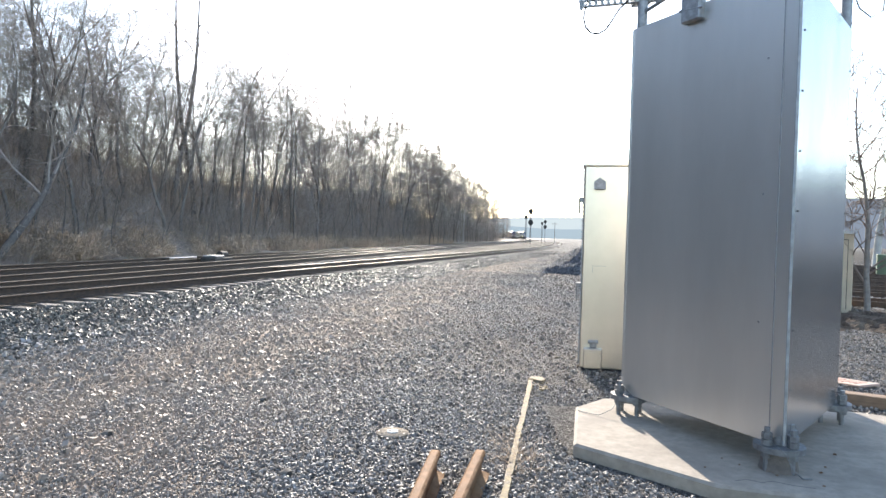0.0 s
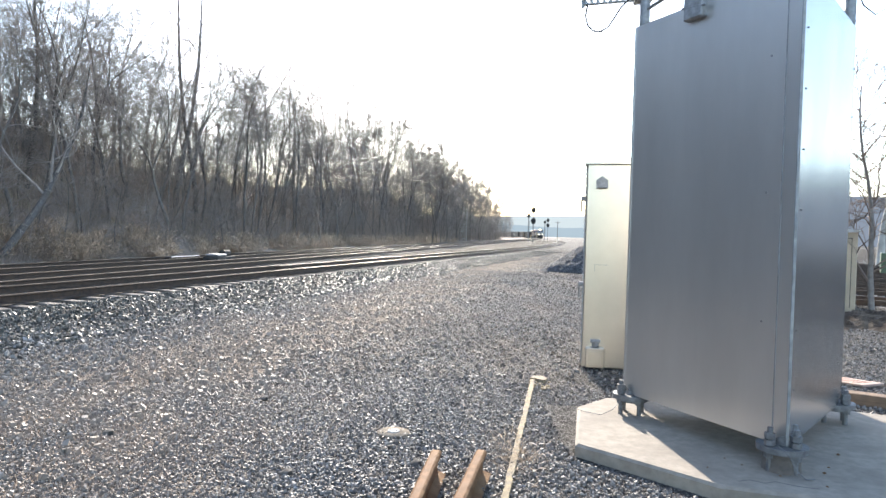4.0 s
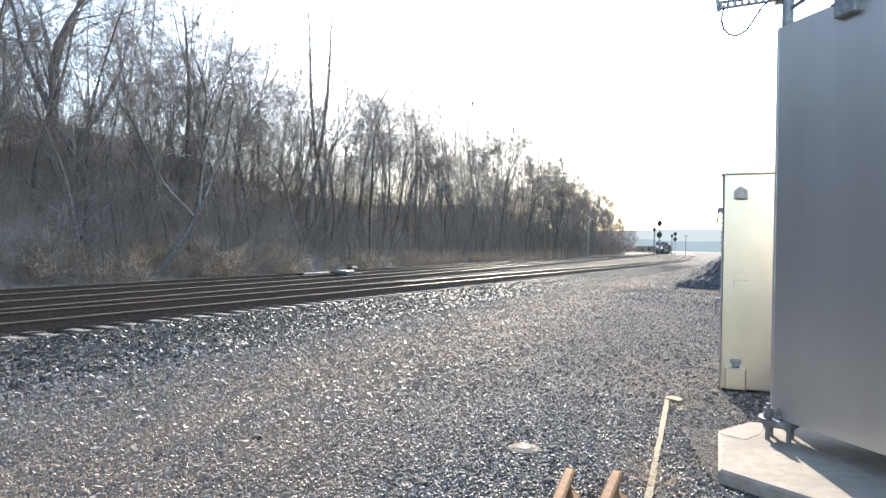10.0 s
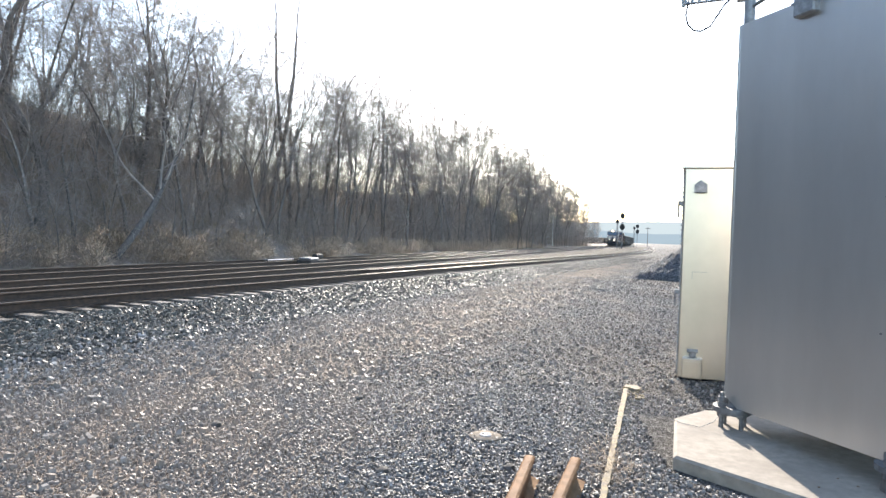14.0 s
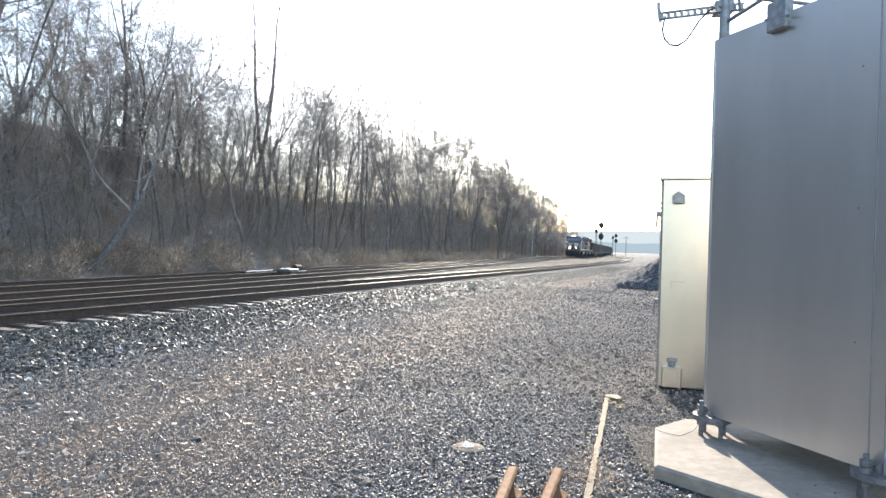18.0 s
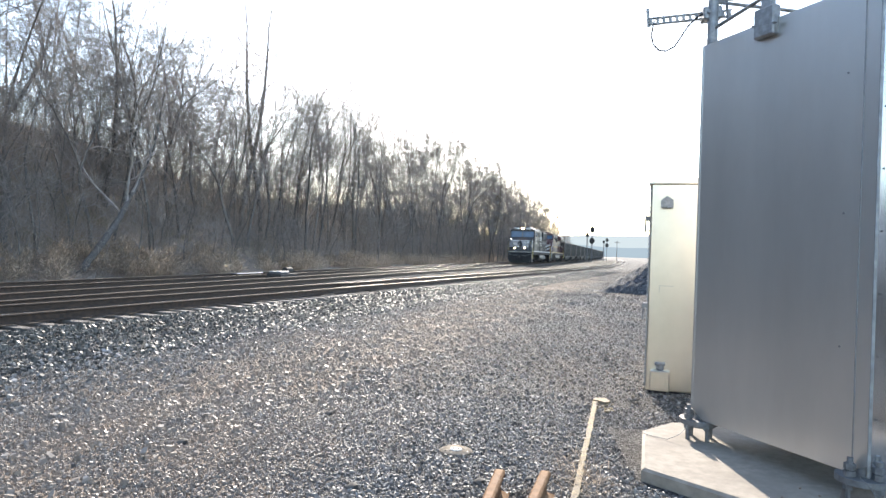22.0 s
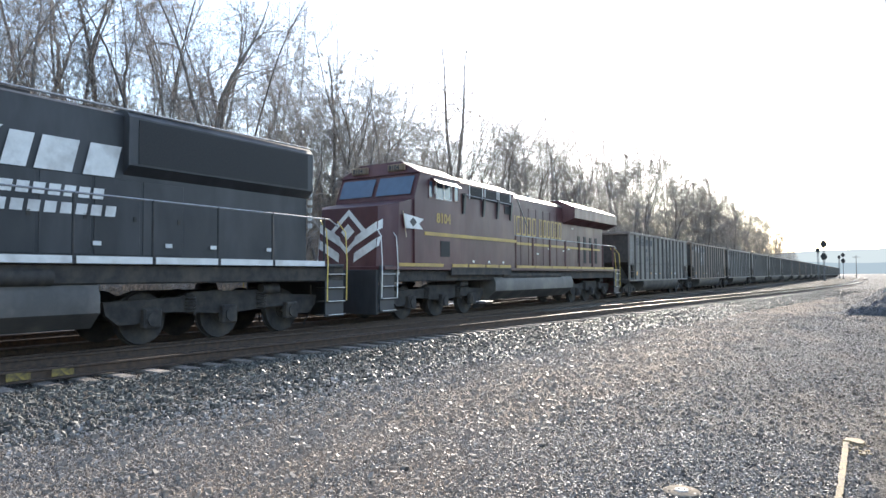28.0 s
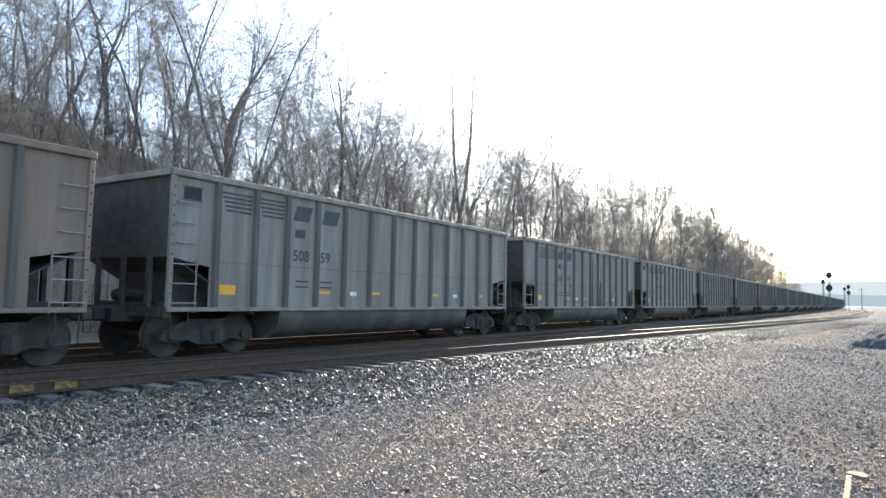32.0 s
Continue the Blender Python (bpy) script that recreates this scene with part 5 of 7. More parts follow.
    part("housing_roof", Shape().prism([(-1.5, 4.32), (1.5, 4.32), (0.8, 4.72), (-0.8, 4.72)], 5.96, 8.55, "y"), ROOF, hs)
    for s in (-1, 1):
        for z0, z1, y1 in ((3.58, 4.16, 8.4), (2.70, 3.12, 8.2), (1.84, 2.36, 8.2)):
            g = part("grille", Shape().box(s * 1.50 - 0.012, s * 1.50 + 0.012, 6.08, y1, z0, z1), GRILLE, hs)
            for k in range(7):
                z = z0 + (k + 0.5) * (z1 - z0) / 7
                part("slat", Shape().box(s * 1.516 - 0.006, s * 1.516 + 0.006, 6.08, y1, z - 0.008, z + 0.008), DARK, g)
        for z in (2.55, 3.3):
            part("housing_seam", Shape().box(s * 1.505 - 0.006, s * 1.505 + 0.006, 6.0, 8.5, z - 0.012, z + 0.012), DARK, hs)
    # long hood
    hd = part("hood", Shape().box(-0.84, 0.84, 8.5, 21.2, 1.63, 4.50, 0.05), BLACK, t)
    part("dynamic_brake_box", Shape().prism([(-0.84, 3.3), (0.84, 3.3), (1.2, 3.7), (1.2, 4.55), (0.9, 4.76), (-0.9, 4.76), (-1.2, 4.55), (-1.2, 3.7)], 8.56, 11.9, "y"), BLACK, hd)
    for k in range(9):
        y = 8.75 + k * 0.98
        for s in (-1, 1):
            d = part("hood_door", Shape().box(s * 0.845 - 0.012, s * 0.845 + 0.012, y + 0.03, y + 0.94, 1.75, 3.2, 0.006), BLACK, hd)
            part("latch", Shape().box(s * 0.862 - 0.008, s * 0.862 + 0.008, y + 0.80, y + 0.86, 2.4, 2.5), GRIME, d)
    part("radiator", Shape().prism([(-0.84, 3.3), (0.84, 3.3), (1.02, 3.48), (1.02, 4.42), (0.88, 4.58), (-0.88, 4.58), (-1.02, 4.42), (-1.02, 3.48)], 16.2, 21.2, "y"), BLACK, hd)
    for s in (-1, 1):
        part("radiator_grille", Shape().box(s * 1.025 - 0.01, s * 1.025 + 0.01, 16.4, 21.0, 3.52, 4.38), GRILLE, hd)
        part("roof_edge", Shape().tube([(s * 0.93, 12.0, 4.53), (s * 0.93, 21.2, 4.58)], 0.025, 6), GALV_OLD, hd)
        part("housing_edge", Shape().tube([(s * 1.2, 8.6, 4.57), (s * 1.2, 11.9, 4.57)], 0.02, 6), GALV_OLD, hd)
    for y in (17.2, 18.7, 20.2):
        part("roof_fan", Shape().tube([(0, y, 4.54), (0, y, 4.68)], [0.62, 0.58], 28), ROOF, hd)
    part("exhaust_stack", Shape().box(-0.25, 0.25, 14.0, 14.8, 4.5, 4.72, 0.03), GRIME, hd)
    part("horn", Shape().tube([(0.3, 13.0, 4.5), (0.3, 13.0, 4.62), (0.3, 12.6, 4.66)], [0.03, 0.03, 0.07], 10), GALV_OLD, hd)
    # emblem and plain bars in place of the lettering on the hood
    x = 0.866
    for k in range(5):
        z = 3.34 + k * 0.115
        part("hood_stripe", Shape().prism([(11.65 + 0.05 * k, z), (13.35 + 0.16 * k - 0.12 * (k == 2), z), (13.42 + 0.16 * k - 0.12 * (k == 2), z + 0.07), (11.68 + 0.05 * k, z + 0.07)], x, x + 0.004, "x"), WHITE, hd)
    for y0, y1 in ((14.02, 14.42), (14.55, 15.2), (15.4, 16.0)):
        poly = [(y0, 3.22), (y1, 3.22), (y1 + 0.14, 3.82), (y0 + 0.14, 3.82)]
        part("emblem_shape", Shape().prism(poly, x, x + 0.004, "x"), WHITE, hd)
    for z, y0, y1, n in ((2.78, 14.0, 15.85, 7), (2.47, 13.9, 16.1, 8)):
        for k in range(n):
            ya = y0 + (y1 - y0) * k / n
            part("name_bar", Shape().prism([(ya, z), (ya + 0.2, z), (ya + 0.23, z + 0.2), (ya + 0.03, z + 0.2)], x, x + 0.004, "x"), WHITE, hd)
    for y in (15.6, 18.2, 19.8, 17.1):
        part("placard", Shape().box(x + 0.01, x + 0.016, y, y + 0.16, 1.92, 2.0), WHITE, hd)
    # handrails
    for s in (-1, 1):
        hr = new("handrail")
        hr.parent = t
        part("top_rail", rail_bar([(s * 1.5, 8.65, 3.5), (s * 1.5, 11.55, 3.52), (s * 1.5, 11.75, 2.8), (s * 1.5, 21.3, 2.75), (s * 1.5, 21.6, 2.6)], 0.02), GALV_OLD, hr)
        for y in (8.7, 10.1, 11.7, 13.3, 14.9, 16.4, 17.9, 19.4, 21.1):
            part("post", rail_bar([(s * 1.5, y, 1.63), (s * 1.5, y, 3.5 if y < 11.6 else 2.78)], 0.024), DARK, hr)
        step_well(t, 1.75, s, YELLOWSAFE, WHITE)
        step_well(t, 21.55, s, YELLOWSAFE, WHITE)
        for k in range(5):
            part("marker_block", Shape().box(s * 0.9 - 0.06, s * 0.9 + 0.06, 21.2, 21.24, 2.55 + 0.2 * k, 2.67 + 0.2 * k), WHITE, t)
    # tanks below the frame
    tk = part("fuel_tank", Shape().prism([(-1.40, 1.22), (1.40, 1.22), (1.5, 1.0), (1.5, 0.7), (1.2, 0.42), (-1.2, 0.42), (-1.5, 0.7), (-1.5, 1.0)], 9.1, 15.4, "y"), TANK, t)
    for s in (-1, 1):
        part("air_tank", Shape().tube([(s * 1.38, 9.3, 1.34), (s * 1.38, 14.6, 1.34)], 0.16, 16), GRIME, t)
        part("bell_box", Shape().box(s * 1.3 - 0.15, s * 1.3 + 0.15, 8.3, 8.8, 0.95, 1.3, 0.02), GRIME, t)
    part("pilot", Shape().prism([(-1.45, 0.62), (-1.2, 0.18), (1.2, 0.18), (1.45, 0.62), (1.45, 1.45), (-1.45, 1.45)], 0.85, 0.95, "y"), GRILLE, t, "dull black pilot plate")
    part("front_sill", Shape().box(-1.5, 1.5, 0.82, 1.02, 1.45, 1.56, 0.01), BLACK, t)
    part("sill_edge", Shape().box(-1.48, 1.48, 0.812, 0.819, 1.5, 1.54), WHITE, t)
    for s in (-1, 1):
        rail = [(s * 0.55, 0.9, 1.56), (s * 0.55, 0.84, 2.25), (s * 0.75, 0.84, 2.5), (s * 1.2, 0.9, 2.55), (s * 1.42, 1.0, 2.3), (s * 1.46, 1.05, 1.56)]
        part("front_handrail", rail_bar(rail, 0.018), GALV_OLD, t)
        part("air_hose", rail_bar([(s * 0.55, 0.84, 0.95), (s * 0.58, 0.7, 0.7), (s * 0.6, 0.74, 0.45)], 0.025), DARK, t)
        part("cut_lever", rail_bar([(s * 0.2, 0.8, 1.1), (s * 0.9, 0.78, 1.05), (s * 1.3, 0.8, 1.2)], 0.014), GALV_OLD, t)
    part("rear_pilot", Shape().box(-1.4, 1.4, 21.85, 21.95, 0.3, 1.55, 0.01), BLACK, t)
    coupler(t, 0.0, -1)
    coupler(t, 22.8, 1)
    loco_truck(t, 4.4)
    loco_truck(t, 18.5)
    TRAIN.append((t, 6.3, 22.8))


def build_maroon_loco():
    t = thing("locomotive", "maroon six-axle diesel locomotive with yellow stripes and white diagonal nose bands", "locomotive", "train")
    part("underframe", Shape().box(-1.4, 1.4, 0.9, 21.6, 1.15, 1.5, 0.03), GRIME, t)
    part("walkway", Shape().box(-1.55, 1.55, 0.7, 21.5, 1.5, 1.60, 0.01), MAROON, t)
    nose = Shape().add([(-1.12, 0.85, 1.6), (1.12, 0.85, 1.6), (1.5, 1.35, 1.6), (1.5, 2.7, 1.6), (-1.5, 2.7, 1.6), (-1.5, 1.35, 1.6), (-1.08, 1.0, 3.34), (1.08, 1.0, 3.34), (1.5, 1.45, 3.46), (1.5, 2.7, 3.74), (-1.5, 2.7, 3.74), (-1.5, 1.45, 3.46)],
                       [(0, 1, 2, 3, 4, 5), (0, 1, 7, 6), (1, 2, 8, 7), (2, 3, 9, 8), (3, 4, 10, 9), (4, 5, 11, 10), (5, 0, 6, 11), (6, 7, 8, 9, 10, 11)])
    ns = part("nose", nose, MAROON, t)

    def on_front(x, z):
        """A place just before the sloping nose front, which folds back past its corners."""
        f = (z - 1.6) / 1.74
        w, y = 1.12 - 0.04 * f, 0.85 + 0.15 * f
        if abs(x) <= w:
            return (x, y - 0.012, z)
        k = abs(x) - w
        return (math.copysign(w + 0.012 + 0.62 * k, x), y - 0.008 + 0.78 * k, z)

    # two diagonal bands rise from the front round each cheek, beside a diamond
    for s in (-1, 1):
        for z0 in (1.72, 2.2):
            for x0, x1 in ((0.28, 1.1), (1.1, 1.66)):
                za, zb = z0 + 0.52 * (x0 - 0.28), z0 + 0.52 * (x1 - 0.28)
                q = [on_front(s * (x0 + 0.004), za), on_front(s * (x1 - 0.012), zb), on_front(s * (x1 - 0.012), zb + 0.27), on_front(s * (x0 + 0.004), za + 0.27)]
                part("nose_band", Shape().add(q, [(0, 1, 2, 3)]), WHITE, ns)
        ring = [((0, 1.95), (0.72, 2.62), (0.52, 2.62), (0, 2.13)), ((0.72, 2.62), (0, 3.29), (0, 3.10), (0.52, 2.62))]
        for q in ring:
            part("nose_diamond", Shape().add([on_front(s * u, z) for u, z in q], [(0, 1, 2, 3)]), WHITE, ns)
    part("nose_diamond_core", Shape().add([on_front(u, z) for u, z in ((0, 2.38), (0.26, 2.62), (0, 2.86), (-0.26, 2.62))], [(0, 1, 2, 3)]), WHITE, ns)
    cab = Shape().prism([(2.15, 1.6), (2.15, 3.70), (2.45, 4.40), (2.45, 4.48), (4.80, 4.45), (4.80, 1.6)], -1.55, 1.55, "x")
    cb = part("cab", cab, MAROON, t)
    roof = Shape().add([(-1.58, 2.38, 4.46), (1.58, 2.38, 4.46), (1.58, 4.85, 4.44), (-1.58, 4.85, 4.44), (-0.8, 2.5, 4.86), (0.8, 2.5, 4.86), (0.8, 4.85, 4.84), (-0.8, 4.85, 4.84)],
                       [(0, 1, 2, 3), (0, 1, 5, 4), (1, 2, 6, 5), (2, 3, 7, 6), (3, 0, 4, 7), (4, 5, 6, 7)])
    part("cab_roof", roof, MAROON, cb)
    for s in (-1, 1):
        part("windscreen", Shape().add([(s * 0.08, 2.15, 3.78), (s * 1.40, 2.15, 3.78), (s * 1.40, 2.40, 4.36), (s * 0.08, 2.40, 4.36)], [(0, 1, 2, 3)]).move(Matrix.Translation((0, -0.02, 0.0))), GLASS, cb)
        for y0, y1 in ((2.88, 3.14), (3.3, 3.74), (3.76, 4.2), (4.36, 4.66)):
            wf = Shape()
            for b in ((y0, y1, 3.72, 3.76), (y0, y1, 4.24, 4.28), (y0, y0 + 0.035, 3.76, 4.24), (y1 - 0.035, y1, 3.76, 4.24)):
                wf.box(s * 1.558 - 0.012, s * 1.558 + 0.012, *b)
            w = part("cab_window", wf, WHITE if 3.2 < y0 < 4.3 else MAROON, cb)
            part("pane", Shape().box(s * 1.553 - 0.004, s * 1.553 + 0.004, y0 + 0.035, y1 - 0.035, 3.76, 4.24), GLASS, w)
        part("sunshade", Shape().add([(s * 1.55, 3.05, 4.36), (s * 1.55, 4.35, 4.34), (s * 1.85, 4.35, 4.14), (s * 1.85, 3.05, 4.16)], [(0, 1, 2, 3)]).add([(s * 1.55, 3.05, 4.375), (s * 1.55, 4.35, 4.355), (s * 1.85, 4.35, 4.155), (s * 1.85, 3.05, 4.175)], [(0, 1, 2, 3)]), MAROON, cb)
        part("mirror", Shape().box(s * 1.62 - 0.03, s * 1.62 + 0.03, 3.16, 3.24, 3.86, 4.12, 0.01), WHITE, cb)
        part("number_board", Shape().box(s * 0.72 - 0.32, s * 0.72 + 0.32, 2.32, 2.42, 4.55, 4.76, 0.02), STRAW, cb)
        ob = new("board_number", words("8104", 0.2, DECAL, "board_number", 0.004))
        ob.parent, ob.matrix_basis = cb, pose(s * 0.72 - 0.26, 2.314, 4.58)
    on_side(words("8104", 0.42, GOLD, "road_number", 0.014), 1.558, 3.33, 2.99, "road_number", cb)
    on_side(words("F", 0.16, WHITE, "end_letter", 0.004), 1.46, 1.45, 1.36, "end_letter", t)
    # pennant with a dark diamond
    fl = part("pennant", Shape().prism([(1.66, 2.72), (2.58, 2.72), (2.36, 2.88), (2.62, 3.04), (1.60, 3.14)], 1.556, 1.562, "x"), WHITE, cb, "white swallow-tailed painted pennant")
    part("pennant_diamond", Shape().prism([(1.88, 2.92), (2.06, 2.78), (2.24, 2.92), (2.06, 3.06)], 1.562, 1.566, "x"), BLACK, fl)
    part("pennant_staff", Shape().prism([(1.70, 2.45), (1.74, 2.45), (1.58, 3.2), (1.54, 3.2)], 1.556, 1.562, "x"), STRAW, fl)
    # upper equipment section behind the cab with screens and a guard rail
    eq = part("equipment_section", Shape().box(-1.52, 1.52, 4.82, 8.85, 1.6, 4.42, 0.02), MAROON, t)
    part("equipment_roof", Shape().prism([(-1.52, 4.42), (1.52, 4.42), (0.9, 4.72), (-0.9, 4.72)], 4.82, 8.85, "y"), ROOF, eq)
    for s in (-1, 1):
        for y0 in (5.42, 6.5, 7.55):
            g = part("screen", Shape().box(s * 1.522 - 0.012, s * 1.522 + 0.012, y0, y0 + 0.85, 3.95, 4.34), GRILLE, eq)
            for k in range(5):
                part("slat", Shape().box(s * 1.54 - 0.006, s * 1.54 + 0.006, y0, y0 + 0.85, 3.99 + k * 0.075, 4.005 + k * 0.075), DARK, g)
            for yy in (y0 - 0.03, y0 + 0.87):
                part("screen_edge", Shape().box(s * 1.54 - 0.01, s * 1.54 + 0.01, yy, yy + 0.035, 3.93, 4.36), WHITE, eq)
        part("guard_rail_bar", rail_bar([(s * 1.6, 4.9, 4.02), (s * 1.6, 8.5, 3.98)], 0.018), GALV_OLD, eq)
        part("guard_rail_bar", rail_bar([(s * 1.56, 4.9, 4.44), (s * 1.56, 8.8, 4.46), (s * 1.56, 9.9, 3.2)], 0.022), GALV_OLD, eq)
        for yy in (4.95, 6.3, 7.35, 8.4):
            part("rail_bracket", Shape().prism([(s * 1.52, 3.38), (s * 1.56, 3.38), (s * 1.62, 3.98), (s * 1.62, 4.06), (s * 1.52, 4.06)], yy, yy + 0.13, "y"), BLACK, eq, "dark rail bracket")
        part("louvre_plate", Shape().box(s * 1.53 - 0.012, s * 1.53 + 0.012, 8.0, 8.5, 3.6, 3.9, 0.004), GRILLE, eq)
        part("side_stripe", Shape().box(s * 1.556 - 0.006, s * 1.556 + 0.006, 2.68, 8.9, 2.56, 2.67), GOLD, t)
        part("vent_panel", Shape().box(s * 1.556 - 0.008, s * 1.556 + 0.008, 3.56, 4.1, 1.92, 2.42), GRILLE, cb)
        part("skirt", Shape().box(s * 1.54 - 0.02, s * 1.54 + 0.02, 4.2, 8.45, 1.34, 1.58), GRIME, t)
        for y0, y1 in ((1.35, 3.7), (4.25, 5.2), (5.3, 6.4), (6.5, 7.4), (7.5, 8.4), (8.9, 10.5), (10.6, 12.2), (12.3, 13.9), (14.0, 15.6), (15.7, 17.3), (17.4, 18.8), (18.9, 20.3)):
            part("sill_stripe", Shape().box(s * 1.565 - 0.008, s * 1.565 + 0.008, y0, y1, 1.60, 1.70), GOLD, t)
        for y in (5.6, 6.7, 7.8):
            part("placard", Shape().box(s * 1.535 - 0.004, s * 1.535 + 0.004, y, y + 0.12, 1.76, 1.84), WHITE, t)
    # long hood and radiator wing
    hd = part("hood", Shape().box(-0.95, 0.95, 8.8, 20.4, 1.6, 4.45, 0.05), MAROON, t)
    part("hood_roof", Shape().prism([(-0.95, 4.45), (0.95, 4.45), (0.7, 4.62), (-0.7, 4.62)], 8.8, 15.0, "y"), ROOF, hd)
    for k in range(8):
        y = 9.0 + k * 0.74
        for s in (-1, 1):
            part("hood_door", Shape().box(s * 0.955 - 0.012, s * 0.955 + 0.012, y + 0.02, y + 0.71, 1.75, 4.1, 0.006), MAROON, hd)
    part("stack", Shape().box(-0.3, 0.3, 11.2, 12.4, 4.6, 4.72, 0.02), GRIME, hd)
    part("horn", Shape().tube([(0.35, 12.9, 4.6), (0.35, 12.9, 4.74), (0.35, 12.5, 4.78)], [0.03, 0.03, 0.07], 10), GALV_OLD, hd)
    wing = part("radiator_wing", Shape().prism([(-0.95, 3.72), (0.95, 3.72), (1.55, 3.95), (1.55, 4.44), (0.75, 4.78), (-0.75, 4.78), (-1.55, 4.44), (-1.55, 3.95)], 14.95, 21.0, "y"), MAROON, t, "overhanging radiator housing")
    part("wing_roof", Shape().add([(1.56, 15.0, 4.45), (1.56, 18.3, 4.45), (0.76, 18.3, 4.79), (0.76, 15.0, 4.79)], [(0, 1, 2, 3)]).add([(1.56, 15.0, 4.462), (1.56, 18.3, 4.462), (0.76, 18.3, 4.802), (0.76, 15.0, 4.802)], [(0, 1, 2, 3)]), GALV, wing)
    for s in (-1, 1):
        for y in (16.8, 17.6, 18.4, 19.2):
            part("rear_door", Shape().box(s * 0.955 - 0.012, s * 0.955 + 0.012, y, y + 0.3, 1.9, 3.2), GRILLE, hd)
        part("hood_stripe", Shape().box(s * 0.975 - 0.006, s * 0.975 + 0.006, 8.95, 19.9, 2.56, 2.66), GOLD, hd)
        hr = new("handrail")
        hr.parent = t
        part("top_rail", rail_bar([(s * 1.5, 8.9, 2.85), (s * 1.5, 20.7, 2.82), (s * 1.5, 21.0, 2.7)], 0.02), GALV_OLD, hr)
        for y in (8.95, 10.5, 12.2, 13.9, 15.6, 17.3, 18.8, 20.4):
            part("post", rail_bar([(s * 1.5, y, 1.6), (s * 1.5, y, 2.84)], 0.045), MAROON, hr)
        step_well(t, 0.95, s, WHITE, WHITE, BLACK)
        step_well(t, 21.1, s, YELLOWSAFE, WHITE, BLACK)
        part("air_tank", Shape().tube([(s * 1.35, 8.0, 1.32), (s * 1.35, 13.5, 1.32)], 0.13, 16), GRIME, t)
    # plain bars where the hood is lettered
    for y, w in [(9.1 + 0.5 * k, 0.36) for k in range(6)] + [(12.3 + 0.42 * k, 0.31) for k in range(6)]:
        fr = Shape().box(0.972, 0.977, y, y + 0.06, 2.95, 3.72).box(0.972, 0.977, y + w - 0.06, y + w, 2.95, 3.72)
        fr.box(0.972, 0.977, y + 0.06, y + w - 0.06, 2.95, 3.02).box(0.972, 0.977, y + 0.06, y + w - 0.06, 3.65, 3.72)
        part("name_frame", fr, GOLD, hd)
    for y, z in ((12.0, 2.2), (13.2, 2.45), (14.9, 2.4), (16.0, 3.5), (15.5, 2.5)):
        part("placard", Shape().box(0.975, 0.98, y, y + 0.2, z, z + 0.06), WHITE, hd)
    part("fuel_tank", Shape().prism([(-1.42, 1.26), (1.42, 1.26), (1.5, 1.1), (1.5, 0.75), (1.1, 0.42), (-1.1, 0.42), (-1.5, 0.75), (-1.5, 1.1)], 7.3, 14.75, "y"), TANK, t)
    part("pilot", Shape().box(-1.4, 1.4, 0.5, 0.62, 0.25, 1.5, 0.01), BLACK, t)
    part("rear_pilot", Shape().box(-1.4, 1.4, 21.5, 21.6, 0.3, 1.5, 0.01), MAROON, t)
    coupler(t, 0.0, -1)
    coupler(t, 22.5, 1)
    loco_truck(t, 4.4)
    loco_truck(t, 18.2)
    TRAIN.append((t, 29.1, 22.5))


POSTS = (1.75, 2.77, 3.71, 4.70, 5.70, 6.74, 7.76, 8.78, 9.65, 10.58, 11.53, 12.5, 13.4)


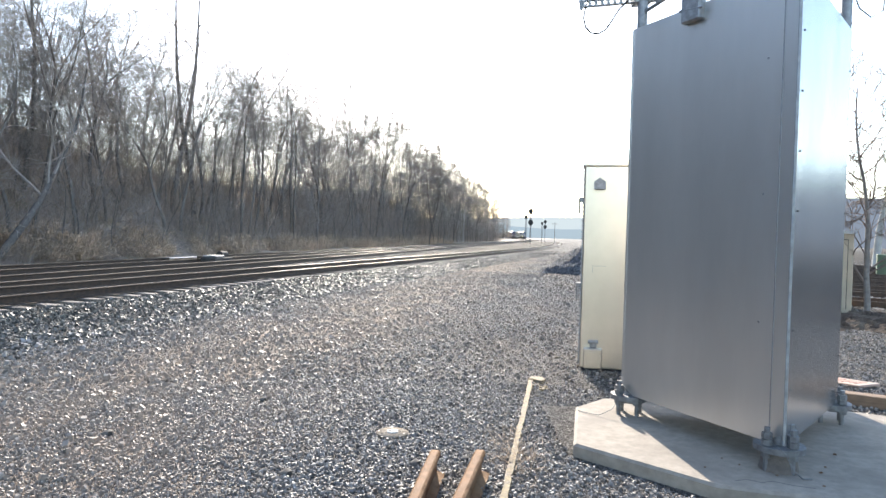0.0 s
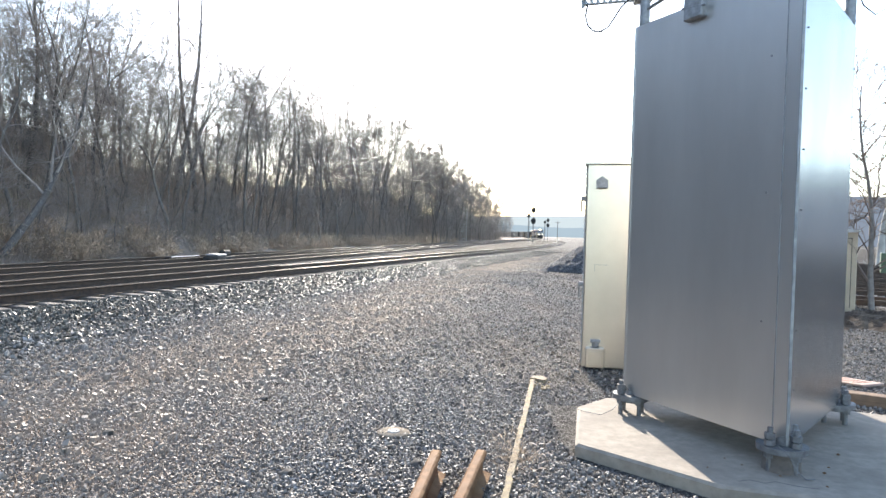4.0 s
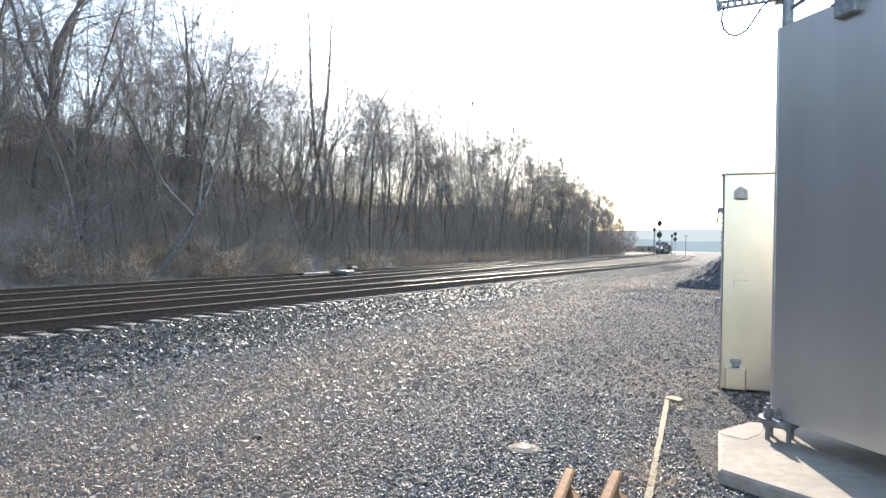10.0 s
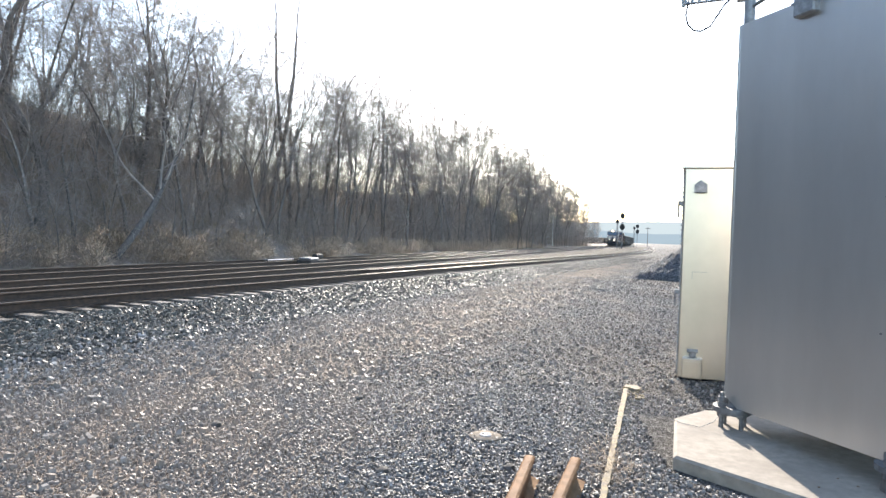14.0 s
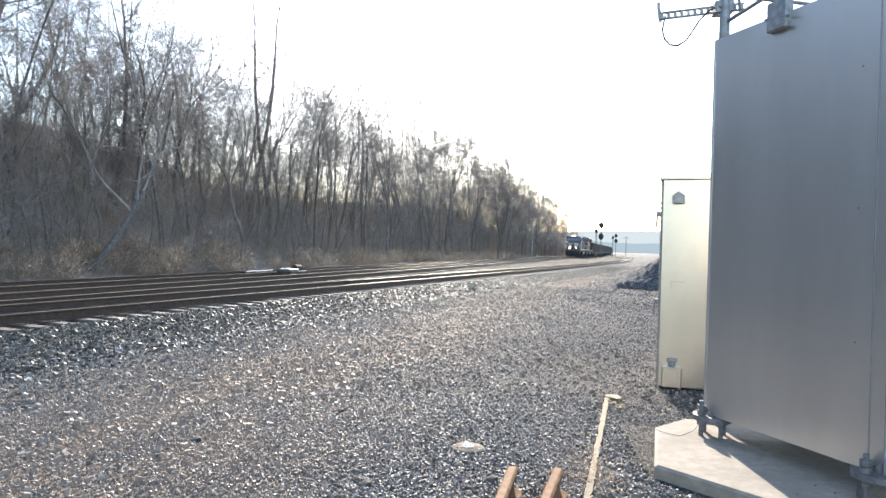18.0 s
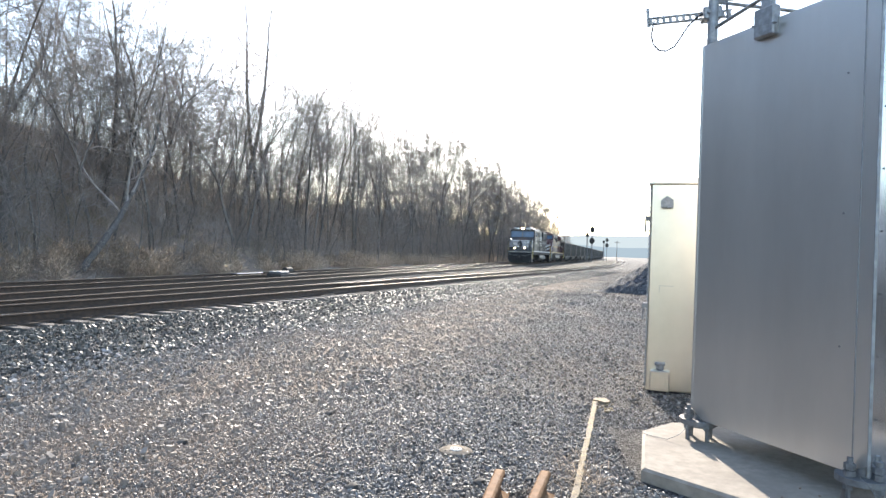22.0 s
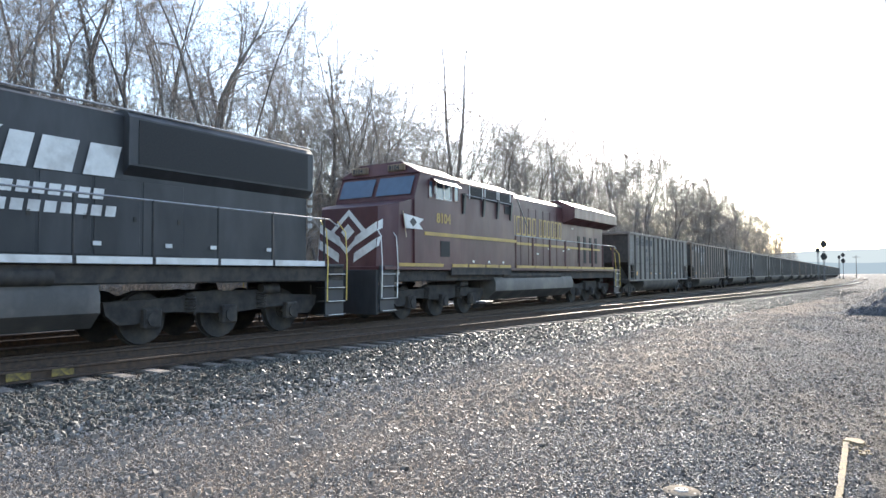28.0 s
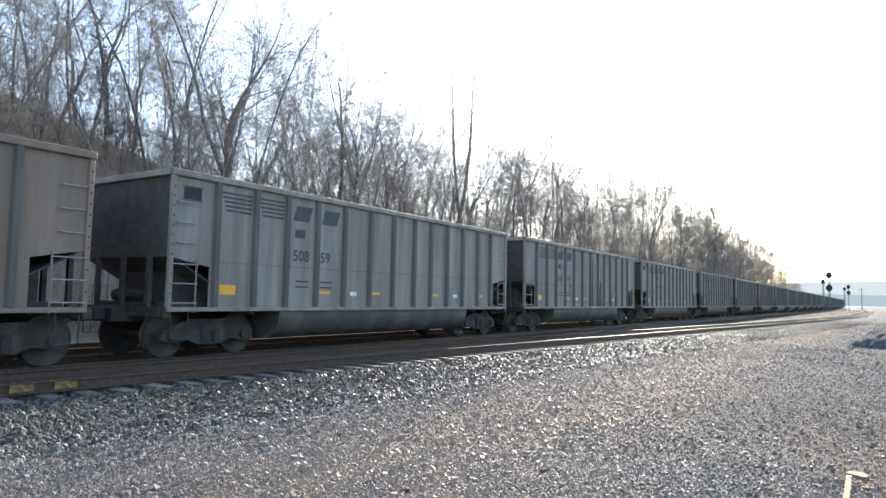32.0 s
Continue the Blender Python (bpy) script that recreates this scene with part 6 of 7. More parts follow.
def build_hopper(paint, digits, hole, label, seed, runs=False, patched=False):
    """A steel coal gondola with side posts, end cut-outs, ladders and a load of coal."""
    rnd = random.Random(seed)
    t = thing("coal_hopper_car", label, "hopper car", "train")
    L0, L1, W, Z0, Z1 = 0.67, 14.62, 1.52, 0.95, 3.74
    # side sheets with raised end corners
    for s in (-1, 1):
        x0, x1 = (W - 0.012, W) if s > 0 else (-W, -W + 0.012)
        part("side_sheet", Shape().prism([(L0 + 0.95, Z0 + 0.08), (L1 - 0.95, Z0 + 0.08), (L1 - 0.95, 1.85), (L1, 2.02), (L1, Z1 - 0.1), (L0, Z1 - 0.1), (L0, 2.02), (L0 + 0.95, 1.85)], x0, x1, "x"), paint, t)
        part("top_chord", Shape().box(s * W - 0.06, s * W + 0.075, L0 - 0.02, L1 + 0.02, Z1 - 0.13, Z1, 0.012), paint, t)
        part("side_sill", Shape().box(s * W - 0.03, s * W + 0.06, L0, L1, Z0, Z0 + 0.09, 0.01), paint, t)
        for y in POSTS:
            part("side_post", Shape().prism([(W, y - 0.075), (W + 0.085, y - 0.05), (W + 0.085, y + 0.05), (W, y + 0.075)] if s > 0 else [(-W, y - 0.075), (-W - 0.085, y - 0.05), (-W - 0.085, y + 0.05), (-W, y + 0.075)], Z0 + 0.09, Z1 - 0.13, "z"), POSTPAINT, t)
        for y in (L0 + 0.04, L1 - 0.04):
            c = part("corner_post", Shape().box(s * W - 0.05, s * W + 0.05, y - 0.045, y + 0.045, Z0 + 0.09, Z1 - 0.13, 0.008), paint, t)
            hl = Shape()
            for k in range(12):
                hl.disc((s * (W + 0.052), y, 1.3 + 0.19 * k), (1, 0, 0), 0.018, 0.01, 8)
            tagged(part("rivet_row", hl, DARK, c), kind="stuff")
        for y0, d in ((L0 + 0.1, 1), (L1 - 0.1, -1)):
            ld = new("ladder")
            ld.parent = t
            part("stile", rail_bar([(s * (W + 0.03), y0 + d * 0.52, Z0 - 0.02), (s * (W + 0.03), y0 + d * 0.52, 1.98)], 0.018), paint, ld)
            for k in range(3):
                part("rung", rail_bar([(s * (W + 0.06), y0 - d * 0.06, 1.12 + 0.38 * k), (s * (W + 0.06), y0 + d * 0.54, 1.12 + 0.38 * k)], 0.013), GALV_OLD, ld)
            for k in range(3):
                g = part("grab_iron", rail_bar([(s * (W + 0.02), y0, 2.3 + 0.4 * k), (s * (W + 0.08), y0 + d * 0.03, 2.3 + 0.4 * k), (s * (W + 0.08), y0 + d * 0.42, 2.3 + 0.4 * k), (s * (W + 0.02), y0 + d * 0.45, 2.3 + 0.4 * k)], 0.012), GALV_OLD, ld)
            part("sill_step", rail_bar([(s * W, y0, Z0), (s * W, y0, 0.42), (s * W, y0 + d * 0.4, 0.42), (s * W, y0 + d * 0.4, Z0)], 0.016), GRIME, ld)
    for y, d in ((L0, 1), (L1, -1)):
        part("end_sheet", Shape().box(-W, W, y - 0.006 + d * 0.05, y + 0.006 + d * 0.05, 2.02, Z1 - 0.1), DUST_SHADE, t)
        part("slope_sheet", Shape().add([(-W + 0.01, y + d * 0.06, 2.05), (W - 0.01, y + d * 0.06, 2.05), (W - 0.01, y + d * 2.2, 0.9), (-W + 0.01, y + d * 2.2, 0.9), (-W + 0.01, y + d * 0.06, 2.02), (W - 0.01, y + d * 0.06, 2.02), (W - 0.01, y + d * 2.2, 0.87), (-W + 0.01, y + d * 2.2, 0.87)], [(0, 1, 2, 3), (4, 5, 6, 7), (0, 1, 5, 4), (1, 2, 6, 5), (2, 3, 7, 6), (3, 0, 4, 7)]), DUST_SHADE, t)
        # Dark boxes added so that the cut-outs look shaded instead of see-through.
        part("end_bulkhead", Shape().box(-1.25, 1.25, min(y + d * 0.25, y + d * 1.7), max(y + d * 0.25, y + d * 1.7), 0.98, 1.12).box(-0.9, 0.9, min(y + d * 0.5, y + d * 1.7), max(y + d * 0.5, y + d * 1.7), 1.1, 1.75), DUST_SHADE, t)
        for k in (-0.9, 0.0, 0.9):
            part("end_strut", Shape().box(k - 0.05, k + 0.05, y - 0.02, y + 0.06, Z0, 2.05), DUST_SHADE, t)
        part("end_chord", Shape().box(-W, W, y - 0.06, y + 0.06, Z1 - 0.13, Z1, 0.01), paint, t)
        part("end_sill", Shape().box(-W, W, y - 0.05, y + 0.12, Z0 - 0.12, Z0 + 0.08, 0.01), GRIME, t)
        part("brake_gear", Shape().tube([(-0.8, y + d * 0.4, 1.25), (0.3, y + d * 0.4, 1.25)], 0.14, 12), GRIME, t)
    part("centre_sill", Shape().box(-0.32, 0.32, 0.3, 15.0, 0.72, 1.0, 0.01), GRIME, t)
    part("tub", Shape().prism([(-1.5, 1.0), (1.5, 1.0), (1.5, 0.82), (1.44, 0.6), (1.3, 0.42), (1.08, 0.31), (-1.08, 0.31), (-1.3, 0.42), (-1.44, 0.6), (-1.5, 0.82)], 3.6, 11.9, "y"), TANK, t, "dusty rounded belly of the car")
    # coal
    n, mm = 40, 9
    rg = np.random.default_rng(seed)
    ys, xs = np.linspace(L0 + 0.1, L1 - 0.1, n), np.linspace(-W + 0.02, W - 0.02, mm)
    Y, X = np.meshgrid(ys, xs, indexing="ij")
    H = Z1 - 0.16 + 0.26 * (1 - (X / W) ** 2) * (0.75 + 0.25 * np.sin(Y * 1.4 + seed)) * np.clip((Y - L0) / 0.8, 0, 1) * np.clip((L1 - Y) / 0.8, 0, 1) + rg.normal(0, 0.045, X.shape)
    i, j = np.meshgrid(np.arange(n - 1), np.arange(mm - 1), indexing="ij")
    q = np.stack([i * mm + j, i * mm + j + 1, (i + 1) * mm + j + 1, (i + 1) * mm + j], -1).reshape(-1, 4)
    part("coal_load", raw_mesh("coal_load", np.stack([X, Y, H], -1).reshape(-1, 3), q, COAL), None, t)
    # markings on the yard side; on the patched cars they stand on pale renewed paint
    x = W + 0.006
    ink = PATCH if patched else DECAL
    for a, b in ((1.86, 2.66), (2.86, 3.60)):
        for k in range(5):
            part("marking_stripe", Shape().prism([(a + 0.03 * (4 - k), 3.04 + k * 0.092), (b, 3.04 + k * 0.092), (b, 3.09 + k * 0.092), (a + 0.03 * (4 - k), 3.09 + k * 0.092)], x - 0.006, x, "x"), ink, t)
    for y0, y1 in ((3.84, 4.60), (4.80, 5.58)) if patched else ():
        part("paint_patch", Shape().box(x - 0.006, x - 0.004, y0, y1, 2.98, 3.5), PATCH, t, "pale patch of renewed paint")
        part("paint_patch", Shape().box(x - 0.006, x - 0.004, y0, y0 + (0.74 if y0 < 4 else 0.5), 2.06, 2.92), PATCH, t, "pale patch of renewed paint")
    for y0, y1 in ((3.90, 4.42), (4.86, 5.40)):
        poly = [(y0, 3.06), (y1, 3.06), (y1 + 0.12, 3.42), (y0 + 0.12, 3.42)]
        part("emblem_shape", Shape().prism(poly, x - 0.003, x, "x"), DECAL, t)
    part("letter_bar", Shape().box(x - 0.003, x, 3.98, 4.3, 2.66, 2.86), DECAL, t)
    for text, y in ((digits[:3], 3.93), (digits[3:], 4.84)):
        on_side(words(text, 0.36, DECAL, "car_number", 0.008), x - 0.002, y, 2.12, "car_number", t)
    for k in range(2):
        for y in (4.05, 4.86):
            part("small_print", Shape().box(x - 0.005, x, y, y + 0.42, 1.62 - 0.13 * k, 1.66 - 0.13 * k), DECAL, t)
    for y, w in ((1.88, 0.42), (4.85, 0.38), (6.9, 0.34), (9.85, 0.3), (12.65, 0.28)):
        part("reflector", Shape().box(x - 0.006, x, y, y + w, 1.36 if w < 0.4 else 1.30, 1.43 if w < 0.4 else 1.50), REFLECT, t, "yellow reflective patch")
        if patched:
            part("backing_patch", Shape().box(x - 0.006, x - 0.002, y, y + w, 1.24 if w < 0.4 else 1.10, 1.355 if w < 0.4 else 1.295), BLUEGREY, t, "blue-grey painted patch")
    for y in (6.0, 11.0):
        part("placard", Shape().box(x - 0.006, x, y, y + 0.25, 1.32, 1.43), WHITE, t)
    if hole:
        part("side_opening", Shape().box(x - 0.006, x, 0.95, 1.36, 3.18, 3.42), GRILLE, t)
        for z in (3.42, 3.15):
            part("opening_rim", Shape().box(x - 0.006, x + 0.004, 0.92, 1.39, z, z + 0.03), POSTPAINT, t)
    # rivet seam
    rv = Shape()
    for k in range(100):
        y = 1.85 + k * 0.117
        rv.box(x - 0.006, x + 0.006, y, y + 0.022, 1.955, 1.977)
    tagged(part("rivet_seam", rv, DARK, t), kind="stuff")
    for y, w, z0, z1 in ((8.02, 0.26, 1.06, 3.4), (8.42, 0.10, 1.06, 3.0), (8.98, 0.42, 1.06, 2.3), (9.3, 0.08, 1.5, 3.2), (5.25, 0.12, 1.5, 2.5), (10.9, 0.14, 1.06, 1.9)) if runs else ():
        left, right, z = [], [], z0
        while z < z1:
            f = 0.25 + 0.75 * ((z1 - z) / (z1 - z0)) ** 0.8
            left.append((y + w * 0.5 * (1 - f) + rnd.uniform(-0.03, 0.03), z))
            right.append((y + w * 0.5 * (1 + f) + rnd.uniform(-0.03, 0.03), z))
            z += rnd.uniform(0.05, 0.13)
        part("dust_run", Shape().prism(left + right[::-1], x - 0.0058, x - 0.003, "x"), DUST_SHADE, t, "black run of coal dust")
    coupler(t, 0.0, -1)
    coupler(t, 15.5, 1)
    for yc in (2.05, 13.45):
        tr = new("truck")
        tr.parent = t
        tr.matrix_basis = pose(0, yc, 0)
        for s in (-1, 1):
            x0 = s * 1.02
            part("side_frame", Shape().prism([(-1.15, 0.36), (-0.9, 0.30), (-0.55, 0.36), (-0.3, 0.26), (0.3, 0.26), (0.55, 0.36), (0.9, 0.30), (1.15, 0.36), (1.12, 0.58), (0.5, 0.78), (-0.5, 0.78), (-1.12, 0.58)], x0 - 0.06, x0 + 0.06, "x"), GRIME, tr)
            for k in (-0.14, 0.14):
                part("coil_spring", Shape().tube([(x0 + s * 0.05, k, 0.3), (x0 + s * 0.05, k, 0.6)], 0.09, 10), DARK, tr)
            for k in (-0.89, 0.89):
                part("bearing_cap", Shape().disc((x0 + s * 0.08, k, 0.455), (1, 0, 0), 0.11, 0.08, 14), GRIME, tr)
        part("bolster", Shape().box(-1.1, 1.1, -0.22, 0.22, 0.5, 0.74, 0.02), GRIME, tr)
        for k in (-0.89, 0.89):
            piece("wheelset", WHEEL_H, tr, pose(0, k, 0.455))
    return t


build_black_loco()
build_maroon_loco()
first_cars = [build_hopper(HOP_GREY, "51674", False, "grey steel coal gondola car with black runs of coal dust", 1, True), build_hopper(HOP_TAN, "46660", True, "tan dusty coal gondola car with pale paint patches and stripes", 2, False, True), build_hopper(HOP_GREY, "50859", True, "pale grey coal gondola car streaked with coal dust", 3), build_hopper(HOP_BROWN, "51023", False, "brown dusty coal gondola car with coal heap", 4)]
order = [0, 1, 2, 0, 2, 3, 3, 1, 3, 0, 3, 2, 1, 3, 0, 3, 2, 1, 3, 3, 0, 1, 3, 2]
placed = set()
for k, v in enumerate(order):
    src = first_cars[v]
    car = src if v not in placed else copy_thing(src, Matrix.Identity(4))
    placed.add(v)
    TRAIN.append((car, 51.6 + 15.5 * k, 15.5))


def track_place(s):
    """Plan place and heading on the middle track, s metres along it."""
    if s < 330:
        return s, MID_P, 0.0
    x = (s - 330) / 300.0
    return 330 + 300 * math.sin(min(x, 1.5)), MID_P + 300 * (1 - math.cos(min(x, 1.5))), math.degrees(min(x, 1.5))


def key_train():
    for t, y0, l in TRAIN:
        rows = []
        for sec in [0, 0.1] + list(range(1, 32)) + [31.9, 32]:
            s = y0 - SPEED * (sec - T_REF)
            a, p, h = track_place(s)
            rows.append((sec, Matrix.Translation(tw(a, p, RAIL_Z)) @ pose(0, 0, 0, 0, 0, TRACK_YAW + h)))
        walk(t, rows)

# ---- signals, masts and the distance ----
MAST = material("weathered_signal_grey", (0.20, 0.205, 0.21), (0.13, 0.135, 0.14), 6.0, 0.6, 0.3)
# The hills glow in the blue of the haze; no air haze is drawn.
HAZE_FAR = glow("pale_blue_haze_glow", (0.19, 0.232, 0.265), 1.0)
HAZE_NEAR = glow("blue_grey_haze_glow", (0.125, 0.168, 0.21), 1.0)
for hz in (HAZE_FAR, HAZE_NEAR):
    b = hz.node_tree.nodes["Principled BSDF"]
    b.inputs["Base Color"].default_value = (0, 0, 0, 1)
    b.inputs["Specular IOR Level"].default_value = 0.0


def polar(yaw, dist, z=0.0):
    """A place seen from the camera's spot at that bearing (left positive)."""
    return Vector((-math.sin(radians(yaw)) * dist, math.cos(radians(yaw)) * dist, z))


def ridge(name, yaw0, yaw1, dist, height, wobble, mat, label, seed, rise=None):
    v, f = [], []
    n = 160
    rg = np.random.default_rng(seed)
    ph = rg.uniform(0, 6, 5)
    for i in range(n + 1):
        u = i / n
        yaw = yaw0 + (yaw1 - yaw0) * u
        h = height * (1 + wobble * sum(math.sin(u * 6.3 * (k + 1) * 1.7 + ph[k]) / (k + 1) for k in range(5)) * 0.5) + rg.uniform(-0.6, 0.6)
        if rise:
            h *= 0.55 + 0.45 * float(smooth(-yaw, *rise))
        v += [tuple(polar(yaw, dist, -30)), tuple(polar(yaw, dist + 300, h))]
    for i in range(n):
        f.append((2 * i, 2 * i + 1, 2 * i + 3, 2 * i + 2))
    me = raw_mesh(name, v, f, mat)
    tagged(new(name, me), label, "hills", kind="structure")


ridge("backdrop_far_hills", 60, -75, 3300, 112, 0.22, HAZE_FAR, "pale blue hills on the horizon, their haze painted as a glow", 3)
ridge("backdrop_near_hills", 30, -75, 1900, 39, 0.3, HAZE_NEAR, "blue-grey wooded ridge, its haze painted as a glow", 4)


# Its glow paints the haze; the unseen end rises for the shield's reflection.
WOODED_GLOW = glow("dim_blue_hill_glow", (0.075, 0.095, 0.13), 1.0)
WOODED_GLOW.node_tree.nodes["Principled BSDF"].inputs["Base Color"].default_value = (0, 0, 0, 1)
WOODED_GLOW.node_tree.nodes["Principled BSDF"].inputs["Specular IOR Level"].default_value = 0.0
ridge("backdrop_side_hill", -22, -150, 800, 122, 0.10, WOODED_GLOW, "wooded hill beside the yard, its hazy blue painted as a glow", 8, (34, 52))


def signal_mast(yaw, dist, top, heads, label, ladder=True):
    t = thing("signal_mast", label, "railway signal", "signal masts", Matrix.Translation(polar(yaw, dist)) @ pose(0, 0, 0, 0, 0, TRACK_YAW))
    part("mast", Shape().tube([(0, 0, -0.2), (0, 0, top - 0.3)], 0.085, 10), MAST, t)
    part("footing", Shape().box(-0.35, 0.35, -0.35, 0.35, -0.2, 0.25, 0.02), CONCRETE, t)
    for z, r in heads:
        h = part("signal_head", Shape().tube([(0, -0.16, z), (0, -0.1, z)], r, 20).box(-0.22, 0.22, -0.1, 0.2, z - 0.5, z + 0.5, 0.04), DARK, t)
        part("backboard", Shape().prism([(r * math.cos(q) * 0.9, z + 1.25 * r * math.sin(q)) for q in np.linspace(0, 2 * math.pi, 20, endpoint=False)], -0.18, -0.16, "y"), DARK, h)
        for dz in (-0.28, 0, 0.28):
            part("hood", Shape().tube([(0, -0.45, z + dz), (0, -0.18, z + dz)], 0.11, 12), DARK, h)
    if ladder:
        ld = new("ladder")
        ld.parent = t
        for x in (-0.2, 0.2):
            part("stile", Shape().tube([(x, 0.35, 0), (x, 0.25, top - 0.8)], 0.025, 6), MAST, ld)
        for k in range(int((top - 1) / 0.4)):
            part("rung", Shape().tube([(-0.2, 0.33, 0.4 + 0.4 * k), (0.2, 0.33, 0.4 + 0.4 * k)], 0.015, 5), MAST, ld)


signal_mast(-7.47, 165, 8.7, ((8.0, 0.62), (5.3, 0.62)), "tall grey railway signal mast with two dark round heads")
signal_mast(-7.08, 166, 7.0, ((6.7, 0.42),), "shorter grey signal mast with ladder and small head")
signal_mast(-8.70, 226, 7.3, ((7.0, 0.5), (5.3, 0.55)), "distant grey signal mast with two dark heads", False)
signal_mast(-8.45, 227, 6.7, ((6.4, 0.4),), "distant short signal mast with ladder")


def utility_pole(yaw, dist, top, label):
    t = thing("utility_pole", label, "pole", "", Matrix.Translation(polar(yaw, dist)))
    part("pole", Shape().tube([(0, 0, -0.3), (0, 0, top)], [0.16, 0.1], 10), BARK, t)
    part("crossarm", Shape().box(-1.1, 1.1, -0.06, 0.06, top - 0.7, top - 0.56, 0.01), BARK, t)
    for x in (-0.95, -0.35, 0.35, 0.95):
        part("insulator", Shape().tube([(x, 0, top - 0.56), (x, 0, top - 0.4)], [0.05, 0.03], 8), GALV_OLD, t)


utility_pole(-9.52, 270, 7.9, "distant thin wooden pole with a crossarm")


def lattice_mast():
    t = thing("lattice_mast", "pale lattice mast of two legs with cross bars", "lattice mast", "", Matrix.Translation(polar(-1.52, 147)) @ pose(0, 0, 0, 0, 0, 0))
    for x in (-0.68, 0.68):
        part("leg", Shape().box(x - 0.1, x + 0.1, -0.1, 0.1, -0.3, 7.2, 0.02), GALV, t)
    for k in range(9):
        z = 0.6 + k * 0.78
        part("cross_bar", Shape().box(-0.68, 0.68, -0.05, 0.05, z, z + 0.1), GALV, t)
        part("diagonal", Shape().tube([(-0.62, 0, z), (0.62, 0, z + 0.75)], 0.03, 6), GALV, t)


lattice_mast()

# ---- gravel heap ----
def heap():
    rg = np.random.default_rng(9)
    n, m = 70, 34
    U, V = np.meshgrid(np.linspace(-1, 1, n), np.linspace(-1, 1, m), indexing="ij")
    R = np.sqrt(U ** 2 + V ** 2)
    prof = np.clip(1 - R, 0, 1) ** 0.85
    H = 2.7 * prof * (1 + 0.12 * np.sin(U * 9 + V * 5)) + rg.normal(0, 0.025, U.shape) * (prof > 0.01) - 0.04
    v = np.stack([9.6 + U * 5.2, 31.2 + V * 2.4, H], -1).reshape(-1, 3)
    i, j = np.meshgrid(np.arange(n - 1), np.arange(m - 1), indexing="ij")
    q = np.stack([i * m + j, i * m + j + 1, (i + 1) * m + j + 1, (i + 1) * m + j], -1).reshape(-1, 4)
    tagged(new("gravel_heap", raw_mesh("gravel_heap", v, q, DARKHEAP)), "dark grey heap of crushed stone beyond the cabinet", "gravel heap", kind="stuff")


DARKHEAP = gravel_material("dark_heap_stone", (0.06, 0.062, 0.067), (0.30, 0.30, 0.31), (0.12, 0.12, 0.124), (0.15, 0.15, 0.15), 0.5, 16.0)
heap()

# ---- switch machine on the far track ----
sw = thing("switch_machine", "low dark switch machine with shiny throw rods", "switch machine", "", Matrix.Translation(tw(27.0, 15.0, 0.13)) @ pose(0, 0, 0, 0, 0, TRACK_YAW))
part("machine_body", Shape().box(-0.35, 0.35, -0.8, 0.8, 0.0, 0.26, 0.04), GRIME, sw)
part("cover", Shape().box(-0.3, 0.3, -0.7, 0.1, 0.26, 0.36, 0.04), GALV_OLD, sw)
part("motor_housing", Shape().tube([(0, 0.2, 0.36), (0, 0.75, 0.36)], 0.16, 14), GRIME, sw)
for y in (-0.3, 0.2):
    part("throw_rod", Shape().tube([(-2.1, y, 0.05), (0.3, y, 0.08)], 0.025, 8), RAIL_SIDE, sw)
part("frog_casting", Shape().box(-1.9, -1.55, -1.2, 1.0, 0.08, 0.21, 0.02), RAIL_TOP, sw)

WORN = material("worn_yellow_paint", (0.34, 0.25, 0.05), (0.16, 0.12, 0.05), 22.0, 0.8, stain=(0.05, 0.04, 0.035), stain_scale=9.0, stain_amount=0.9)
# yellow paint marks on the near rail
for a in (4.75, 5.35):
    mk = Shape().box(-0.006, 0.0, -0.17, 0.17, -0.055, 0.055, 0.002)
    tagged(part("rail_marking", mk, WORN, None, "", Matrix.Translation(tw(a, near_p(a) - 0.753 - 0.042, RAIL_Z - 0.085)) @ pose(0, 0, 0, 0, 0, TRACK_YAW + 3)), "faded yellow paint mark on the rail web", "paint mark")

# ---- beyond the tower: shed, small tree, yard tracks, boards ----
TANSHED = material("beige_shed_panel", (0.54, 0.43, 0.31), (0.46, 0.37, 0.27), 3.0, 0.6, stain=(0.36, 0.31, 0.23), stain_scale=1.0)
shed = thing("equipment_shed", "beige equipment shed with white roof beyond the tower", "shed", m=pose(8.30, 17.32, 0, 0, 0, -30))
part("wall_body", Shape().box(0, 2.05, 0, 1.6, 0.0, 1.96, 0.015), TANSHED, shed)
part("roof", Shape().prism([(-0.05, 1.96), (2.10, 1.96), (2.10, 2.02), (1.02, 2.10), (-0.05, 2.02)], -0.10, 1.7, "y"), WHITE, shed)
dr = part("door", Shape().box(1.18, 1.92, -0.03, 0.0, 0.12, 1.80, 0.008), TANSHED, shed)
part("door_handle", Shape().tube([(1.25, -0.05, 1.0), (1.25, -0.05, 1.14)], 0.015, 8), GALV_OLD, dr)
part("door_edge", Shape().box(1.165, 1.18, -0.012, 0.0, 0.1, 1.82).box(1.92, 1.935, -0.012, 0.0, 0.1, 1.82).box(1.165, 1.935, -0.012, 0.0, 1.80, 1.82), DARK, dr)

YARDTWIG = material("brown_twigs", (0.20, 0.15, 0.125), (0.13, 0.10, 0.085), 3.0, 0.9)
rng = np.random.default_rng(71)
tv, tf, cv, cf = tree_arrays(rng, 6.4, lean=0.03, crown=0.46, trunk_r=0.075, fork=0.14, limbs=22, subs=7, twigs=4, sprays=2, thin=0.007, angle=0.95)
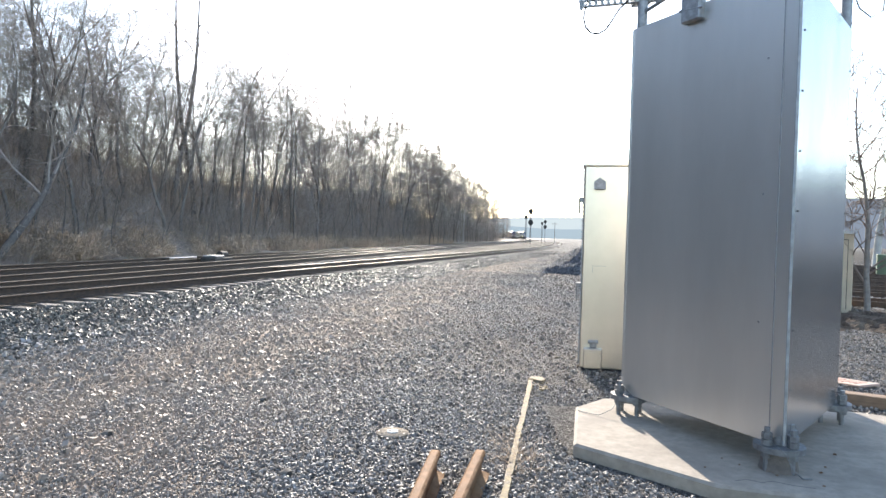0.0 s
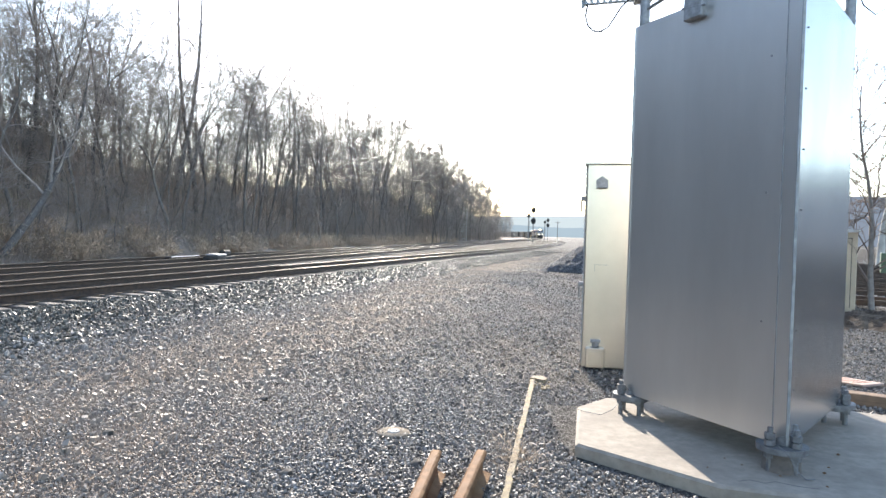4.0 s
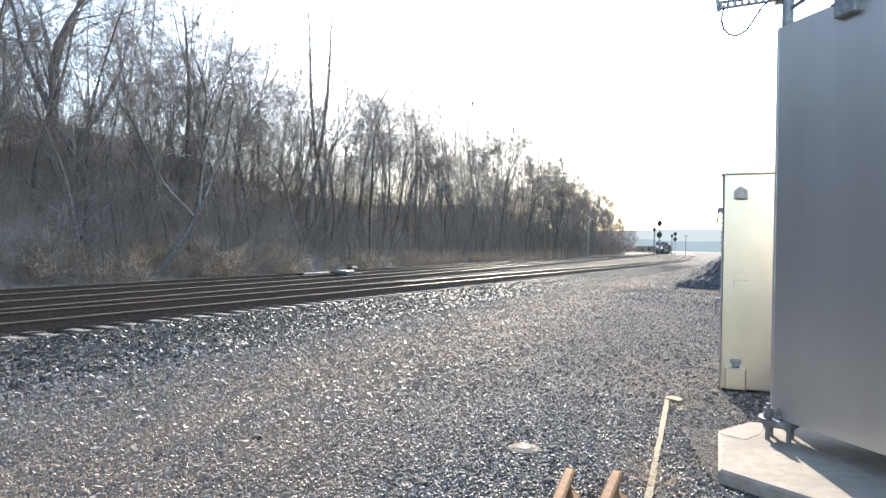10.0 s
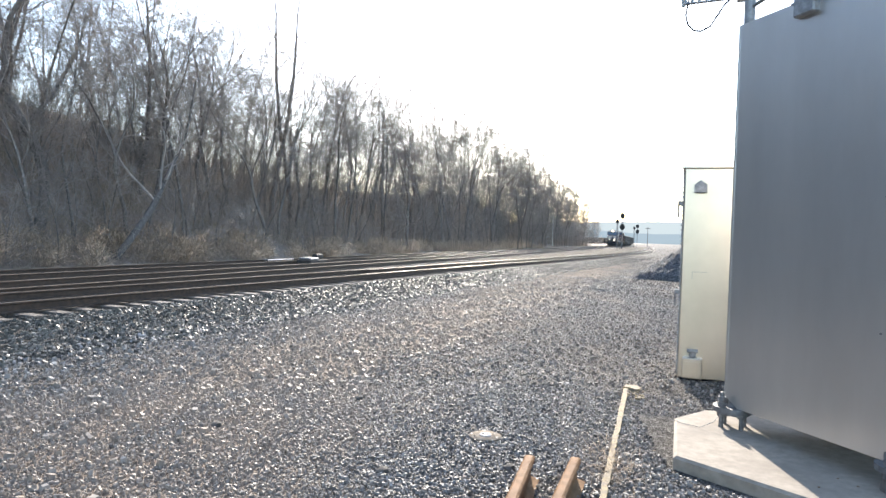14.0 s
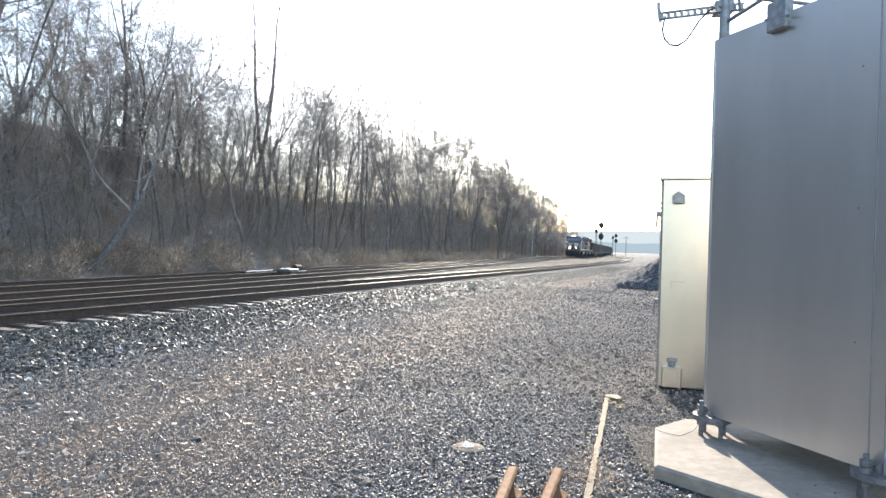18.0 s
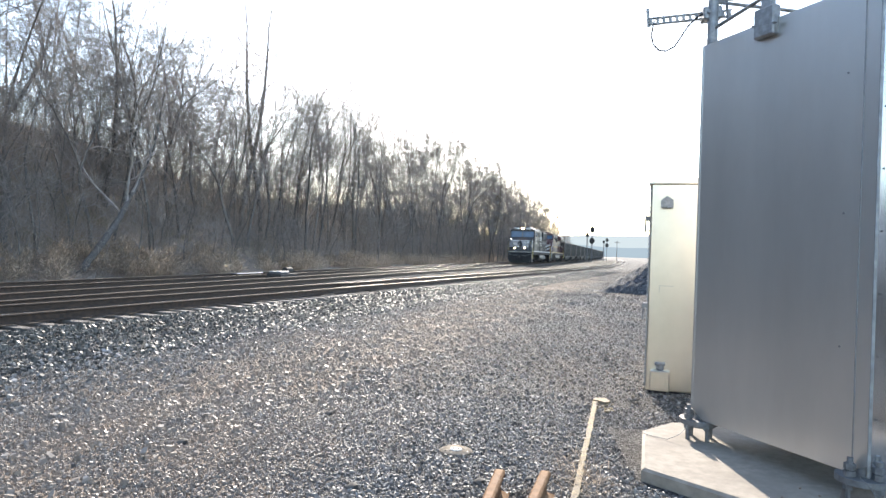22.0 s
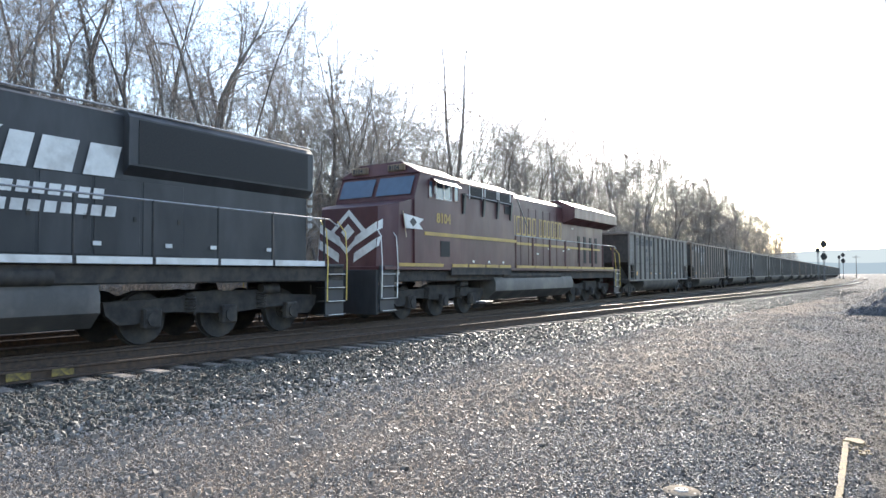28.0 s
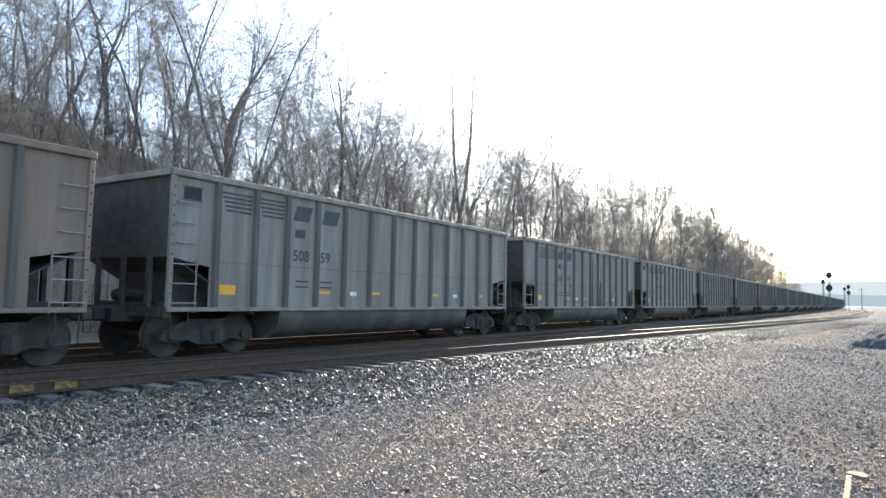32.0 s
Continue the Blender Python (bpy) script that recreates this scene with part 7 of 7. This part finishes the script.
st = thing("bare_yard_tree", "small leafless tree with tangled branches beside the shed", "tree", m=Matrix.Translation((10.42, 16.2, 0.05)) @ pose(0, 0, 0, 0, 0, 20))
part("trunk", raw_mesh("trunk", tv, tf, BARK, True), None, st)
part("crown", raw_mesh("crown", cv, cf, YARDTWIG, True), None, st)

SOIL = material("dark_leafy_soil", (0.115, 0.085, 0.065), (0.055, 0.042, 0.034), 14.0, 0.95, bump=0.8, bump_scale=30.0, stain=(0.15, 0.12, 0.09), stain_scale=3.0, spec=0.1)
bank = thing("dirt_bank", "low brown bank of soil and dead leaves", "dirt bank", m=pose(8.95, 14.4, 0, 0, 0, -31))
rg = np.random.default_rng(12)
n, m = 200, 56
U, V = np.meshgrid(np.linspace(-2, 14, n), np.linspace(-2.0, 2.0, m), indexing="ij")
H = 0.2 * np.cos(np.clip(V / 2.0, -1, 1) * math.pi / 2) * (1 + 0.3 * np.sin(U * 2.1)) + rg.normal(0, 0.03, U.shape) + 0.04 * np.sin(U * 5.1 + V * 3.3) * np.sin(V * 4.7 - U) - 0.05
i, j = np.meshgrid(np.arange(n - 1), np.arange(m - 1), indexing="ij")
q = np.stack([i * m + j, i * m + j + 1, (i + 1) * m + j + 1, (i + 1) * m + j], -1).reshape(-1, 4)
part("soil", raw_mesh("soil", np.stack([U, V, H], -1).reshape(-1, 3), q, SOIL), None, bank)

# yard tracks to the right
yard = thing("yard_tracks", "several rusty yard tracks on dark ground", "railway track", m=pose(11.6, 18.6, 0.02, 0, 0, -32), kind="structure")
for k in range(10):
    for s in (-0.75, 0.75):
        part("rail", Shape().box(-7, 45, k * 4.3 + s - 0.035, k * 4.3 + s + 0.035, 0.0, 0.17, 0.008), RAIL_SIDE, yard)
    ts = Shape()
    for q in range(72):
        ts.box(-6.8 + q * 0.72, -6.55 + q * 0.72, k * 4.3 - 1.3, k * 4.3 + 1.3, -0.05, 0.02)
    tagged(part("ties", ts, TIE, yard), kind="stuff")
GREEN = material("faded_green_paint", (0.10, 0.15, 0.09), (0.08, 0.12, 0.07), 3.0, 0.6, stain=(0.10, 0.10, 0.07), stain_scale=1.0)
box = thing("storage_container", "faded green metal container across the yard", "container", m=pose(24.0, 36.7, 0, 0, 0, -32))
part("shell", Shape().box(0, 7, 0, 2.4, 0.05, 1.25, 0.03), GREEN, box)
for k in range(12):
    part("rib", Shape().box(0.3 + 0.55 * k, 0.5 + 0.55 * k, -0.05, 0.0, 0.15, 1.15, 0.01), GREEN, box)
PALEBARK = material("pale_mottled_bark", (0.50, 0.49, 0.46), (0.28, 0.26, 0.23), 3.0, 0.85, bump=0.4, stretch=(1, 1, 0.4))
tv, tf, cv, cf = tree_arrays(np.random.default_rng(80), 9.5, crown=0.3, trunk_r=0.32, fork=0.5, limbs=9, thin=0.014)
pt = thing("bare_tree", "pale-barked leafless tree across the yard", "tree", m=Matrix.Translation((32.6, 50.0, 0)))
part("trunk", raw_mesh("trunk", tv, tf, PALEBARK, True), None, pt)
part("crown", raw_mesh("crown", cv, cf, TWIG, True), None, pt)

# lying sign board and timber blocks
BOARD = material("weathered_white_board", (0.46, 0.35, 0.29), (0.36, 0.27, 0.22), 8.0, 0.75, stain=(0.45, 0.30, 0.22), stain_scale=3.0)
REDP = material("faded_red_paint", (0.34, 0.17, 0.12), (0.30, 0.15, 0.11), 9.0, 0.7)
sb = thing("sign_board", "weathered white board with red characters lying on the ground", "sign board", m=pose(5.15, 7.72, 0.03, 0, 4, 112))
part("board", Shape().box(0, 1.25, 0, 0.36, 0, 0.03, 0.006), BOARD, sb)
for k, x in enumerate((0.1, 0.16, 0.24, 0.37, 0.5)):
    w = 0.03 if k < 2 else 0.09
    bars = Shape().box(x, x + w, 0.08, 0.28, 0.03, 0.034)
    part("character_bar", bars, REDP, sb)
WOOD = material("cut_timber", (0.24, 0.155, 0.10), (0.16, 0.105, 0.07), 8.0, 0.85, bump=0.3, stretch=(1, 6, 6))
for x, y, l, rz in ((4.22, 6.90, 0.40, -32), (4.68, 6.55, 0.5, -22), (4.95, 7.0, 0.45, 15)):
    tb = tagged(part("timber_block", Shape().box(0, l, 0, 0.17, -0.02, 0.12, 0.008), WOOD, None, "", pose(x, y, 0, 0, 0, rz)), "rough sawn brown timber block on gravel", "timber block", "timber blocks")

# ---- loose stone ----
GRIME_STONE = material("dark_bed_stone", (0.10, 0.09, 0.08), (0.05, 0.045, 0.04), 20.0, 0.85, island=0.5)

def stone_field(name, pos, size, mat, label, seed, sides=3):
    """Broken stones with a flattish top and steep sides, joined."""
    rg = np.random.default_rng(seed)
    n = len(pos)
    an = rg.uniform(0, 2 * np.pi, n)[:, None] + np.arange(sides)[None] * 2 * np.pi / sides + rg.uniform(-0.45, 0.45, (n, sides)) * 3 / sides
    rad = size[:, None] * rg.uniform(0.6, 1.3, (n, sides))
    tl = rg.normal(0, 0.28, (n, 2))
    ring = np.stack([np.cos(an) * rad, np.sin(an) * rad, np.full((n, sides), -0.45) * size[:, None]], -1)
    k = rg.uniform(0.5, 0.9, (n, 1))
    top = ring * np.stack([k, k, k * 0], -1)
    top[..., 2] = (0.3 + 0.65 * rg.random((n, 1))) * size[:, None] + top[..., 0] * tl[:, :1] + top[..., 1] * tl[:, 1:]
    w = np.concatenate([ring, top], 1) + pos[:, None, :]
    tri = [(sides, sides + j, sides + j + 1) for j in range(1, sides - 1)]
    for j in range(sides):
        j2 = (j + 1) % sides
        tri += [(j, j2, sides + j2), (j, sides + j2, sides + j)]
    f = (np.arange(n)[:, None, None] * 2 * sides + np.array(tri)[None]).reshape(-1, 3)
    tagged(new(name, raw_mesh(name, w.reshape(-1, 3), f, mat)), label, "gravel", kind="stuff")


def yard_points(n, r0, r1, seed):
    """Places over the yard in front of the camera's spot, clear of the pad and track bed."""
    rg = np.random.default_rng(seed)
    r = np.sqrt(rg.uniform(r0 ** 2, r1 ** 2, n)) if r1 < 16 else r0 + (r1 - r0) * rg.random(n) ** 1.15
    yaw = np.radians(rg.uniform(-42, 64, n))
    x, y = -np.sin(yaw) * r, np.cos(yaw) * r
    th = radians(-TRACK_YAW)
    a, p = x * math.sin(th) + y * math.cos(th), -x * math.cos(th) + y * math.sin(th)
    npv = np.interp(a, NEAR_A, NEAR_P)
    ok = (p < npv - 2.6) & ~((x > 1.0) & (x < 4.5) & (y > 3.9) & (y < 6.5) & (x + y > 5.9))
    return x[ok], y[ok], ground_z(a[ok], p[ok]), rg


for name, n, r0, r1, s0, s1, seed in (("fine_gravel", 130000, 3.2, 7.5, 0.0065, 0.019, 51), ("yard_gravel", 105000, 7.3, 28.0, 0.010, 0.026, 52), ("far_gravel", 60000, 22.0, 95.0, 0.016, 0.05, 55)):
    x, y, z, rg = yard_points(n, r0, r1, seed)
    dens = 0.5 + 0.5 * np.sin(x * 0.9 + 1.3 * np.sin(y * 0.35)) * np.sin(y * 0.5 + 0.8)
    keep = rg.random(len(x)) < 0.45 + 0.55 * dens
    x, y, z = x[keep], y[keep], z[keep]
    sz = s0 + (s1 - s0) * rg.random(len(x)) ** 1.8
    stone_field(name, np.stack([x, y, z + sz * 0.3], -1), sz, YARD_STONE, "loose grey crushed stone over the yard", seed)
x, y, z, rg = yard_points(14000, 3.2, 14.0, 53)
sz = 0.008 + 0.02 * rg.random(len(x)) ** 3
stone_field("brown_gravel", np.stack([x, y, z + sz * 0.25], -1), sz, STONE_BROWN, "loose brownish stone chips over the yard", 53)

# ballast shoulder of the near track
rg = np.random.default_rng(54)
n = 40000
a = -4 + 74 * rg.random(n) ** 1.6
npv = np.interp(a, NEAR_A, NEAR_P)
p = npv - 1.25 - 2.9 * rg.random(n) ** 1.15
z = ground_z(a, p)
sz = 0.014 + 0.03 * rg.random(n) ** 1.3
w = np.stack([-p, a, z + sz * 0.2], -1) @ np.array(TRACK.to_3x3()).T
stone_field("ballast_stones", w, sz, STONE, "angular grey ballast stones on the track shoulder", 54, 4)
# coarse stone spilled over the yard beside the track
n = 15000
a = -3 + 34 * rg.random(n) ** 1.3
p = np.interp(a, NEAR_A, NEAR_P) - 3.6 - 4.5 * rg.random(n) ** 1.6
sz = 0.01 + 0.03 * rg.random(n) ** 2
w = np.stack([-p, a, ground_z(a, p) + sz * 0.25], -1) @ np.array(TRACK.to_3x3()).T
stone_field("spilled_ballast", w, sz, YARD_STONE, "coarse grey stone spilled beside the track", 57, 4)
# stones between the ties
n = 8000
a = -4 + 60 * rg.random(n) ** 1.5
p = np.interp(a, NEAR_A, NEAR_P) + rg.uniform(-1.2, 1.2, n)
sz = rg.uniform(0.015, 0.04, n)
w = np.stack([-p, a, ground_z(a, p) - 0.005 + sz * 0.1], -1) @ np.array(TRACK.to_3x3()).T
stone_field("bed_stones", w, sz, GRIME_STONE, "dark fouled ballast between the rails", 56)

# a few larger lone stones and a tuft of dry grass by the cut rails
for x, y, s in ((-1.02, 4.45, 0.05), (-0.16, 4.72, 0.045), (0.2, 4.85, 0.035), (-2.6, 5.2, 0.05), (-1.7, 6.4, 0.04), (0.05, 4.4, 0.03)):
    k = Shape().tube([(0, 0, -0.5), (0.1, 0, -0.25), (0.12, 0.1, 0.2), (0, 0.1, 0.5)], [0.5, 1.0, 0.85, 0.3], 7)
    tagged(part("stone", k, GRIME_STONE, None, "", Matrix.Translation((x, y, s * 0.35)) @ Matrix.Scale(s, 4)), "single angular grey stone on the gravel", "stone", "lone stones")


def straw_tuft():
    rg = np.random.default_rng(61)
    n = 260
    o = np.stack([rg.normal(0.62, 0.10, n), rg.normal(5.05, 0.30, n), np.full(n, 0.0)], -1)
    d = np.stack([rg.normal(-0.3, 0.8, n), rg.normal(0, 0.8, n), rg.uniform(0.05, 0.5, n)], -1)
    d /= np.linalg.norm(d, axis=1)[:, None]
    L = rg.uniform(0.06, 0.22, n)[:, None]
    wv = np.cross(d, [0, 0, 1.0]) * 0.0022
    m = o + d * L * 0.6 + np.array([0, 0, 0.012])
    e = o + d * L - np.array([0, 0, 0.01]) * 0.5
    v = np.stack([o - wv, o + wv, m - wv, m + wv, e], 1).reshape(-1, 3)
    b = np.arange(n)[:, None] * 5
    f = np.concatenate([b + [[0, 1, 3]], b + [[0, 3, 2]], b + [[2, 3, 4]]])
    tagged(new("dry_grass", raw_mesh("dry_grass", v, f, STRAW)), "tuft of dry yellow grass beside the cut rails", "grass", kind="stuff")


straw_tuft()


def motions():
    """Everything that moves: the train along the middle track."""
    key_train()


motions()
